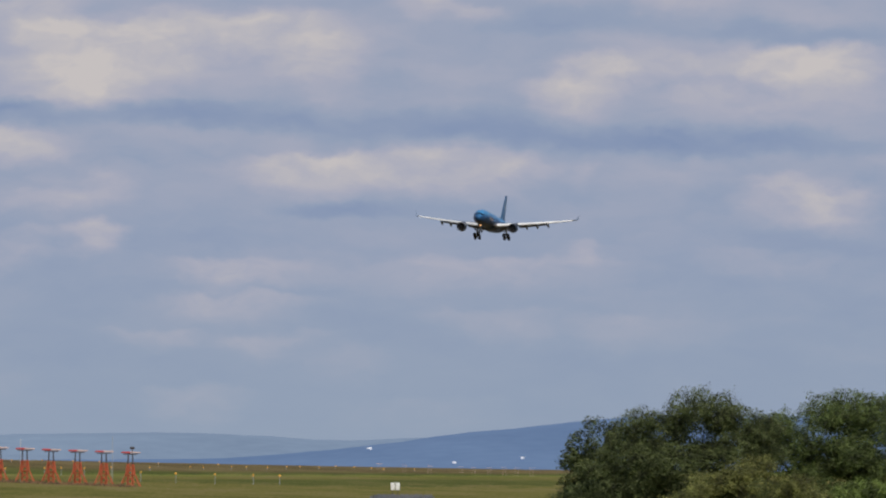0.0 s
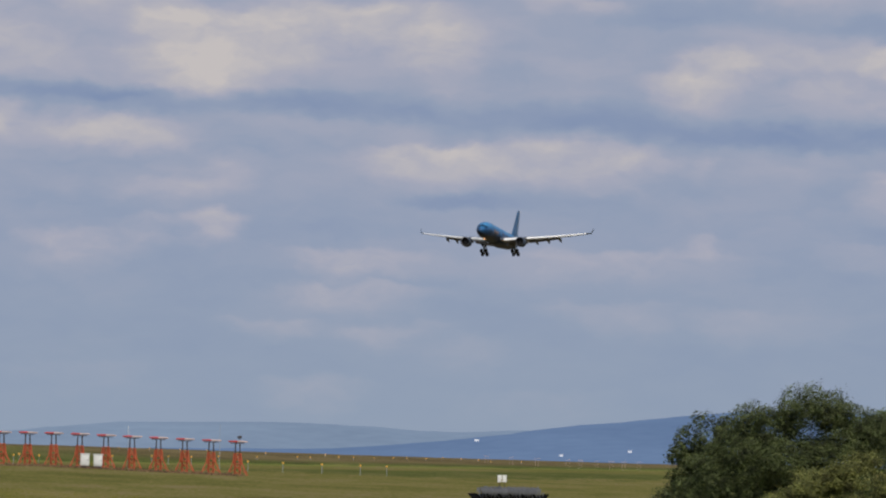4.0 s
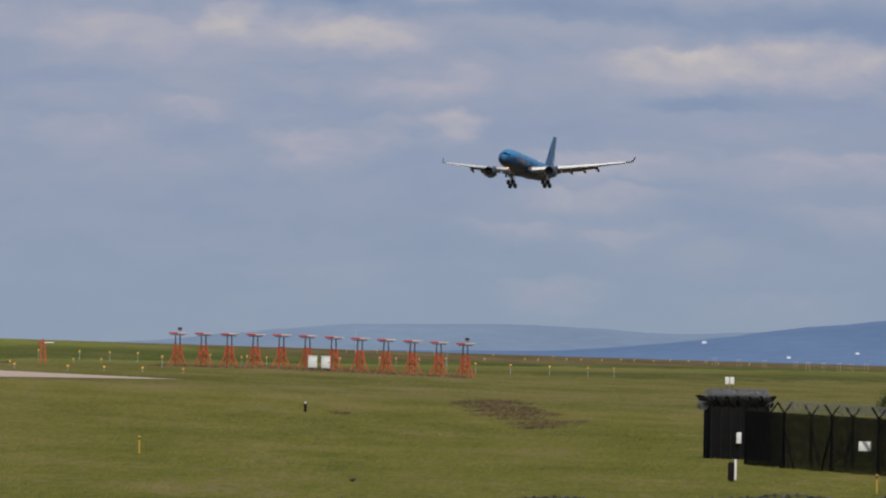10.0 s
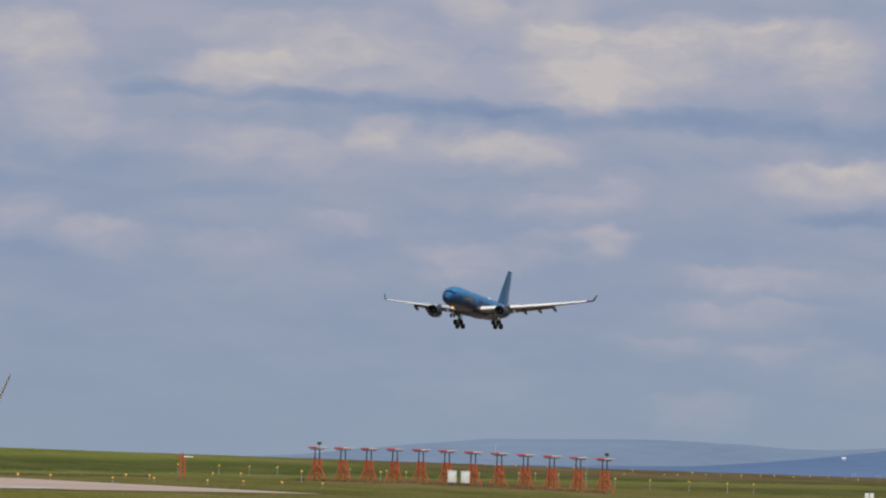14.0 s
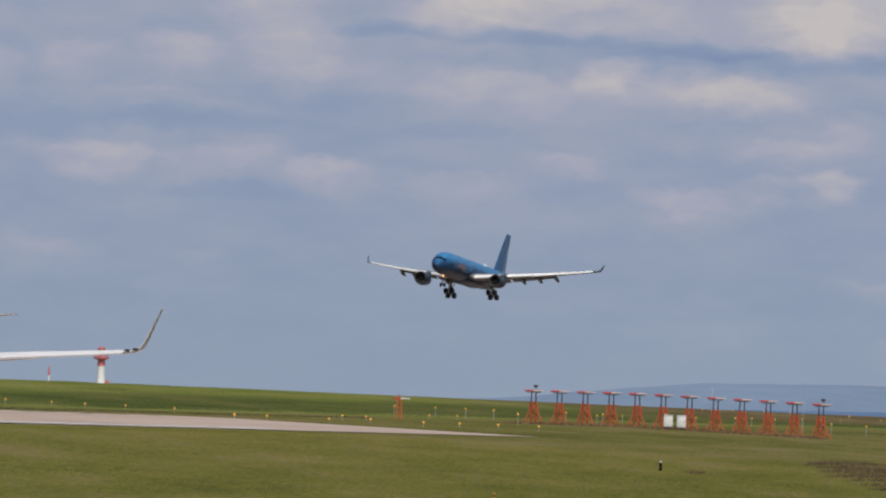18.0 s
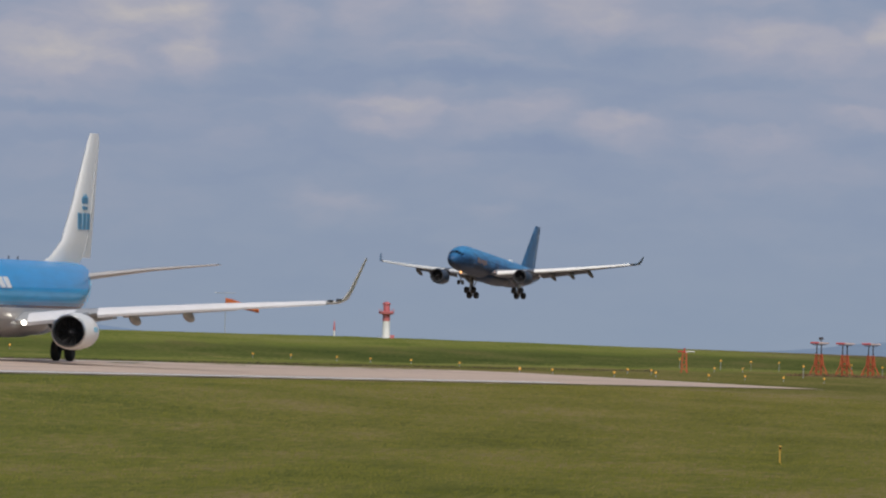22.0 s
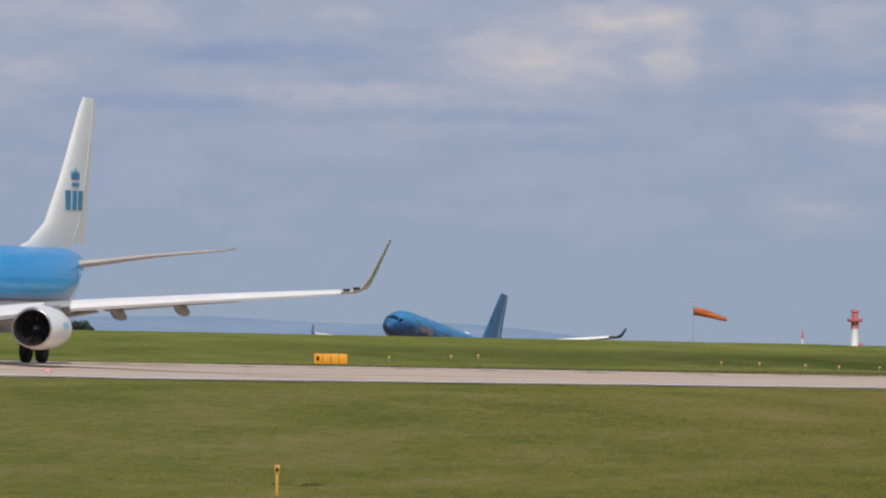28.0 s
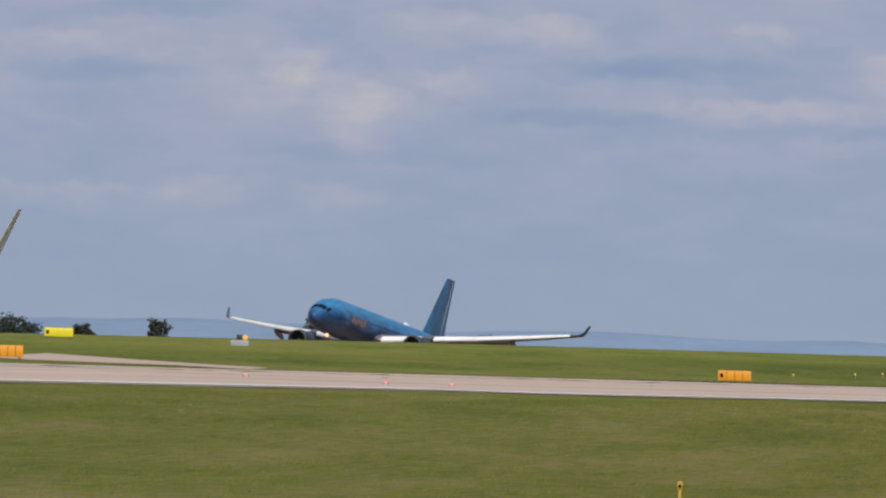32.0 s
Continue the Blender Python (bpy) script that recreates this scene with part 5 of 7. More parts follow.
for i, turn in enumerate((1.40, 1.54, 1.685, 1.86, 1.93, 2.02, 2.105, 2.175, 2.26)):
    if i == 0:
        bar = ridge_bar(*sight(turn, 1440))
    else:
        copy_thing(bar, facing(*sight(turn, 1440)))


def approach_lamp(height):
    la = base("approach_lamp", Matrix(), "small yellow airfield lamp on a stake in the grass", "lamp", "airfield lamps")
    bm = bmesh.new()
    rod(bm, (0, 0, -0.05), (0, 0, height), 0.022, k=6)
    part("stake", bm, GREY_BOX, la)
    bm = bmesh.new()
    lathe(bm, [(0, 0.03), (0.03, 0.085), (0.14, 0.09), (0.17, 0.06)], (0, 0, height), "z", 10)
    part("housing", bm, YELLOW, la)
    bm = bmesh.new()
    lathe(bm, [(-0.02, 0.02), (0, 0.06), (0.03, 0.06)], (0, -0.10, height + 0.08), "y", 8)
    part("lens", bm, AMBER_LENS, la, "glowing amber lens")
    return la


LOW_LAMPS = [(638, -151), (643, -150), (648, -147), (683, -154), (686, -153), (665, -148), (668, -145), (675, -144), (683, -143), (692, -142), (836, -181), (852, -182),
             (767, -203), (775, -202), (774, -198), (765, -193), (766, -190), (745, -181), (680, -204), (709, -208), (723, -210)]
TALL_LAMPS = [(733, -152), (808, -161), (839, -165), (941, -178), (983, -182), (1003, -184), (1005, -182), (1082, -193), (1083, -191), (895, -197), (894, -193), (893, -190), (891, -187),
              (904, -183), (906, -180), (844, -145), (852, -143), (860, -141), (868, -140), (844, -148)]
RIDGE_LAMPS = [(1221, -213), (1302, -226), (1268, -216), (1278, -216), (1349, -226), (1318, -219), (1330, -219), (1341, -218), (1382, -222), (1394, -222), (1405, -221), (1452, -226), (1463, -225),
               (1460, -222), (1439, -217), (1476, -218), (1220, -230), (1246, -231), (1262, -230), (1281, -230)]
for spots, height in ((LOW_LAMPS, 0.22), (TALL_LAMPS, 0.75), (RIDGE_LAMPS, 0.25)):
    first = approach_lamp(height)
    for i, (u_, v_) in enumerate(spots):
        m_ = facing(u_, v_)
        if i == 0:
            first.matrix_basis = m_
        else:
            copy_thing(first, m_)


def marker_board(u, v):
    mb = base("marker_board", facing(u, v), "small white two-panel marker board in the grass", "sign")
    for sx in (-1, 1):
        bm = bmesh.new()
        box(bm, sx * 0.19 - 0.16, sx * 0.19 + 0.16, -0.02 - 0.03 * sx, 0.02 - 0.03 * sx, 0.35, 0.92, 0.01)
        part("panel", bm, OFF_WHITE, mb)
        bm = bmesh.new()
        rod(bm, (sx * 0.19, 0.05, -0.05), (sx * 0.19, 0.05, 0.6), 0.03, k=6)
        part("post", bm, DARK_POST, mb)


marker_board(*sight(1.490, 785))


def yellow_post(u, v, h=0.62, w=1.0):
    yp = base("marker_post", facing(u, v), "thin yellow marker post standing in mown grass", "post", "yellow marker posts")
    bm = bmesh.new()
    box(bm, -0.023 * w, 0.023 * w, -0.02, 0.02, -0.05, h * 0.72, 0.006)
    part("post", bm, YELLOW, yp)
    bm = bmesh.new()
    box(bm, -0.042 * w, 0.042 * w, -0.035, 0.035, h * 0.72, h, 0.012)
    part("head", bm, YELLOW, yp)
    bm = bmesh.new()
    box(bm, -0.035, 0.035, -0.055, -0.04, h * 0.80, h * 0.90, 0.004)
    part("number_bar", bm, BLACK, yp, "black bar on the post head")


for turn, d_, h_, w_ in ((-7.322, 238, 0.72, 1.5), (-1.836, 348, 0.62, 1.0), (2.33, 318, 0.62, 1.0)):
    yellow_post(*sight(turn, d_), h_, w_)


def striped_post(u, v):
    sp = base("warning_post", facing(u, v), "short post with a dark red half and a white half", "post")
    bm = bmesh.new()
    box(bm, -0.15, 0.06, -0.05, 0.05, -0.05, 0.64, 0.012)
    part("red_half", bm, TARRED, sp, "dark red half of the post")
    bm = bmesh.new()
    box(bm, 0.064, 0.14, -0.045, 0.045, 0.05, 0.66, 0.012)
    part("white_half", bm, OFF_WHITE, sp, "white half of the post")
    bm = bmesh.new()
    rod(bm, (0.09, 0, 0.64), (0.09, 0, 0.74), 0.04, k=8)
    part("cap", bm, OFF_WHITE, sp)


striped_post(*sight(1.514, 333))


def stub_post(u, v):
    sp = base("stub_post", facing(u, v), "dark stub post with a white cap in the grass", "post")
    bm = bmesh.new()
    rod(bm, (0, 0, -0.05), (0, 0, 0.42), 0.07, k=10)
    part("post", bm, TARRED, sp)
    bm = bmesh.new()
    lathe(bm, [(0.42, 0.055), (0.47, 0.06), (0.50, 0.03)], (0, 0, 0), "z", 10)
    part("cap", bm, OFF_WHITE, sp, "white cap")


stub_post(*sight(-0.903, 492))


def taxi_sign(u, v, w, h, mat, label, turn=0, bars=True):
    ts = base("taxiway_sign", facing(u, v, 0, turn), label, "sign", "taxiway signs")
    bm = bmesh.new()
    box(bm, -w / 2, w / 2, -0.14, 0.14, 0.12, 0.12 + h, 0.03)
    part("body", bm, mat, ts)
    for sx in (-1, 1):
        bm = bmesh.new()
        box(bm, sx * w * 0.38 - 0.04, sx * w * 0.38 + 0.04, -0.06, 0.06, -0.05, 0.13, 0.01)
        part("foot", bm, DARK_POST, ts)
    for i in range(3 if bars else 0):
        bm = bmesh.new()
        x = -w * 0.5 + w * (i + 1) / 4
        box(bm, x - 0.012, x + 0.012, -0.150, -0.14, 0.16, 0.08 + h, 0.002)
        part("seam", bm, DARK_POST, ts)
    bm = bmesh.new()
    box(bm, -w * 0.43, -w * 0.34, -0.152, -0.14, 0.2 + h * 0.18, 0.12 + h * 0.72, 0.004)
    part("symbol_bar", bm, BLACK, ts, "black bar where the writing stands")


taxi_sign(*sight(-7.030, 612), 2.0, 0.62, AMBER, "long amber taxiway sign box beside the runway")
taxi_sign(*sight(-11.135, 555), 1.7, 0.66, AMBER, "amber taxiway sign box in the grass beyond the runway")
taxi_sign(*sight(-10.849, 684), 1.95, 0.6, BRIGHT_YELLOW, "bright yellow taxiway sign on the bank", bars=False)


def guard_lamp(u, v):
    gl = base("guard_lamp", facing(u, v), "low grey cabinet carrying an amber guard lamp", "lamp")
    bm = bmesh.new()
    box(bm, -0.62, 0.62, -0.2, 0.2, -0.02, 0.4, 0.04)
    part("body", bm, GREY_BOX, gl)
    bm = bmesh.new()
    box(bm, -0.22, 0.18, -0.12, 0.12, 0.4, 0.78, 0.03)
    part("lamp_box", bm, DARK_POST, gl)
    bm = bmesh.new()
    lathe(bm, [(-0.02, 0.02), (0, 0.17), (0.16, 0.18)], (0.38, -0.16, 0.6), "y", 12)
    part("lens", bm, AMBER_LENS, gl, "amber lamp")


guard_lamp(*sight(-9.828, 697))


def light_tower(u, v, RED=FAR_RED):
    lt = base("beacon_tower", facing(u, v, -0.1), "squat beacon tower, white below and red above", "tower")
    bm = bmesh.new()
    lathe(bm, [(0, 0.48), (0.1, 0.40), (1.85, 0.36)], (0, 0, 0), "z", 16)
    part("shaft", bm, OFF_WHITE, lt)
    bm = bmesh.new()
    lathe(bm, [(1.85, 0.40), (2.3, 0.36), (2.5, 0.40)], (0, 0, 0), "z", 16)
    part("upper_shaft", bm, RED, lt)
    bm = bmesh.new()
    lathe(bm, [(2.48, 0.40), (2.58, 0.76), (2.80, 0.78), (2.84, 0.42)], (0, 0, 0), "z", 16)
    part("gallery", bm, RED, lt, "red gallery")
    for i in range(8):
        bm = bmesh.new()
        k = i * math.pi / 4
        rod(bm, (0.74 * math.cos(k), 0.74 * math.sin(k), 2.78), (0.74 * math.cos(k), 0.74 * math.sin(k), 3.08), 0.025, k=5)
        part("rail_post", bm, RED, lt)
    bm = bmesh.new()
    lathe(bm, [(2.82, 0.34), (3.45, 0.32), (3.52, 0.42), (3.66, 0.40), (3.80, 0.1)], (0, 0, 0), "z", 16)
    part("lantern", bm, RED, lt, "red lantern head")
    bm = bmesh.new()
    box(bm, 0.42, 0.85, -0.3, 0.3, 0, 0.42, 0.03)
    part("box_at_foot", bm, RED, lt)
    bm = bmesh.new()
    box(bm, -0.8, -0.42, -0.25, 0.25, 0, 0.22, 0.03)
    part("box_at_foot", bm, GREY_BOX, lt)


light_tower(*sight(-4.075, 1028))


def slim_mast(u, v, RED=FAR_RED):
    sm = base("warning_mast", facing(u, v, -0.6), "slim far red and white mast beyond the bank", "mast")
    for i, (z0, z1, m_) in enumerate(((0, 1.3, OFF_WHITE), (1.3, 1.9, RED), (1.9, 2.35, RED))):
        bm = bmesh.new()
        rod(bm, (0, 0, z0), (0, 0, z1), (0.10, 0.14, 0.09)[i], (0.10, 0.09, 0.02)[i], 10)
        part("section", bm, m_, sm)


slim_mast(*sight(-4.368, 1085))


def wind_sock(u, v):
    ws = base("windsock", facing(u, v, -0.05), "orange windsock blown out from a thin pole", "windsock")
    bm = bmesh.new()
    rod(bm, (0, 0, 0), (0, 0, 3.55), 0.045, 0.03, 8)
    part("pole", bm, GREY_BOX, ws)
    bm = bmesh.new()
    rod(bm, (-1.1, 0, 4.0), (1.0, 0, 4.02), 0.028, k=5)
    rod(bm, (0, 0, 3.5), (0, 0, 4.0), 0.015, k=5)
    part("spreader", bm, GREY_BOX, ws)
    pts = [(0.0, 3.12, 0.40), (0.5, 3.06, 0.40), (1.0, 2.92, 0.36), (1.6, 2.74, 0.32), (2.2, 2.58, 0.27), (2.8, 2.42, 0.22), (3.3, 2.30, 0.19)]
    for i, (a_, b_) in enumerate(zip(pts, pts[1:])):
        bm = bmesh.new()
        loft(bm, [[(x, r * math.cos(k) * 0.9, z + r * math.sin(k) * (1 + 0.08 * math.sin(3 * k + i))) for k in (2 * math.pi * j / 14 for j in range(14))] for x, z, r in (a_, b_)], caps=False)
        bmesh.ops.solidify(bm, geom=bm.faces[:], thickness=0.01)
        part("sleeve", bm, SOCK_CLOTH, ws)


SOCK_CLOTH = material("orange_cloth", (0.75, 0.22, 0.07), rough=0.9, vary=0.12, scale=3)
wind_sock(*sight(-4.985, 1000))


# ---------------------------------------------------------------- fenced compound
def razor_roll(name, parent, a_, b_, radius, turns, wire, mat, label="", barb=0.0, seed=0, flat=1.0):
    """A coil of barbed tape between two points."""
    a_, b_ = Vector(a_), Vector(b_)
    d = (b_ - a_)
    ax = d.normalized()
    side = ax.cross(Vector((0, 0, 1))).normalized()
    up = side.cross(ax)
    rng = random.Random(seed)
    vs, fs = [], []
    steps = turns * 26
    prev = None
    for i in range(steps + 1):
        f = i / steps
        k = f * turns * 2 * math.pi
        rr = radius * (1 + 0.16 * math.sin(f * turns * 0.9 + seed) + 0.08 * math.sin(k * 0.37))
        c = a_ + d * f + ax * (0.35 * radius * math.sin(k * 0.5 + seed))
        p = c + side * (rr * math.cos(k)) + up * (rr * flat * math.sin(k))
        o = side * math.cos(k) + up * math.sin(k)
        q = [p + o * wire, p + ax * wire, p - o * wire, p - ax * wire]
        n0 = len(vs)
        vs += q
        if prev is not None:
            fs += [(prev + j, prev + (j + 1) % 4, n0 + (j + 1) % 4, n0 + j) for j in range(4)]
        prev = n0
        if barb:
            tdir = (up * math.cos(k) - side * math.sin(k)).normalized()
            w = ax * (barb * rng.uniform(0.7, 1.1)) + o * (barb * rng.uniform(-0.5, 0.5))
            n1 = len(vs)
            vs += [p + w, p + tdir * barb * 0.55, p - w, p - tdir * barb * 0.55, p + o * 0.003 + w * 0.2]
            fs += [(n1, n1 + 1, n1 + 4), (n1 + 1, n1 + 2, n1 + 4), (n1 + 2, n1 + 3, n1 + 4), (n1 + 3, n1, n1 + 4)]
    me = bpy.data.meshes.new(name)
    me.from_pydata([tuple(v) for v in vs], [], fs)
    me.materials.append(mat)
    ob = new(name, me)
    ob.parent = parent
    if label:
        tagged(ob, label)
    return ob


def compound(u, v):
    """A small black-sheeted security cage with coils of barbed tape on its rim."""
    hut = base("security_cage", facing(u, v, 0, 6), "black-sheeted security cage topped with barbed tape", "enclosure")
    W, D, H = 2.25, 2.4, 2.05
    for name, c in (("front_panel", (0, W, 0, 0.05)), ("back_panel", (0, W, D - 0.05, D)), ("side_panel", (-0.05, 0, 0, D)), ("side_panel", (W, W + 0.05, 0, D))):
        bm = bmesh.new()
        box(bm, c[0], c[1], c[2], c[3], -0.15, H, 0.01)
        part(name, bm, BLACK, hut)
    for i in range(7):
        bm = bmesh.new()
        rod(bm, (W * i / 6, -0.03, -0.1), (W * i / 6, -0.03, H), 0.03, k=6)
        part("upright", bm, BLACK_MESH, hut)
    for x in (0.02, W * 0.2, W * 0.4, W * 0.6, W * 0.8, W):
        for y, s_ in ((0, -1), (D, 1)):
            bm = bmesh.new()
            rod(bm, (x, y, H - 0.02), (x - 0.36, y + s_ * 0.2, H + 0.40), 0.042, k=6)
            part("arm", bm, BLACK, hut)
    for y in (0.7, 1.6):
        for x, s_ in ((0, -1), (W, 1)):
            bm = bmesh.new()
            rod(bm, (x, y, H - 0.02), (x + s_ * 0.34, y, H + 0.42), 0.045, k=6)
            part("arm", bm, BLACK, hut)
    # dark coils lie between the arms, weathered grey ones are heaped on top
    for i in range(5):
        y = 0.12 + (D - 0.2) * i / 4
        razor_roll("barbed_coil", hut, (-0.02, y, H + 0.18), (W + 0.16, y, H + 0.18), 0.18, 30, 0.012, BLACK_MESH, "dark coil of barbed tape", 0.045, i)
        razor_roll("barbed_coil", hut, (0.02, y, H + 0.46), (W + 0.02, y, H + 0.46), 0.19, 34, 0.008, TAPE_DULL, "grey coil of barbed tape", 0.040, i + 7)
    razor_roll("barbed_coil", hut, (-0.2, 0.5, H + 0.02), (-0.2, D, H + 0.02), 0.13, 26, 0.007, TAPE_DULL, "grey coil of barbed tape", 0.035, 20)
    bm = bmesh.new()
    box(bm, 0.98, 1.17, -0.14, -0.115, 0.62, 1.05, 0.006)
    part("notice", bm, OFF_WHITE, hut, "white notice plate")


TAPE_DULL = material("dull_tape", (0.16, 0.165, 0.175), rough=0.6, metal=0.3, vary=0.3, scale=12)
compound(390, -59.05)


def mesh_fence(name, spots, label, h, sign_at=None):
    """A dark welded-mesh fence on cranked posts, bay by bay along the ground."""
    fn = base(name, Matrix(), label, "fence")
    pts = [Vector(spot(u, v)) for u, v in spots]
    fn.location = pts[0]
    o = pts[0]
    for i, p in enumerate(pts):
        bm = bmesh.new()
        q = p - o
        rod(bm, q + Vector((0, 0, -0.15)), q + Vector((0, 0, h)), 0.055, k=8)
        po = part("post", bm, BLACK, fn)
        for s_ in (-1, 1):
            bm = bmesh.new()
            rod(bm, q + Vector((0, 0, h - 0.05)), q + Vector((s_ * 0.27, s_ * 0.05, h + 0.36)), 0.04, k=6)
            part("arm", bm, BLACK, po)
    for i, (p, q) in enumerate(zip(pts, pts[1:])):
        d = q - p
        L = d.length
        vs, fs = [], []

        def bar(a_, b_, r):
            n0 = len(vs)
            dd = (b_ - a_).normalized()
            s1 = dd.orthogonal().normalized() * r
            s2 = dd.cross(s1).normalized() * r
            for c in (a_, b_):
                vs.extend([c + s1, c + s2, c - s1, c - s2])
            fs.extend((n0 + j, n0 + (j + 1) % 4, n0 + 4 + (j + 1) % 4, n0 + 4 + j) for j in range(4))
        n = int(L / 0.031)
        for j in range(n + 1):
            a_ = p - o + d * (j / n)
            bar(a_, a_ + Vector((0, 0, h - 0.03)), 0.0050)
        for j in range(49):
            z = Vector((0, 0, 0.05 + (h - 0.1) * j / 48))
            bar(p - o + z, q - o + z, 0.0046)
        me = bpy.data.meshes.new("mesh_panel")
        me.from_pydata([tuple(v) for v in vs], [], fs)
        me.materials.append(BLACK_MESH)
        ob = new("mesh_panel", me)
        ob.parent = fn
        if i or sign_at is None:
            razor_roll("barbed_coil", fn, p - o + Vector((0, 0, h + 0.22)), q - o + Vector((0, 0, h + 0.22)), 0.17, max(4, int(L * 4)), 0.006, TAPE_DULL, "", 0.02, i)
        if i in (1, 4, 6):
            mid = (p + q) / 2 - o
            for e_ in (p, q):
                bm = bmesh.new()
                rod(bm, mid + (e_ - o - mid) * 0.55 + Vector((0, -0.2, -0.1)), e_ - o + Vector((0, 0, h * 0.78)), 0.035, k=6)
                part("brace", bm, BLACK, fn)
        if i == sign_at:
            bm = bmesh.new()
            c = p - (q - p) * 0.32 - o
            box(bm, c.x - 0.23, c.x + 0.23, c.y - 0.80, c.y - 0.77, c.z + 0.86, c.z + 1.20, 0.006)
            part("notice", bm, OFF_WHITE, fn, "white notice plate")
    return fn


mesh_fence("security_fence", [sight(max(1.585, 1.53 + 0.275 * i - 0.002 * i * i), 379 - 5.6 * i) for i in range(12)], "dark mesh security fence with cranked post tops", 2.08, 3)
mesh_fence("security_fence", [sight(1.72 + 0.235 * i, 384 - 2.5 * i) for i in range(12)], "dark mesh fence standing behind the nearer one", 1.95)


# ---------------------------------------------------------------- wire on the near fence
BARBED = material("weathered_tape", (0.125, 0.125, 0.13), rough=0.36, metal=0.6, vary=0.5, scale=8)


def near_fence():
    """The perimeter fence below the camera's bank: posts, line wires and loose coils of barbed tape along its top."""
    fn = base("boundary_fence", Matrix(), "steel boundary fence with loose coils of barbed tape", "fence")
    D = 50.0

    def at(turn, lift=0.0):
        return Vector((D * math.tan(radians(turn)), D, EYE - 0.834 + 0.0346 * turn + lift))
    for i in range(11):
        p = at(-16 + 2.4 * i)
        bm = bmesh.new()
        rod(bm, (p.x, p.y, spot(p.x * S10 + p.y * C10, p.x * C10 - p.y * S10)[2] - 0.2), (p.x, p.y, p.z - 0.85), 0.05, k=8)
        part("post", bm, GREY_BOX, fn)
    for i in range(4):
        bm = bmesh.new()
        rod(bm, at(-16, -0.65 - 0.3 * i), at(9, -0.65 - 0.3 * i), 0.004, k=5)
        part("line_wire", bm, GALVANISED, fn)
    rng = random.Random(5)
    a_, b_ = at(-14.5), at(7.5)
    L = (b_ - a_).length
    for strand, (gap, sag) in enumerate(((0.11, 0.0), (0.14, 0.015), (0.17, 0.03))):
        vs, fs, s_, i = [], [], 0.0, 0
        while s_ < L:
            wave = 0.070 * abs(math.cos(math.pi * (s_ - 11.21) / 1.06)) ** 0.8 + 0.012 * math.sin(s_ * 2.1) + 0.006 * math.sin(s_ * 11.3 + strand) - 0.062
            r = 0.30 * rng.uniform(0.94, 1.05)
            swing = (1 if i % 2 else -1) * rng.uniform(0.35, 0.95)
            lay = Vector((math.cos(swing), math.sin(swing), 0))
            tip = rng.uniform(-0.12, 0.12)
            c = a_.lerp(b_, s_ / L) + Vector((0, rng.uniform(-0.1, 0.1), wave - sag - r))
            up = Vector((-lay.y * tip, lay.x * tip, 1)).normalized()
            w0 = lay.cross(up)
            steps, prev = 72, None
            for j in range(steps + 1):
                k = 2 * math.pi * j / steps
                o = lay * math.cos(k) + up * math.sin(k)
                tan = up * math.cos(k) - lay * math.sin(k)
                p = c + o * r
                n0 = len(vs)
                vs += [p + o * 0.0022, p + w0 * 0.004, p - o * 0.0022, p - w0 * 0.004]
                if prev is not None:
                    fs += [(prev + q, prev + (q + 1) % 4, n0 + (q + 1) % 4, n0 + q) for q in range(4)]
                prev = n0
                n1, q = len(vs), rng.uniform(0.8, 1.2)
                tw = w0 * math.cos(j * 1.3) + o * math.sin(j * 1.3)
                vs += [p + tw * 0.012 * q + tan * 0.009, p + tan * 0.007 + o * 0.003, p + tw * 0.012 * q - tan * 0.009, p - tw * 0.012 * q + tan * 0.009, p - tan * 0.007, p - tw * 0.012 * q - tan * 0.009]
                fs += [(n1, n1 + 1, n1 + 4), (n1 + 2, n1 + 4, n1 + 1), (n1 + 3, n1 + 1, n1 + 4), (n1 + 5, n1 + 4, n1 + 1)]
            s_ += gap * rng.uniform(0.7, 1.3)
            i += 1
        me = bpy.data.meshes.new("barbed_coil")
        me.from_pydata([tuple(v) for v in vs], [], fs)
        me.materials.append(BARBED)
        ob = tagged(new("barbed_coil", me), "galvanised barbed tape coil")
        ob.parent = fn
    return fn


near_fence()


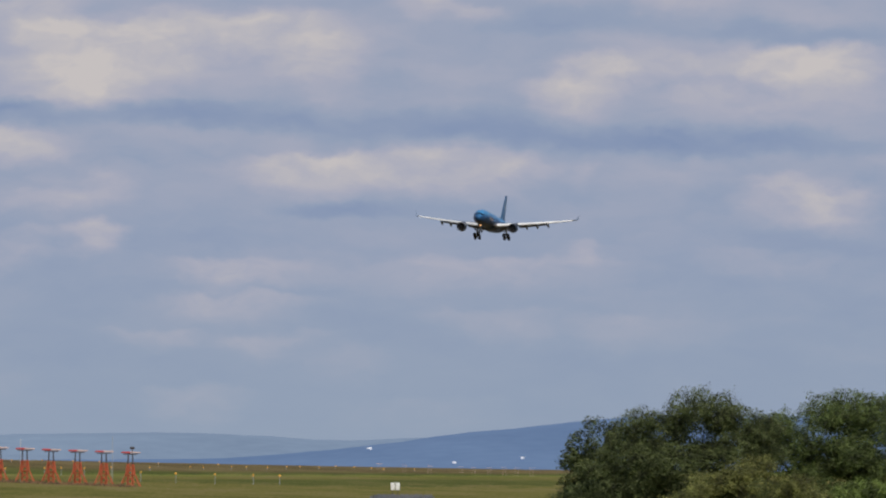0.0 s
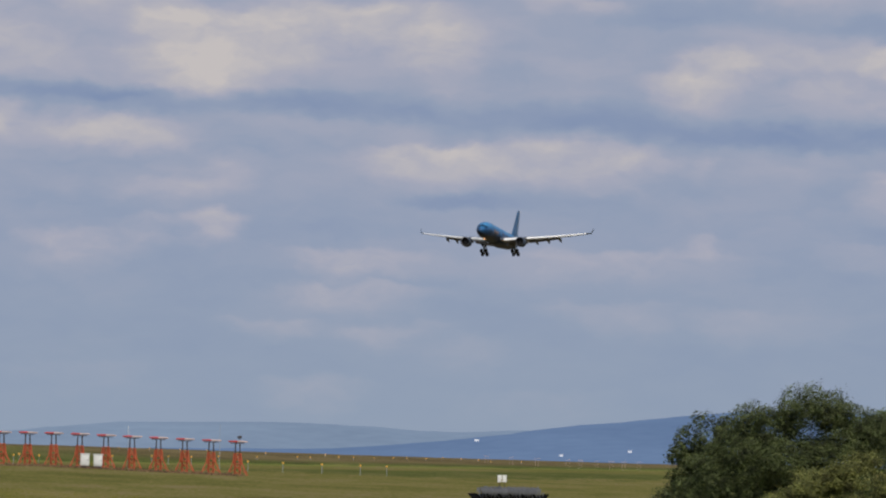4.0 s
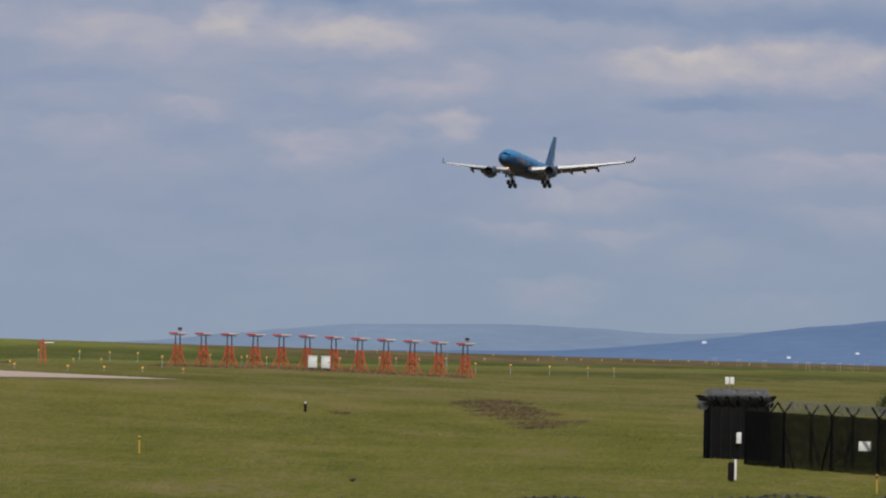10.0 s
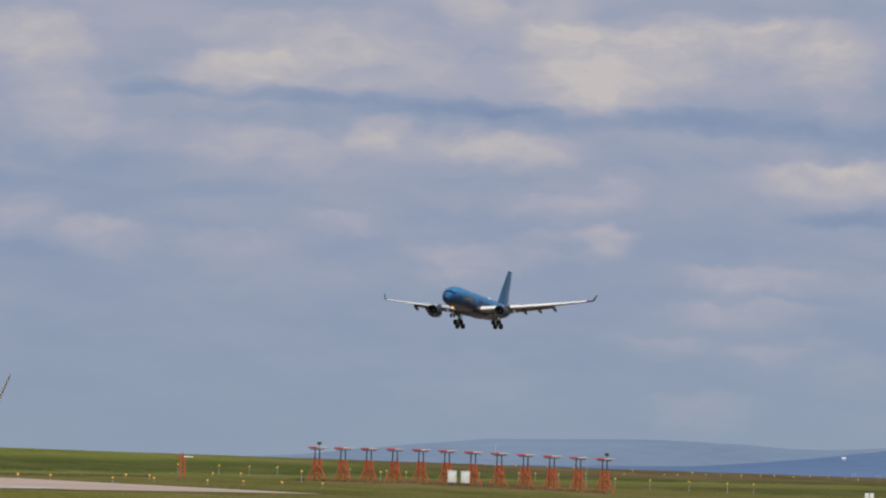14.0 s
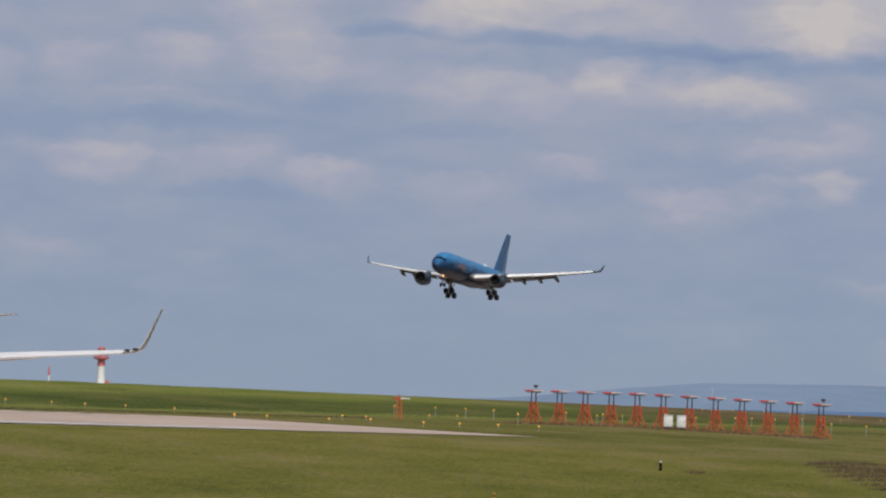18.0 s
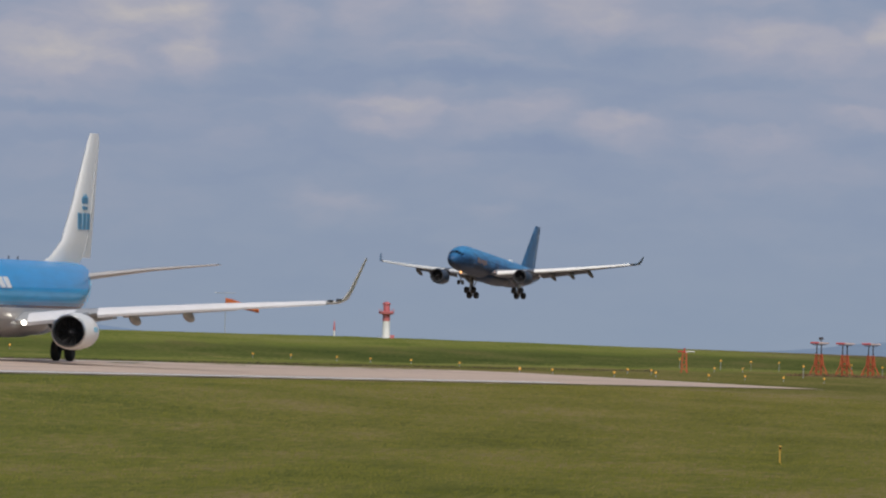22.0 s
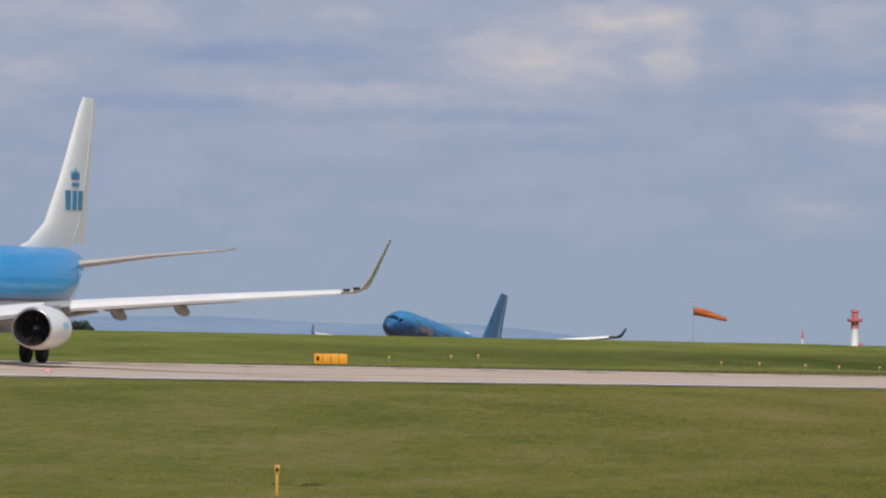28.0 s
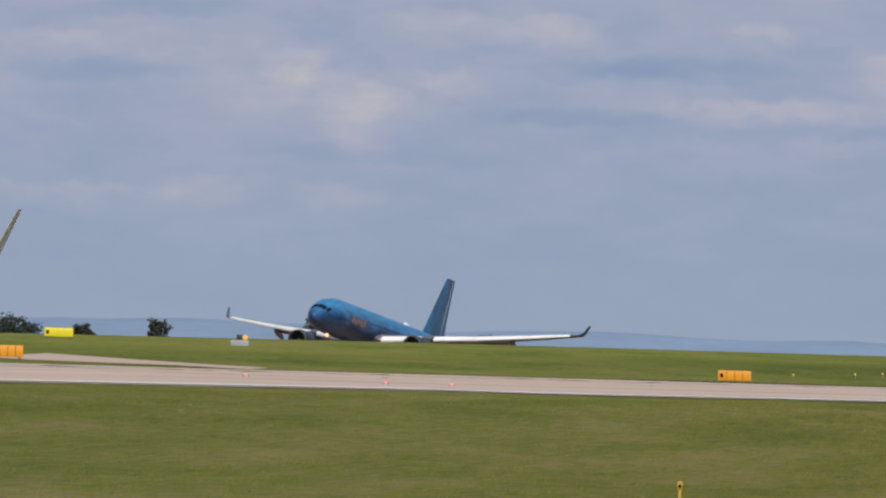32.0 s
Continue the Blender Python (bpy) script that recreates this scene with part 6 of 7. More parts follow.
# ---------------------------------------------------------------- trees and bushes
def leaf_material(name, colour, warm):
    m = bpy.data.materials.new(name)
    m.use_nodes = True
    n, l = m.node_tree.nodes, m.node_tree.links
    b = n["Principled BSDF"]
    b.inputs["Roughness"].default_value, b.inputs["Specular IOR Level"].default_value = 0.6, 0.3
    geo, obi = n.new("ShaderNodeNewGeometry"), n.new("ShaderNodeTexNoise")
    tc = n.new("ShaderNodeTexCoord")
    obi.inputs["Scale"].default_value, obi.inputs["Detail"].default_value = 0.7, 3
    l.new(tc.outputs["Object"], obi.inputs["Vector"])
    c1 = ramp(n, l, geo.outputs["Random Per Island"], [(0.0, tuple(c * 0.7 for c in colour)), (0.5, colour), (0.9, tuple((c + w) / 2 for c, w in zip(colour, warm))), (1.0, warm)])
    c2 = blend(n, l, math_node(n, l, "MULTIPLY", obi.outputs[0], 0.7), c1, tuple(c * 0.6 for c in colour))
    spray, sv, hs = n.new("ShaderNodeTexNoise"), n.new("ShaderNodeMapRange"), n.new("ShaderNodeHueSaturation")
    spray.inputs["Scale"].default_value, spray.inputs["Detail"].default_value = 2.3, 3
    l.new(tc.outputs["Object"], spray.inputs["Vector"])
    sv.inputs[1].default_value, sv.inputs[2].default_value, sv.inputs[3].default_value, sv.inputs[4].default_value = 0.38, 0.63, 0.30, 1.45
    l.new(spray.outputs[0], sv.inputs[0])
    l.new(c2, hs.inputs["Color"])
    l.new(sv.outputs[0], hs.inputs["Value"])
    c2 = hs.outputs[0]
    l.new(c2, b.inputs["Base Color"])
    mixer, tr = n.new("ShaderNodeMixShader"), n.new("ShaderNodeBsdfTranslucent")
    l.new(c2, tr.inputs[0])
    mixer.inputs[0].default_value = 0.22
    l.new(b.outputs[0], mixer.inputs[1])
    l.new(tr.outputs[0], mixer.inputs[2])
    l.new(mixer.outputs[0], n["Material Output"].inputs[0])
    return m


BARK = material("bark", (0.065, 0.050, 0.036), rough=0.95, vary=0.3, scale=6, bump=0.5)
LEAF_DARK = leaf_material("dark_leaves", (0.086, 0.112, 0.036), (0.225, 0.250, 0.092))
LEAF_MID = leaf_material("mid_leaves", (0.092, 0.130, 0.035), (0.225, 0.270, 0.085))
LEAF_FAR = leaf_material("far_leaves", (0.050, 0.066, 0.045), (0.085, 0.100, 0.065))
LEAF_BRIGHT = leaf_material("bright_leaves", (0.150, 0.212, 0.046), (0.310, 0.370, 0.100))
LEAF_OLIVE = leaf_material("olive_leaves", (0.178, 0.192, 0.052), (0.350, 0.330, 0.105))


def leaves(clumps, count, size, seed, wind=0.35):
    """Small folded leaves strewn through lumps; wind lays them over to the right."""
    rng = np.random.default_rng(seed)
    w = np.array([c[3] * c[4] * c[5] for c in clumps]) ** 0.75
    pick = rng.choice(len(clumps), count, p=w / w.sum())
    C = np.array(clumps)[pick]
    d = rng.normal(size=(count, 3))
    d /= np.linalg.norm(d, axis=1)[:, None]
    r = rng.uniform(0.25, 1.0, count) ** 0.55 * (1 + 0.15 * np.abs(rng.normal(size=count)) * (rng.uniform(size=count) < 0.45))
    lump = 1 + 0.22 * np.sin(d[:, 0] * 5 + C[:, 0] * 3) * np.cos(d[:, 2] * 6 + C[:, 1])
    P = C[:, :3] + d * C[:, 3:6] * (r * lump)[:, None]
    # blades face outwards from their spray and trail along the wind
    n_ = d * 0.6 + np.array([0, -0.25, 0.5]) + rng.normal(scale=0.48, size=(count, 3))
    n_ /= np.linalg.norm(n_, axis=1)[:, None]
    a_ = np.array([0.6 + wind, 0, 0.35]) + d * 0.55 + rng.normal(scale=0.45, size=(count, 3))
    a_ -= n_ * (a_ * n_).sum(1)[:, None]
    a_ /= np.linalg.norm(a_, axis=1)[:, None]
    b_ = np.cross(n_, a_)
    s = size * rng.uniform(0.6, 1.35, count)[:, None]
    verts = np.stack([P - a_ * s, P + b_ * s * 0.45 + n_ * s * 0.15, P + a_ * s, P - b_ * s * 0.45 + n_ * s * 0.15], 1).reshape(-1, 3)
    k = np.arange(count)[:, None] * 4
    faces = np.concatenate([k + np.array([[0, 1, 2]]), k + np.array([[0, 2, 3]])])
    me = bpy.data.meshes.new("crown")
    me.vertices.add(len(verts))
    me.vertices.foreach_set("co", verts.ravel())
    me.loops.add(len(faces) * 3)
    me.loops.foreach_set("vertex_index", faces.ravel())
    me.polygons.add(len(faces))
    me.polygons.foreach_set("loop_start", np.arange(len(faces)) * 3)
    me.update(calc_edges=True)
    return me


SWAYING = []


def tree(name, x, y, height, lobes, mat, count, size, label, seed, trunk=0.14, wind=0.35, category="tree", foot=0.35):
    """A trunk with limbs into each lobe of the crown; lobes are (x, y, z, rx, ry, rz) from the foot."""
    u_, v_ = x * S10 + y * C10, x * C10 - y * S10
    tr = base(name, pose(x, y, float(ground_z(u_, v_)) - 0.05), label, category)
    rng = random.Random(seed)
    bm = bmesh.new()
    top = Vector((rng.uniform(-0.2, 0.2), 0, height * foot))
    mid = Vector((rng.uniform(-0.15, 0.15), 0, height * foot * 0.5))
    rod(bm, (0, 0, -0.1), mid, trunk, trunk * 0.82, 10)
    rod(bm, mid, top, trunk * 0.82, trunk * 0.68, 10)
    part("trunk", bm, BARK, tr)
    for lb in lobes:
        bm = bmesh.new()
        c = Vector(lb[:3])
        knee = top.lerp(c, 0.55) + Vector((rng.uniform(-0.2, 0.2), rng.uniform(-0.2, 0.2), 0.1))
        rod(bm, top - Vector((0, 0, 0.1)), knee, trunk * 0.5, trunk * 0.32, 8)
        rod(bm, knee, c, trunk * 0.32, trunk * 0.12, 8)
        for _ in range(3):
            rod(bm, knee, c + Vector((rng.uniform(-1, 1) * lb[3], rng.uniform(-1, 1) * lb[4], rng.uniform(-0.4, 0.9) * lb[5])) * 0.8, trunk * 0.2, trunk * 0.05, 6)
        part("limb", bm, BARK, tr)
    clumps = []
    for lb in lobes:
        for _ in range(20):
            a_ = rng.uniform(0, 2 * math.pi)
            q = rng.uniform(0.35, 1.0)
            h = rng.uniform(-0.75, 1.0)
            clumps.append((lb[0] + lb[3] * q * math.cos(a_) * math.sqrt(max(0.05, 1 - h * h * 0.8)), lb[1] + lb[4] * q * math.sin(a_), lb[2] + lb[5] * h,
                           lb[3] * rng.uniform(0.24, 0.54), lb[4] * rng.uniform(0.28, 0.52), lb[5] * rng.uniform(0.20, 0.44)))
    me = leaves(clumps, count, size, seed, wind)
    me.materials.append(mat)
    cr = new("crown", me)
    cr.parent = tr
    if len(lobes) != 4 or category == "bush" or size < 0.2:
        SWAYING.append((cr, seed))
    return tr


tree("tree", 23.0, 424, 7.7, [(1.0, 0, 5.1, 2.0, 1.8, 1.85), (-0.8, 0.1, 4.7, 1.6, 1.4, 1.6), (-1.8, 0.2, 3.7, 1.8, 1.7, 1.7), (2.4, 0, 4.5, 1.8, 1.6, 1.8), (-2.8, -0.3, 2.6, 1.7, 1.5, 1.5), (0.5, -0.8, 3.0, 2.6, 1.5, 1.8), (2.4, -0.4, 2.2, 2.0, 1.4, 1.6)],
     LEAF_DARK, 170000, 0.047, "broad dark green tree tossed by the wind", 11)
tree("tree", 19.3, 428, 5.6, [(0.1, 0, 4.6, 0.8, 0.8, 1.2), (-0.6, 0, 3.4, 1.0, 0.9, 1.1), (0.5, 0, 2.6, 1.3, 1.0, 1.4), (-0.4, 0, 1.6, 1.3, 1.0, 1.2)], LEAF_DARK, 26000, 0.058, "slender ragged tree bent by the wind", 12, 0.09)
tree("tree", 20.05, 426, 5.6, [(0.25, 0, 4.75, 0.45, 0.6, 0.95), (0.0, 0, 3.8, 0.6, 0.7, 0.9), (-0.2, 0, 2.8, 0.9, 0.8, 1.1)], LEAF_DARK, 16000, 0.056, "slim wind-bent sapling among larger trees", 18, 0.07)
tree("tree", 29.6, 430, 7.6, [(0.4, 0, 5.55, 2.5, 1.8, 1.9), (-2.0, 0, 4.3, 1.9, 1.6, 1.8), (2.6, 0, 5.0, 2.0, 1.7, 1.9), (0, -0.6, 2.8, 3.0, 1.6, 1.9), (3.0, -0.4, 2.6, 2.0, 1.5, 1.8)], LEAF_MID, 150000, 0.050, "full round-headed green tree", 13)
tree("tree", 36.5, 432, 7.0, [(0, 0, 4.8, 2.6, 1.9, 2.1), (-1.8, 0, 3.2, 2.2, 1.7, 2.0), (2.0, 0, 3.2, 2.4, 1.7, 2.0)], LEAF_DARK, 40000, 0.09, "leafy green tree beside its neighbours", 14)
tree("bush", 23.3, 402, 4.2, [(-0.2, 0, 2.7, 1.5, 1.1, 1.2), (1.4, 0, 3.1, 1.5, 1.1, 1.25), (-1.3, 0, 1.8, 1.3, 1.0, 1.2), (3.0, 0, 2.5, 1.4, 1.0, 1.2), (1.2, 0, 1.4, 2.4, 1.0, 1.2)], LEAF_OLIVE, 80000, 0.046, "olive-green willow bush in front of the trees", 15, 0.06, category="bush", foot=0.2)
tree("bush", 28.8, 404, 3.6, [(0, 0, 2.5, 1.4, 1.1, 1.2), (-1.4, 0, 1.8, 1.3, 1.0, 1.1), (1.6, 0, 2.2, 1.4, 1.0, 1.2)], LEAF_BRIGHT, 44000, 0.056, "bright green leafy bush in front of the trees", 16, 0.06, category="bush", foot=0.2)
tree("bush", 393 * math.sin(radians(2.55)), 393, 1.6, [(0, 0, 0.75, 0.7, 0.5, 0.55), (0.7, 0, 0.9, 0.7, 0.5, 0.6), (-0.6, 0, 0.5, 0.5, 0.4, 0.4)], LEAF_MID, 9000, 0.06, "low green bush behind the mesh fence", 17, 0.04, category="bush", foot=0.2)
for i, (turn, d_, w_, h_) in enumerate(((-11.09, 1480, 3.0, 2.9), (-10.72, 1500, 1.7, 1.9), (-10.29, 1490, 1.4, 2.9), (-9.40, 1620, 2.1, 4.2), (-8.44, 1640, 1.7, 1.6))):
    x_, y_ = d_ * math.sin(radians(turn)), d_ * math.cos(radians(turn))
    g_ = EYE - float(ground_z(x_ * S10 + y_ * C10, x_ * C10 - y_ * S10))
    H_ = g_ + h_ - 1.6
    tree("tree", x_, y_, H_, [(0, 0, H_ - h_ * 0.55, w_, w_, h_ * 0.6), (-w_ * 0.5, 0, H_ - h_ * 0.9, w_ * 0.7, w_, h_ * 0.5), (w_ * 0.5, 0, H_ - h_ * 0.95, w_ * 0.7, w_, h_ * 0.5), (0, 0, H_ - h_ * 1.6, w_, w_, h_ * 0.7)], LEAF_FAR, 3600, 0.24,
         "dark rounded tree beyond the bank", 30 + i, 0.16)


def tussocks(name, spots, height, colour, warm, label, seed):
    """A patch of tall dry grass: many thin blades leaning with the wind."""
    rng = np.random.default_rng(seed)
    vs, fs = [], []
    for u_, v_, ru, rv, n in spots:
        for _ in range(n):
            a_, q = rng.uniform(0, 2 * math.pi), math.sqrt(rng.uniform(0, 1))
            uu, vv = u_ + ru * q * math.cos(a_), v_ + rv * q * math.sin(a_)
            x, y, z = spot(uu, vv)
            h = height * rng.uniform(0.4, 1.1) * (1.15 - 0.6 * q)
            w = 0.03 * rng.uniform(0.7, 1.5)
            k, ln = rng.uniform(-1, 1), rng.normal(0.12, 0.1)
            dx, dy = math.cos(k) * w, math.sin(k) * w
            n0 = len(vs)
            vs += [(x - dx, y - dy, z - 0.02), (x + dx, y + dy, z - 0.02), (x + ln, y + abs(rng.normal(0, 0.04)), z + h)]
            fs.append((n0, n0 + 1, n0 + 2))
    me = bpy.data.meshes.new(name)
    me.from_pydata(vs, [], fs)
    me.update()
    me.normals_split_custom_set_from_vertices([(0.0, -0.3, 0.954)] * len(vs))
    me.materials.append(leaf_material(name + "_blades", colour, warm))
    return tagged(new(name, me), label, "grass", kind="stuff")


tussocks("tall_grass", [(566 - 9.0 * i + 5 * math.sin(2.3 * i), -98.6 + 1.9 * i + 0.7 * math.sin(4.1 * i), 10 + 4 * math.sin(1.7 * i), 1.1 if i < 6 else 0.7, 560 if i < 6 else 220) for i in range(11)] + [(484, -91.5, 1.5, 0.5, 120)], 0.24, (0.150, 0.108, 0.050), (0.200, 0.150, 0.068), "patch of tall dry brown grass in the field", 21)
tussocks("tall_grass", [(244.5, -75.3, 1.6, 0.16, 90), (243.5, -75.9, 1.0, 0.10, 40)], 0.13, (0.150, 0.150, 0.050), (0.25, 0.215, 0.090), "tuft of longer pale grass beside a marker post", 24)
tussocks("verge_grass", [(560 + 4.0 * i, -177.6, 2.4, 0.5, 46) for i in range(60)], 0.20, (0.085, 0.066, 0.034), (0.14, 0.11, 0.05), "dark ragged grass along the runway's far edge", 23)
tussocks("tall_grass", [(786 - 0.5 * i, -163 + 2.215 * i, 2.2, 1.4, 240) for i in range(12)], 0.34, (0.210, 0.125, 0.065), (0.27, 0.165, 0.085), "rough brown grass round the antenna feet", 22)


def blade_material():
    """Grass blades: each tuft its own tone, drifting from green to straw over the field."""
    m = bpy.data.materials.new("grass_blades")
    m.use_nodes = True
    n, l = m.node_tree.nodes, m.node_tree.links
    b = n["Principled BSDF"]
    b.inputs["Roughness"].default_value, b.inputs["Specular IOR Level"].default_value = 0.9, 0.03
    geo, tc, t_, mp = n.new("ShaderNodeNewGeometry"), n.new("ShaderNodeTexCoord"), n.new("ShaderNodeTexNoise"), n.new("ShaderNodeMapping")
    mp.inputs["Scale"].default_value = (1.3, 0.22, 1)
    l.new(tc.outputs["Object"], mp.inputs[0])
    l.new(mp.outputs[0], t_.inputs["Vector"])
    t_.inputs["Scale"].default_value, t_.inputs["Detail"].default_value = 0.16, 5
    streak, mq = n.new("ShaderNodeTexNoise"), n.new("ShaderNodeMapping")
    mq.inputs["Scale"].default_value = (0.42, 0.14, 1)
    l.new(tc.outputs["Object"], mq.inputs[0])
    l.new(mq.outputs[0], streak.inputs["Vector"])
    streak.inputs["Scale"].default_value, streak.inputs["Detail"].default_value, streak.inputs["Roughness"].default_value = 2.4, 6, 0.6
    f = math_node(n, l, "ADD", math_node(n, l, "MULTIPLY", streak.outputs[0], 1.8), math_node(n, l, "MULTIPLY", geo.outputs["Random Per Island"], 0.28))
    f = math_node(n, l, "ADD", f, math_node(n, l, "MULTIPLY", t_.outputs[0], 1.2))
    f = math_node(n, l, "SUBTRACT", f, 1.13)
    green = ramp(n, l, f, [(0.1, (0.095, 0.102, 0.021)), (0.4, (0.129, 0.132, 0.028)), (0.65, (0.153, 0.147, 0.035)), (0.95, (0.209, 0.168, 0.071))])
    straw = ramp(n, l, f, [(0.1, (0.114, 0.111, 0.025)), (0.4, (0.151, 0.144, 0.034)), (0.65, (0.175, 0.159, 0.042)), (0.95, (0.223, 0.176, 0.076))])
    sep, near = n.new("ShaderNodeSeparateXYZ"), n.new("ShaderNodeMapRange")
    l.new(tc.outputs["Object"], sep.inputs[0])
    v_ = math_node(n, l, "SUBTRACT", math_node(n, l, "MULTIPLY", sep.outputs[0], C10), math_node(n, l, "MULTIPLY", sep.outputs[1], S10))
    near.inputs[1].default_value, near.inputs[2].default_value = -62.0, -120.0
    l.new(v_, near.inputs[0])
    lush = ramp(n, l, f, [(0.1, (0.086, 0.108, 0.023)), (0.4, (0.118, 0.141, 0.031)), (0.65, (0.146, 0.159, 0.039)), (0.95, (0.205, 0.180, 0.076))])
    u_ = math_node(n, l, "ADD", math_node(n, l, "MULTIPLY", sep.outputs[0], S10), math_node(n, l, "MULTIPLY", sep.outputs[1], C10))
    wet = n.new("ShaderNodeMapRange")
    wet.inputs[1].default_value, wet.inputs[2].default_value, wet.inputs[4].default_value = -2.0, -32.0, 0.75
    l.new(math_node(n, l, "ADD", v_, math_node(n, l, "MULTIPLY", u_, 0.235)), wet.inputs[0])
    dry = blend(n, l, near.outputs[0], green, straw)
    l.new(blend(n, l, wet.outputs[0], dry, lush), b.inputs["Base Color"])
    return m


def field_grass():
    """Tufts of the mown field, leaning with the wind, where they can be told apart."""
    rng = np.random.default_rng(8)
    n = 380000
    turn = np.radians(rng.uniform(-11.6, 4.6, n))
    d = 145 + 420 * rng.uniform(0, 1, n) ** 1.15
    x, y = d * np.sin(turn), d * np.cos(turn)
    u_, v_ = x * S10 + y * C10, x * C10 - y * S10
    keep = ((v_ > -126.5) & ((u_ < 640) | (v_ > -145))) | (v_ < -178)
    f = np.clip((-180 - v_) / 31, 0, 1)
    keep &= ~((v_ < -176) & (v_ > -219) & (u_ > 490 + 28 * f) & (u_ < 515 + 95 * f - 42 * f * f))
    x, y, u_, v_, d = x[keep], y[keep], u_[keep], v_[keep], d[keep]
    n = len(x)
    z = ground_z(u_, v_) - 0.015
    tuft = 0.5 + 0.5 * np.sin(u_ * 0.9 + 2 * np.sin(v_ * 0.6)) * np.sin(v_ * 1.3 + 1.5 * np.sin(u_ * 0.35))
    h = (0.038 + 0.038 * tuft) * rng.uniform(0.6, 1.5, n)
    w = 0.021 * rng.uniform(0.6, 1.7, n) * (d / 220) ** 0.7
    k = rng.uniform(-1.0, 1.0, n)
    dx, dy = np.cos(k) * w, np.sin(k) * w
    lean = rng.normal(0.03, 0.03, n)
    verts = np.stack([np.stack([x - dx, y - dy, z], -1), np.stack([x + dx, y + dy, z], -1), np.stack([x + lean, y + np.abs(rng.normal(0, 0.012, n)), z + h], -1)], 1).reshape(-1, 3)
    me = bpy.data.meshes.new("field_grass")
    me.vertices.add(n * 3)
    me.vertices.foreach_set("co", verts.ravel())
    me.loops.add(n * 3)
    me.loops.foreach_set("vertex_index", np.arange(n * 3))
    me.polygons.add(n)
    me.polygons.foreach_set("loop_start", np.arange(n) * 3)
    me.update(calc_edges=True)
    me.normals_split_custom_set_from_vertices(np.tile((0.0, -0.3, 0.954), (n * 3, 1)).tolist())
    me.materials.append(blade_material())
    return tagged(new("field_grass", me), "short mown grass tufts over the near field", "grass", kind="stuff")


field_grass()


# ---------------------------------------------------------------- far houses, birds
def farmhouse(turn, dist, height, w, h):
    w, h = w * 1.1, h * 0.6
    x, y = dist * math.sin(radians(turn)), dist * math.cos(radians(turn))
    fh = base("farmhouse", pose(x, y, EYE + height, 0, 0, -turn), "tiny white farmhouse on the far hillside", "house", "far houses")
    bm = bmesh.new()
    box(bm, -w, w, -w * 0.6, w * 0.6, -0.5, h * 0.6)
    part("wall", bm, FAR_WHITE, fh)
    bm = bmesh.new()
    loft(bm, [[(s_ * w * 1.05, -w * 0.7, h * 0.6), (s_ * w * 1.05, w * 0.7, h * 0.6), (s_ * w * 1.05, 0, h)] for s_ in (-1, 1)])
    part("roof", bm, FAR_WHITE, fh)


# white wall with the air's blue haze added as a weak glow
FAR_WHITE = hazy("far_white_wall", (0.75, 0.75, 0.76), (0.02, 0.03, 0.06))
farmhouse(1.343, 4252, -10 / 17956 * 4252, 0.85, 0.6)
farmhouse(2.208, 4200, -25 / 17956 * 4200, 0.7, 0.5)
farmhouse(1.822, 4195, -34 / 17956 * 4195, 0.65, 0.5)


def crow(u, v):
    cw = base("crow", facing(u, v, 0.0, 20) @ Matrix.Scale(0.62, 4), "black crow standing in the mown grass", "bird")
    bm = bmesh.new()
    lathe(bm, [(-0.17, 0.012), (-0.1, 0.05), (0.0, 0.075), (0.08, 0.06), (0.13, 0.03)], (0, 0, 0.14), "x", 12)
    part("body", bm, FEATHER, cw)
    bm = bmesh.new()
    lathe(bm, [(0.10, 0.02), (0.14, 0.042), (0.18, 0.036), (0.20, 0.012), (0.25, 0.004)], (0, 0, 0.19), "x", 10)
    part("head", bm, FEATHER, cw)
    for s_ in (-1, 1):
        bm = bmesh.new()
        rod(bm, (0.01, s_ * 0.03, -0.01), (0.0, s_ * 0.03, 0.10), 0.007, k=5)
        part("leg", bm, FEATHER, cw)


FEATHER = material("black_feathers", (0.012, 0.012, 0.014), rough=0.5, vary=0.3, scale=30)
crow(*sight(-0.63, 300))


def swift():
    sw = base("swift", Matrix(), "small dark bird in fast flight", "bird")
    bm = bmesh.new()
    lathe(bm, [(-0.10, 0.006), (-0.04, 0.02), (0.03, 0.024), (0.075, 0.006)], (0, 0, 0), "x", 10)
    part("body", bm, FEATHER, sw)
    for s_ in (-1, 1):
        bm = bmesh.new()
        loft(bm, [[(0.035, s_ * 0.01, 0.005), (-0.02, s_ * 0.01, 0.005), (-0.02, s_ * 0.01, -0.003), (0.035, s_ * 0.01, -0.003)], [(0.02, s_ * 0.11, 0.03), (-0.025, s_ * 0.11, 0.03), (-0.025, s_ * 0.11, 0.025), (0.02, s_ * 0.11, 0.025)],
                  [(-0.05, s_ * 0.21, 0.02), (-0.06, s_ * 0.21, 0.02), (-0.06, s_ * 0.21, 0.018), (-0.05, s_ * 0.21, 0.018)]])
        part("wing", bm, FEATHER, sw)
    return sw


flying_bird = swift()


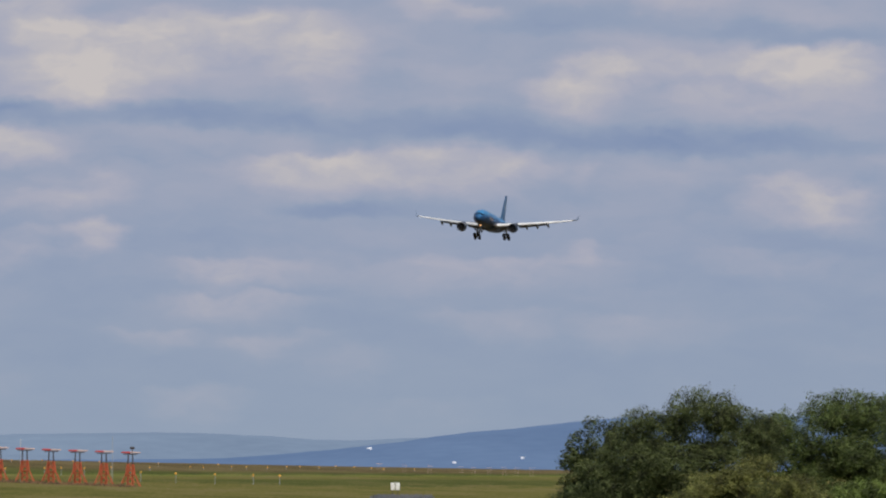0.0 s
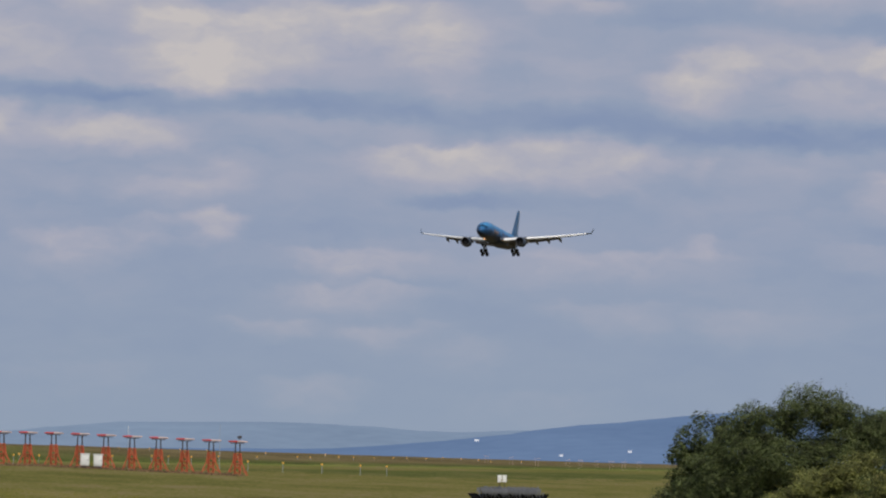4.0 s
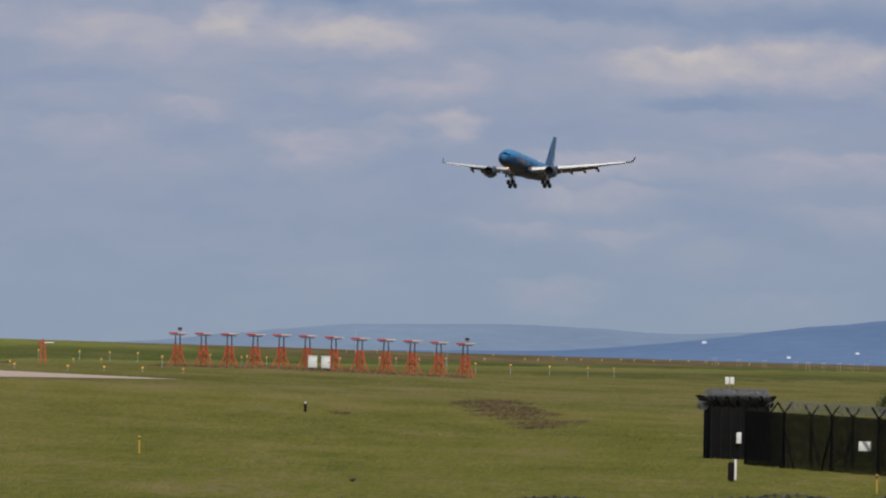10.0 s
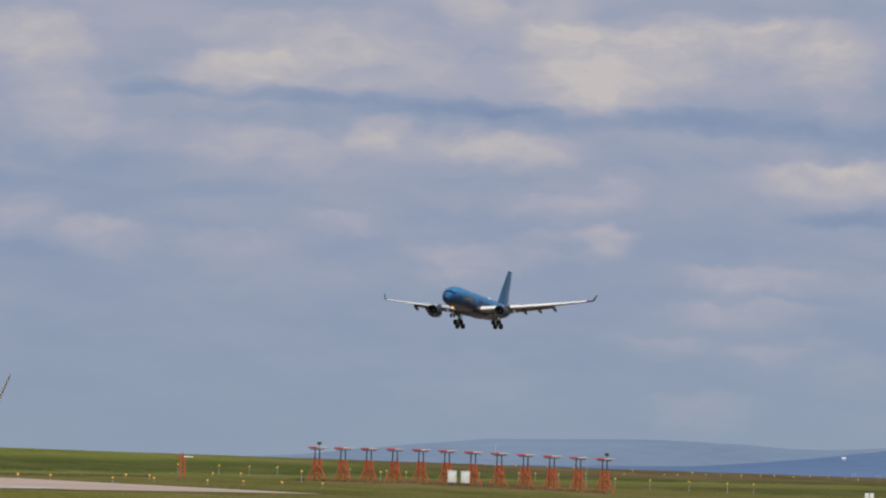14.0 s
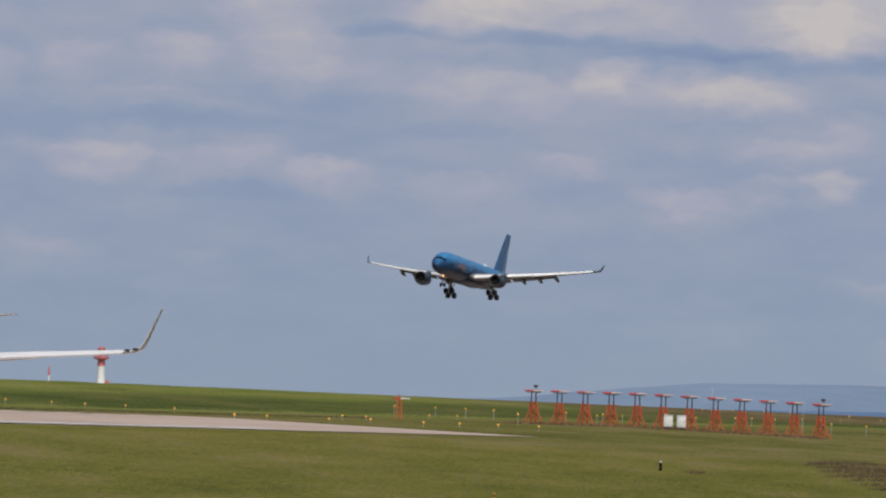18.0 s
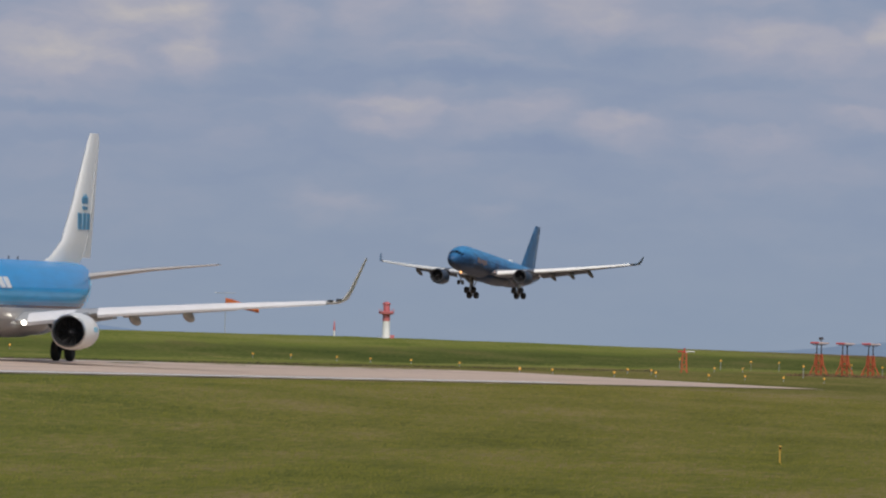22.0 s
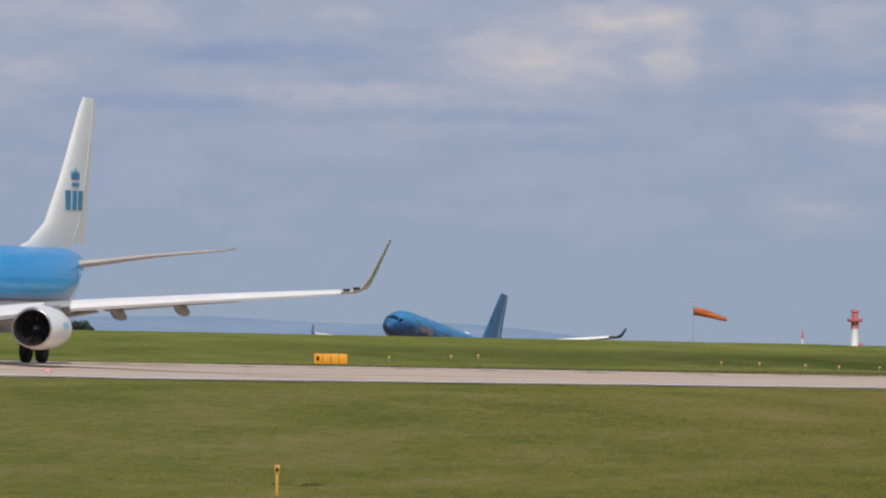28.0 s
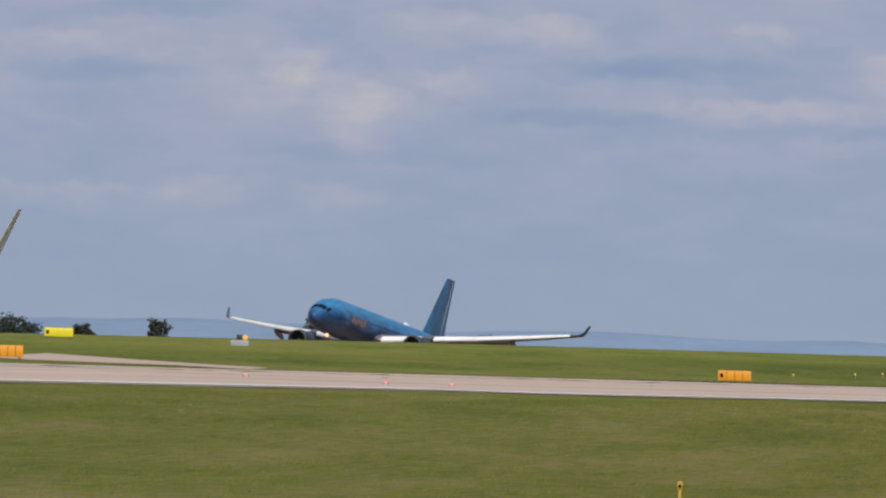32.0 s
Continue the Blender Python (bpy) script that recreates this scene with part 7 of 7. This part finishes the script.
# ---------------------------------------------------------------- what moves
def motions():
    # the sky's clouds drift slowly to the right
    walk(backdrop, [(0.0, pose(0, 0, EYE, 0, 0, 0.204)), (32.0, pose(0, 0, EYE, 0, 0, -0.204))])
    # the wide-body: down the glide path, flare, touchdown, nose still high: seconds, place along the far runway, height of the wheels, crab, nose-up, bank
    landing = [(0.0, 3605.0, 73.40, -2.3, 4.2, -1.5), (3.0, 3422.2, 63.57, -4.2, 5.2, 0.0), (6.0, 3235.5, 54.24, -6.2, 6.3, 1.5), (9.0, 3037.9, 46.35, -6.7, 6.0, 1.1), (13.0, 2739.0, 34.53, -7.3, 5.6, 0.6),
               (15.5, 2552.9, 27.41, -6.6, 5.4, -0.1), (17.0, 2446.7, 23.81, -6.2, 5.3, -0.5), (18.0, 2375.8, 20.48, -5.9, 5.3, -0.8), (19.0, 2308.0, 16.95, -5.6, 5.2, -1.1), (20.0, 2241.0, 13.62, -5.7, 5.4, -0.6)]
    landing += [(21.0, 2175.0, 10.39, -5.7, 5.6, -0.1), (22.0, 2109.0, 7.06, -5.8, 5.7, 0.4), (23.0, 2043.0, 4.03, -5.8, 5.9, 0.9), (24.0, 1978.0, 1.40, -5.9, 6.1, 1.4), (25.0, 1912.7, -1.27, -5.8, 6.5, 0.9), (26.5, 1815.7, -4.52, -5.7, 7.2, 0.1),
                (27.5, 1750.1, -7.32, -5.7, 7.4, -0.5), (28.0, 1718.1, -8.25, -5.3, 7.6, 0.2), (28.5, 1688.7, -8.50, -5.0, 8.1, 1.4), (29.0, 1658.6, -8.60, -4.8, 8.3, 1.7), (29.5, 1626.3, -8.10, -4.6, 8.0, 0.0), (30.0, 1593.9, -7.34, -4.4, 7.6, -2.9), (31.0, 1528.6, -6.40, -3.8, 7.4, -1.9), (32.0, 1463.7, -5.86, -2.6, 7.3, -1.5)]
    walk(landing_airliner, [(t, pose(*uv(u, -505), EYE + z, bank, -up, -100 + crab)) for t, u, z, crab, up, bank in landing])
    # the narrow-body: lined up on the near runway, starting its take-off run
    rolling = [(0.0, 577), (5.0, 575), (10.0, 571), (14.0, 563), (17.0, 550), (18.0, 547), (19.0, 543.7), (20.0, 540), (21.0, 535), (22.0, 528.6), (23.0, 520.2), (24.0, 509.8), (25.0, 496.8), (26.5, 474.2), (27.0, 464.2), (27.5, 455.0),
               (28.0, 444.6), (29.0, 422.8), (30.0, 399.1), (31.0, 373.2), (32.0, 344.6)]
    walk(taxiing_airliner, [(t, pose(*spot(u * 0.9805, -150.5, 0.062), 0, 0, -97)) for t, u in rolling])
    # the trees beside the fence toss in the wind
    for crown, seed in SWAYING:
        walk(crown, [(0.8 * i, pose(0.05 * math.sin(2.3 * i + seed), 0, 0, 0.25 * math.sin(1.7 * i + 2 * seed), 0.55 * math.sin(1.9 * i + seed) + 0.3, 0.5 * math.sin(1.3 * i + seed))) for i in range(41)])
    # a bird crosses the sky
    walk(flying_bird, [(0.0, pose(-160, 250, 14, 0, 0, 10)), (11.0, pose(-26, 280, 16, 0, 0, 5)), (11.5, pose(-14.41, 283, 13.70, 0, 0, 0)), (12.0, pose(-4.81, 285, 13.00, 0, 0, 0)), (12.5, pose(3.99, 287, 12.30, 0, 0, 0)),
                       (13.0, pose(14, 288, 14, 0, 0, 0)), (14.0, pose(26, 290, 15, 0, 0, 60)), (15.0, pose(30, 291, 14, 0, 0, 120)), (16.0, pose(20, 291, 12.2, 0, 0, 170)),
                       (16.8, pose(6.08, 289.94, 12.49, 0, 0, 180)), (17.0, pose(2.51, 289.99, 13.45, 0, 0, 180)), (17.1, pose(0.82, 290.0, 13.95, 0, 0, 180)), (17.2, pose(-1.55, 290.0, 14.51, 0, 0, 180)), (17.3, pose(-3.46, 289.98, 14.89, 0, 0, 180)), (17.6, pose(-9.47, 289.85, 16.64, 0, 0, 180)), (32.0, pose(-150, 330, 60, 0, 0, 180))])


motions()
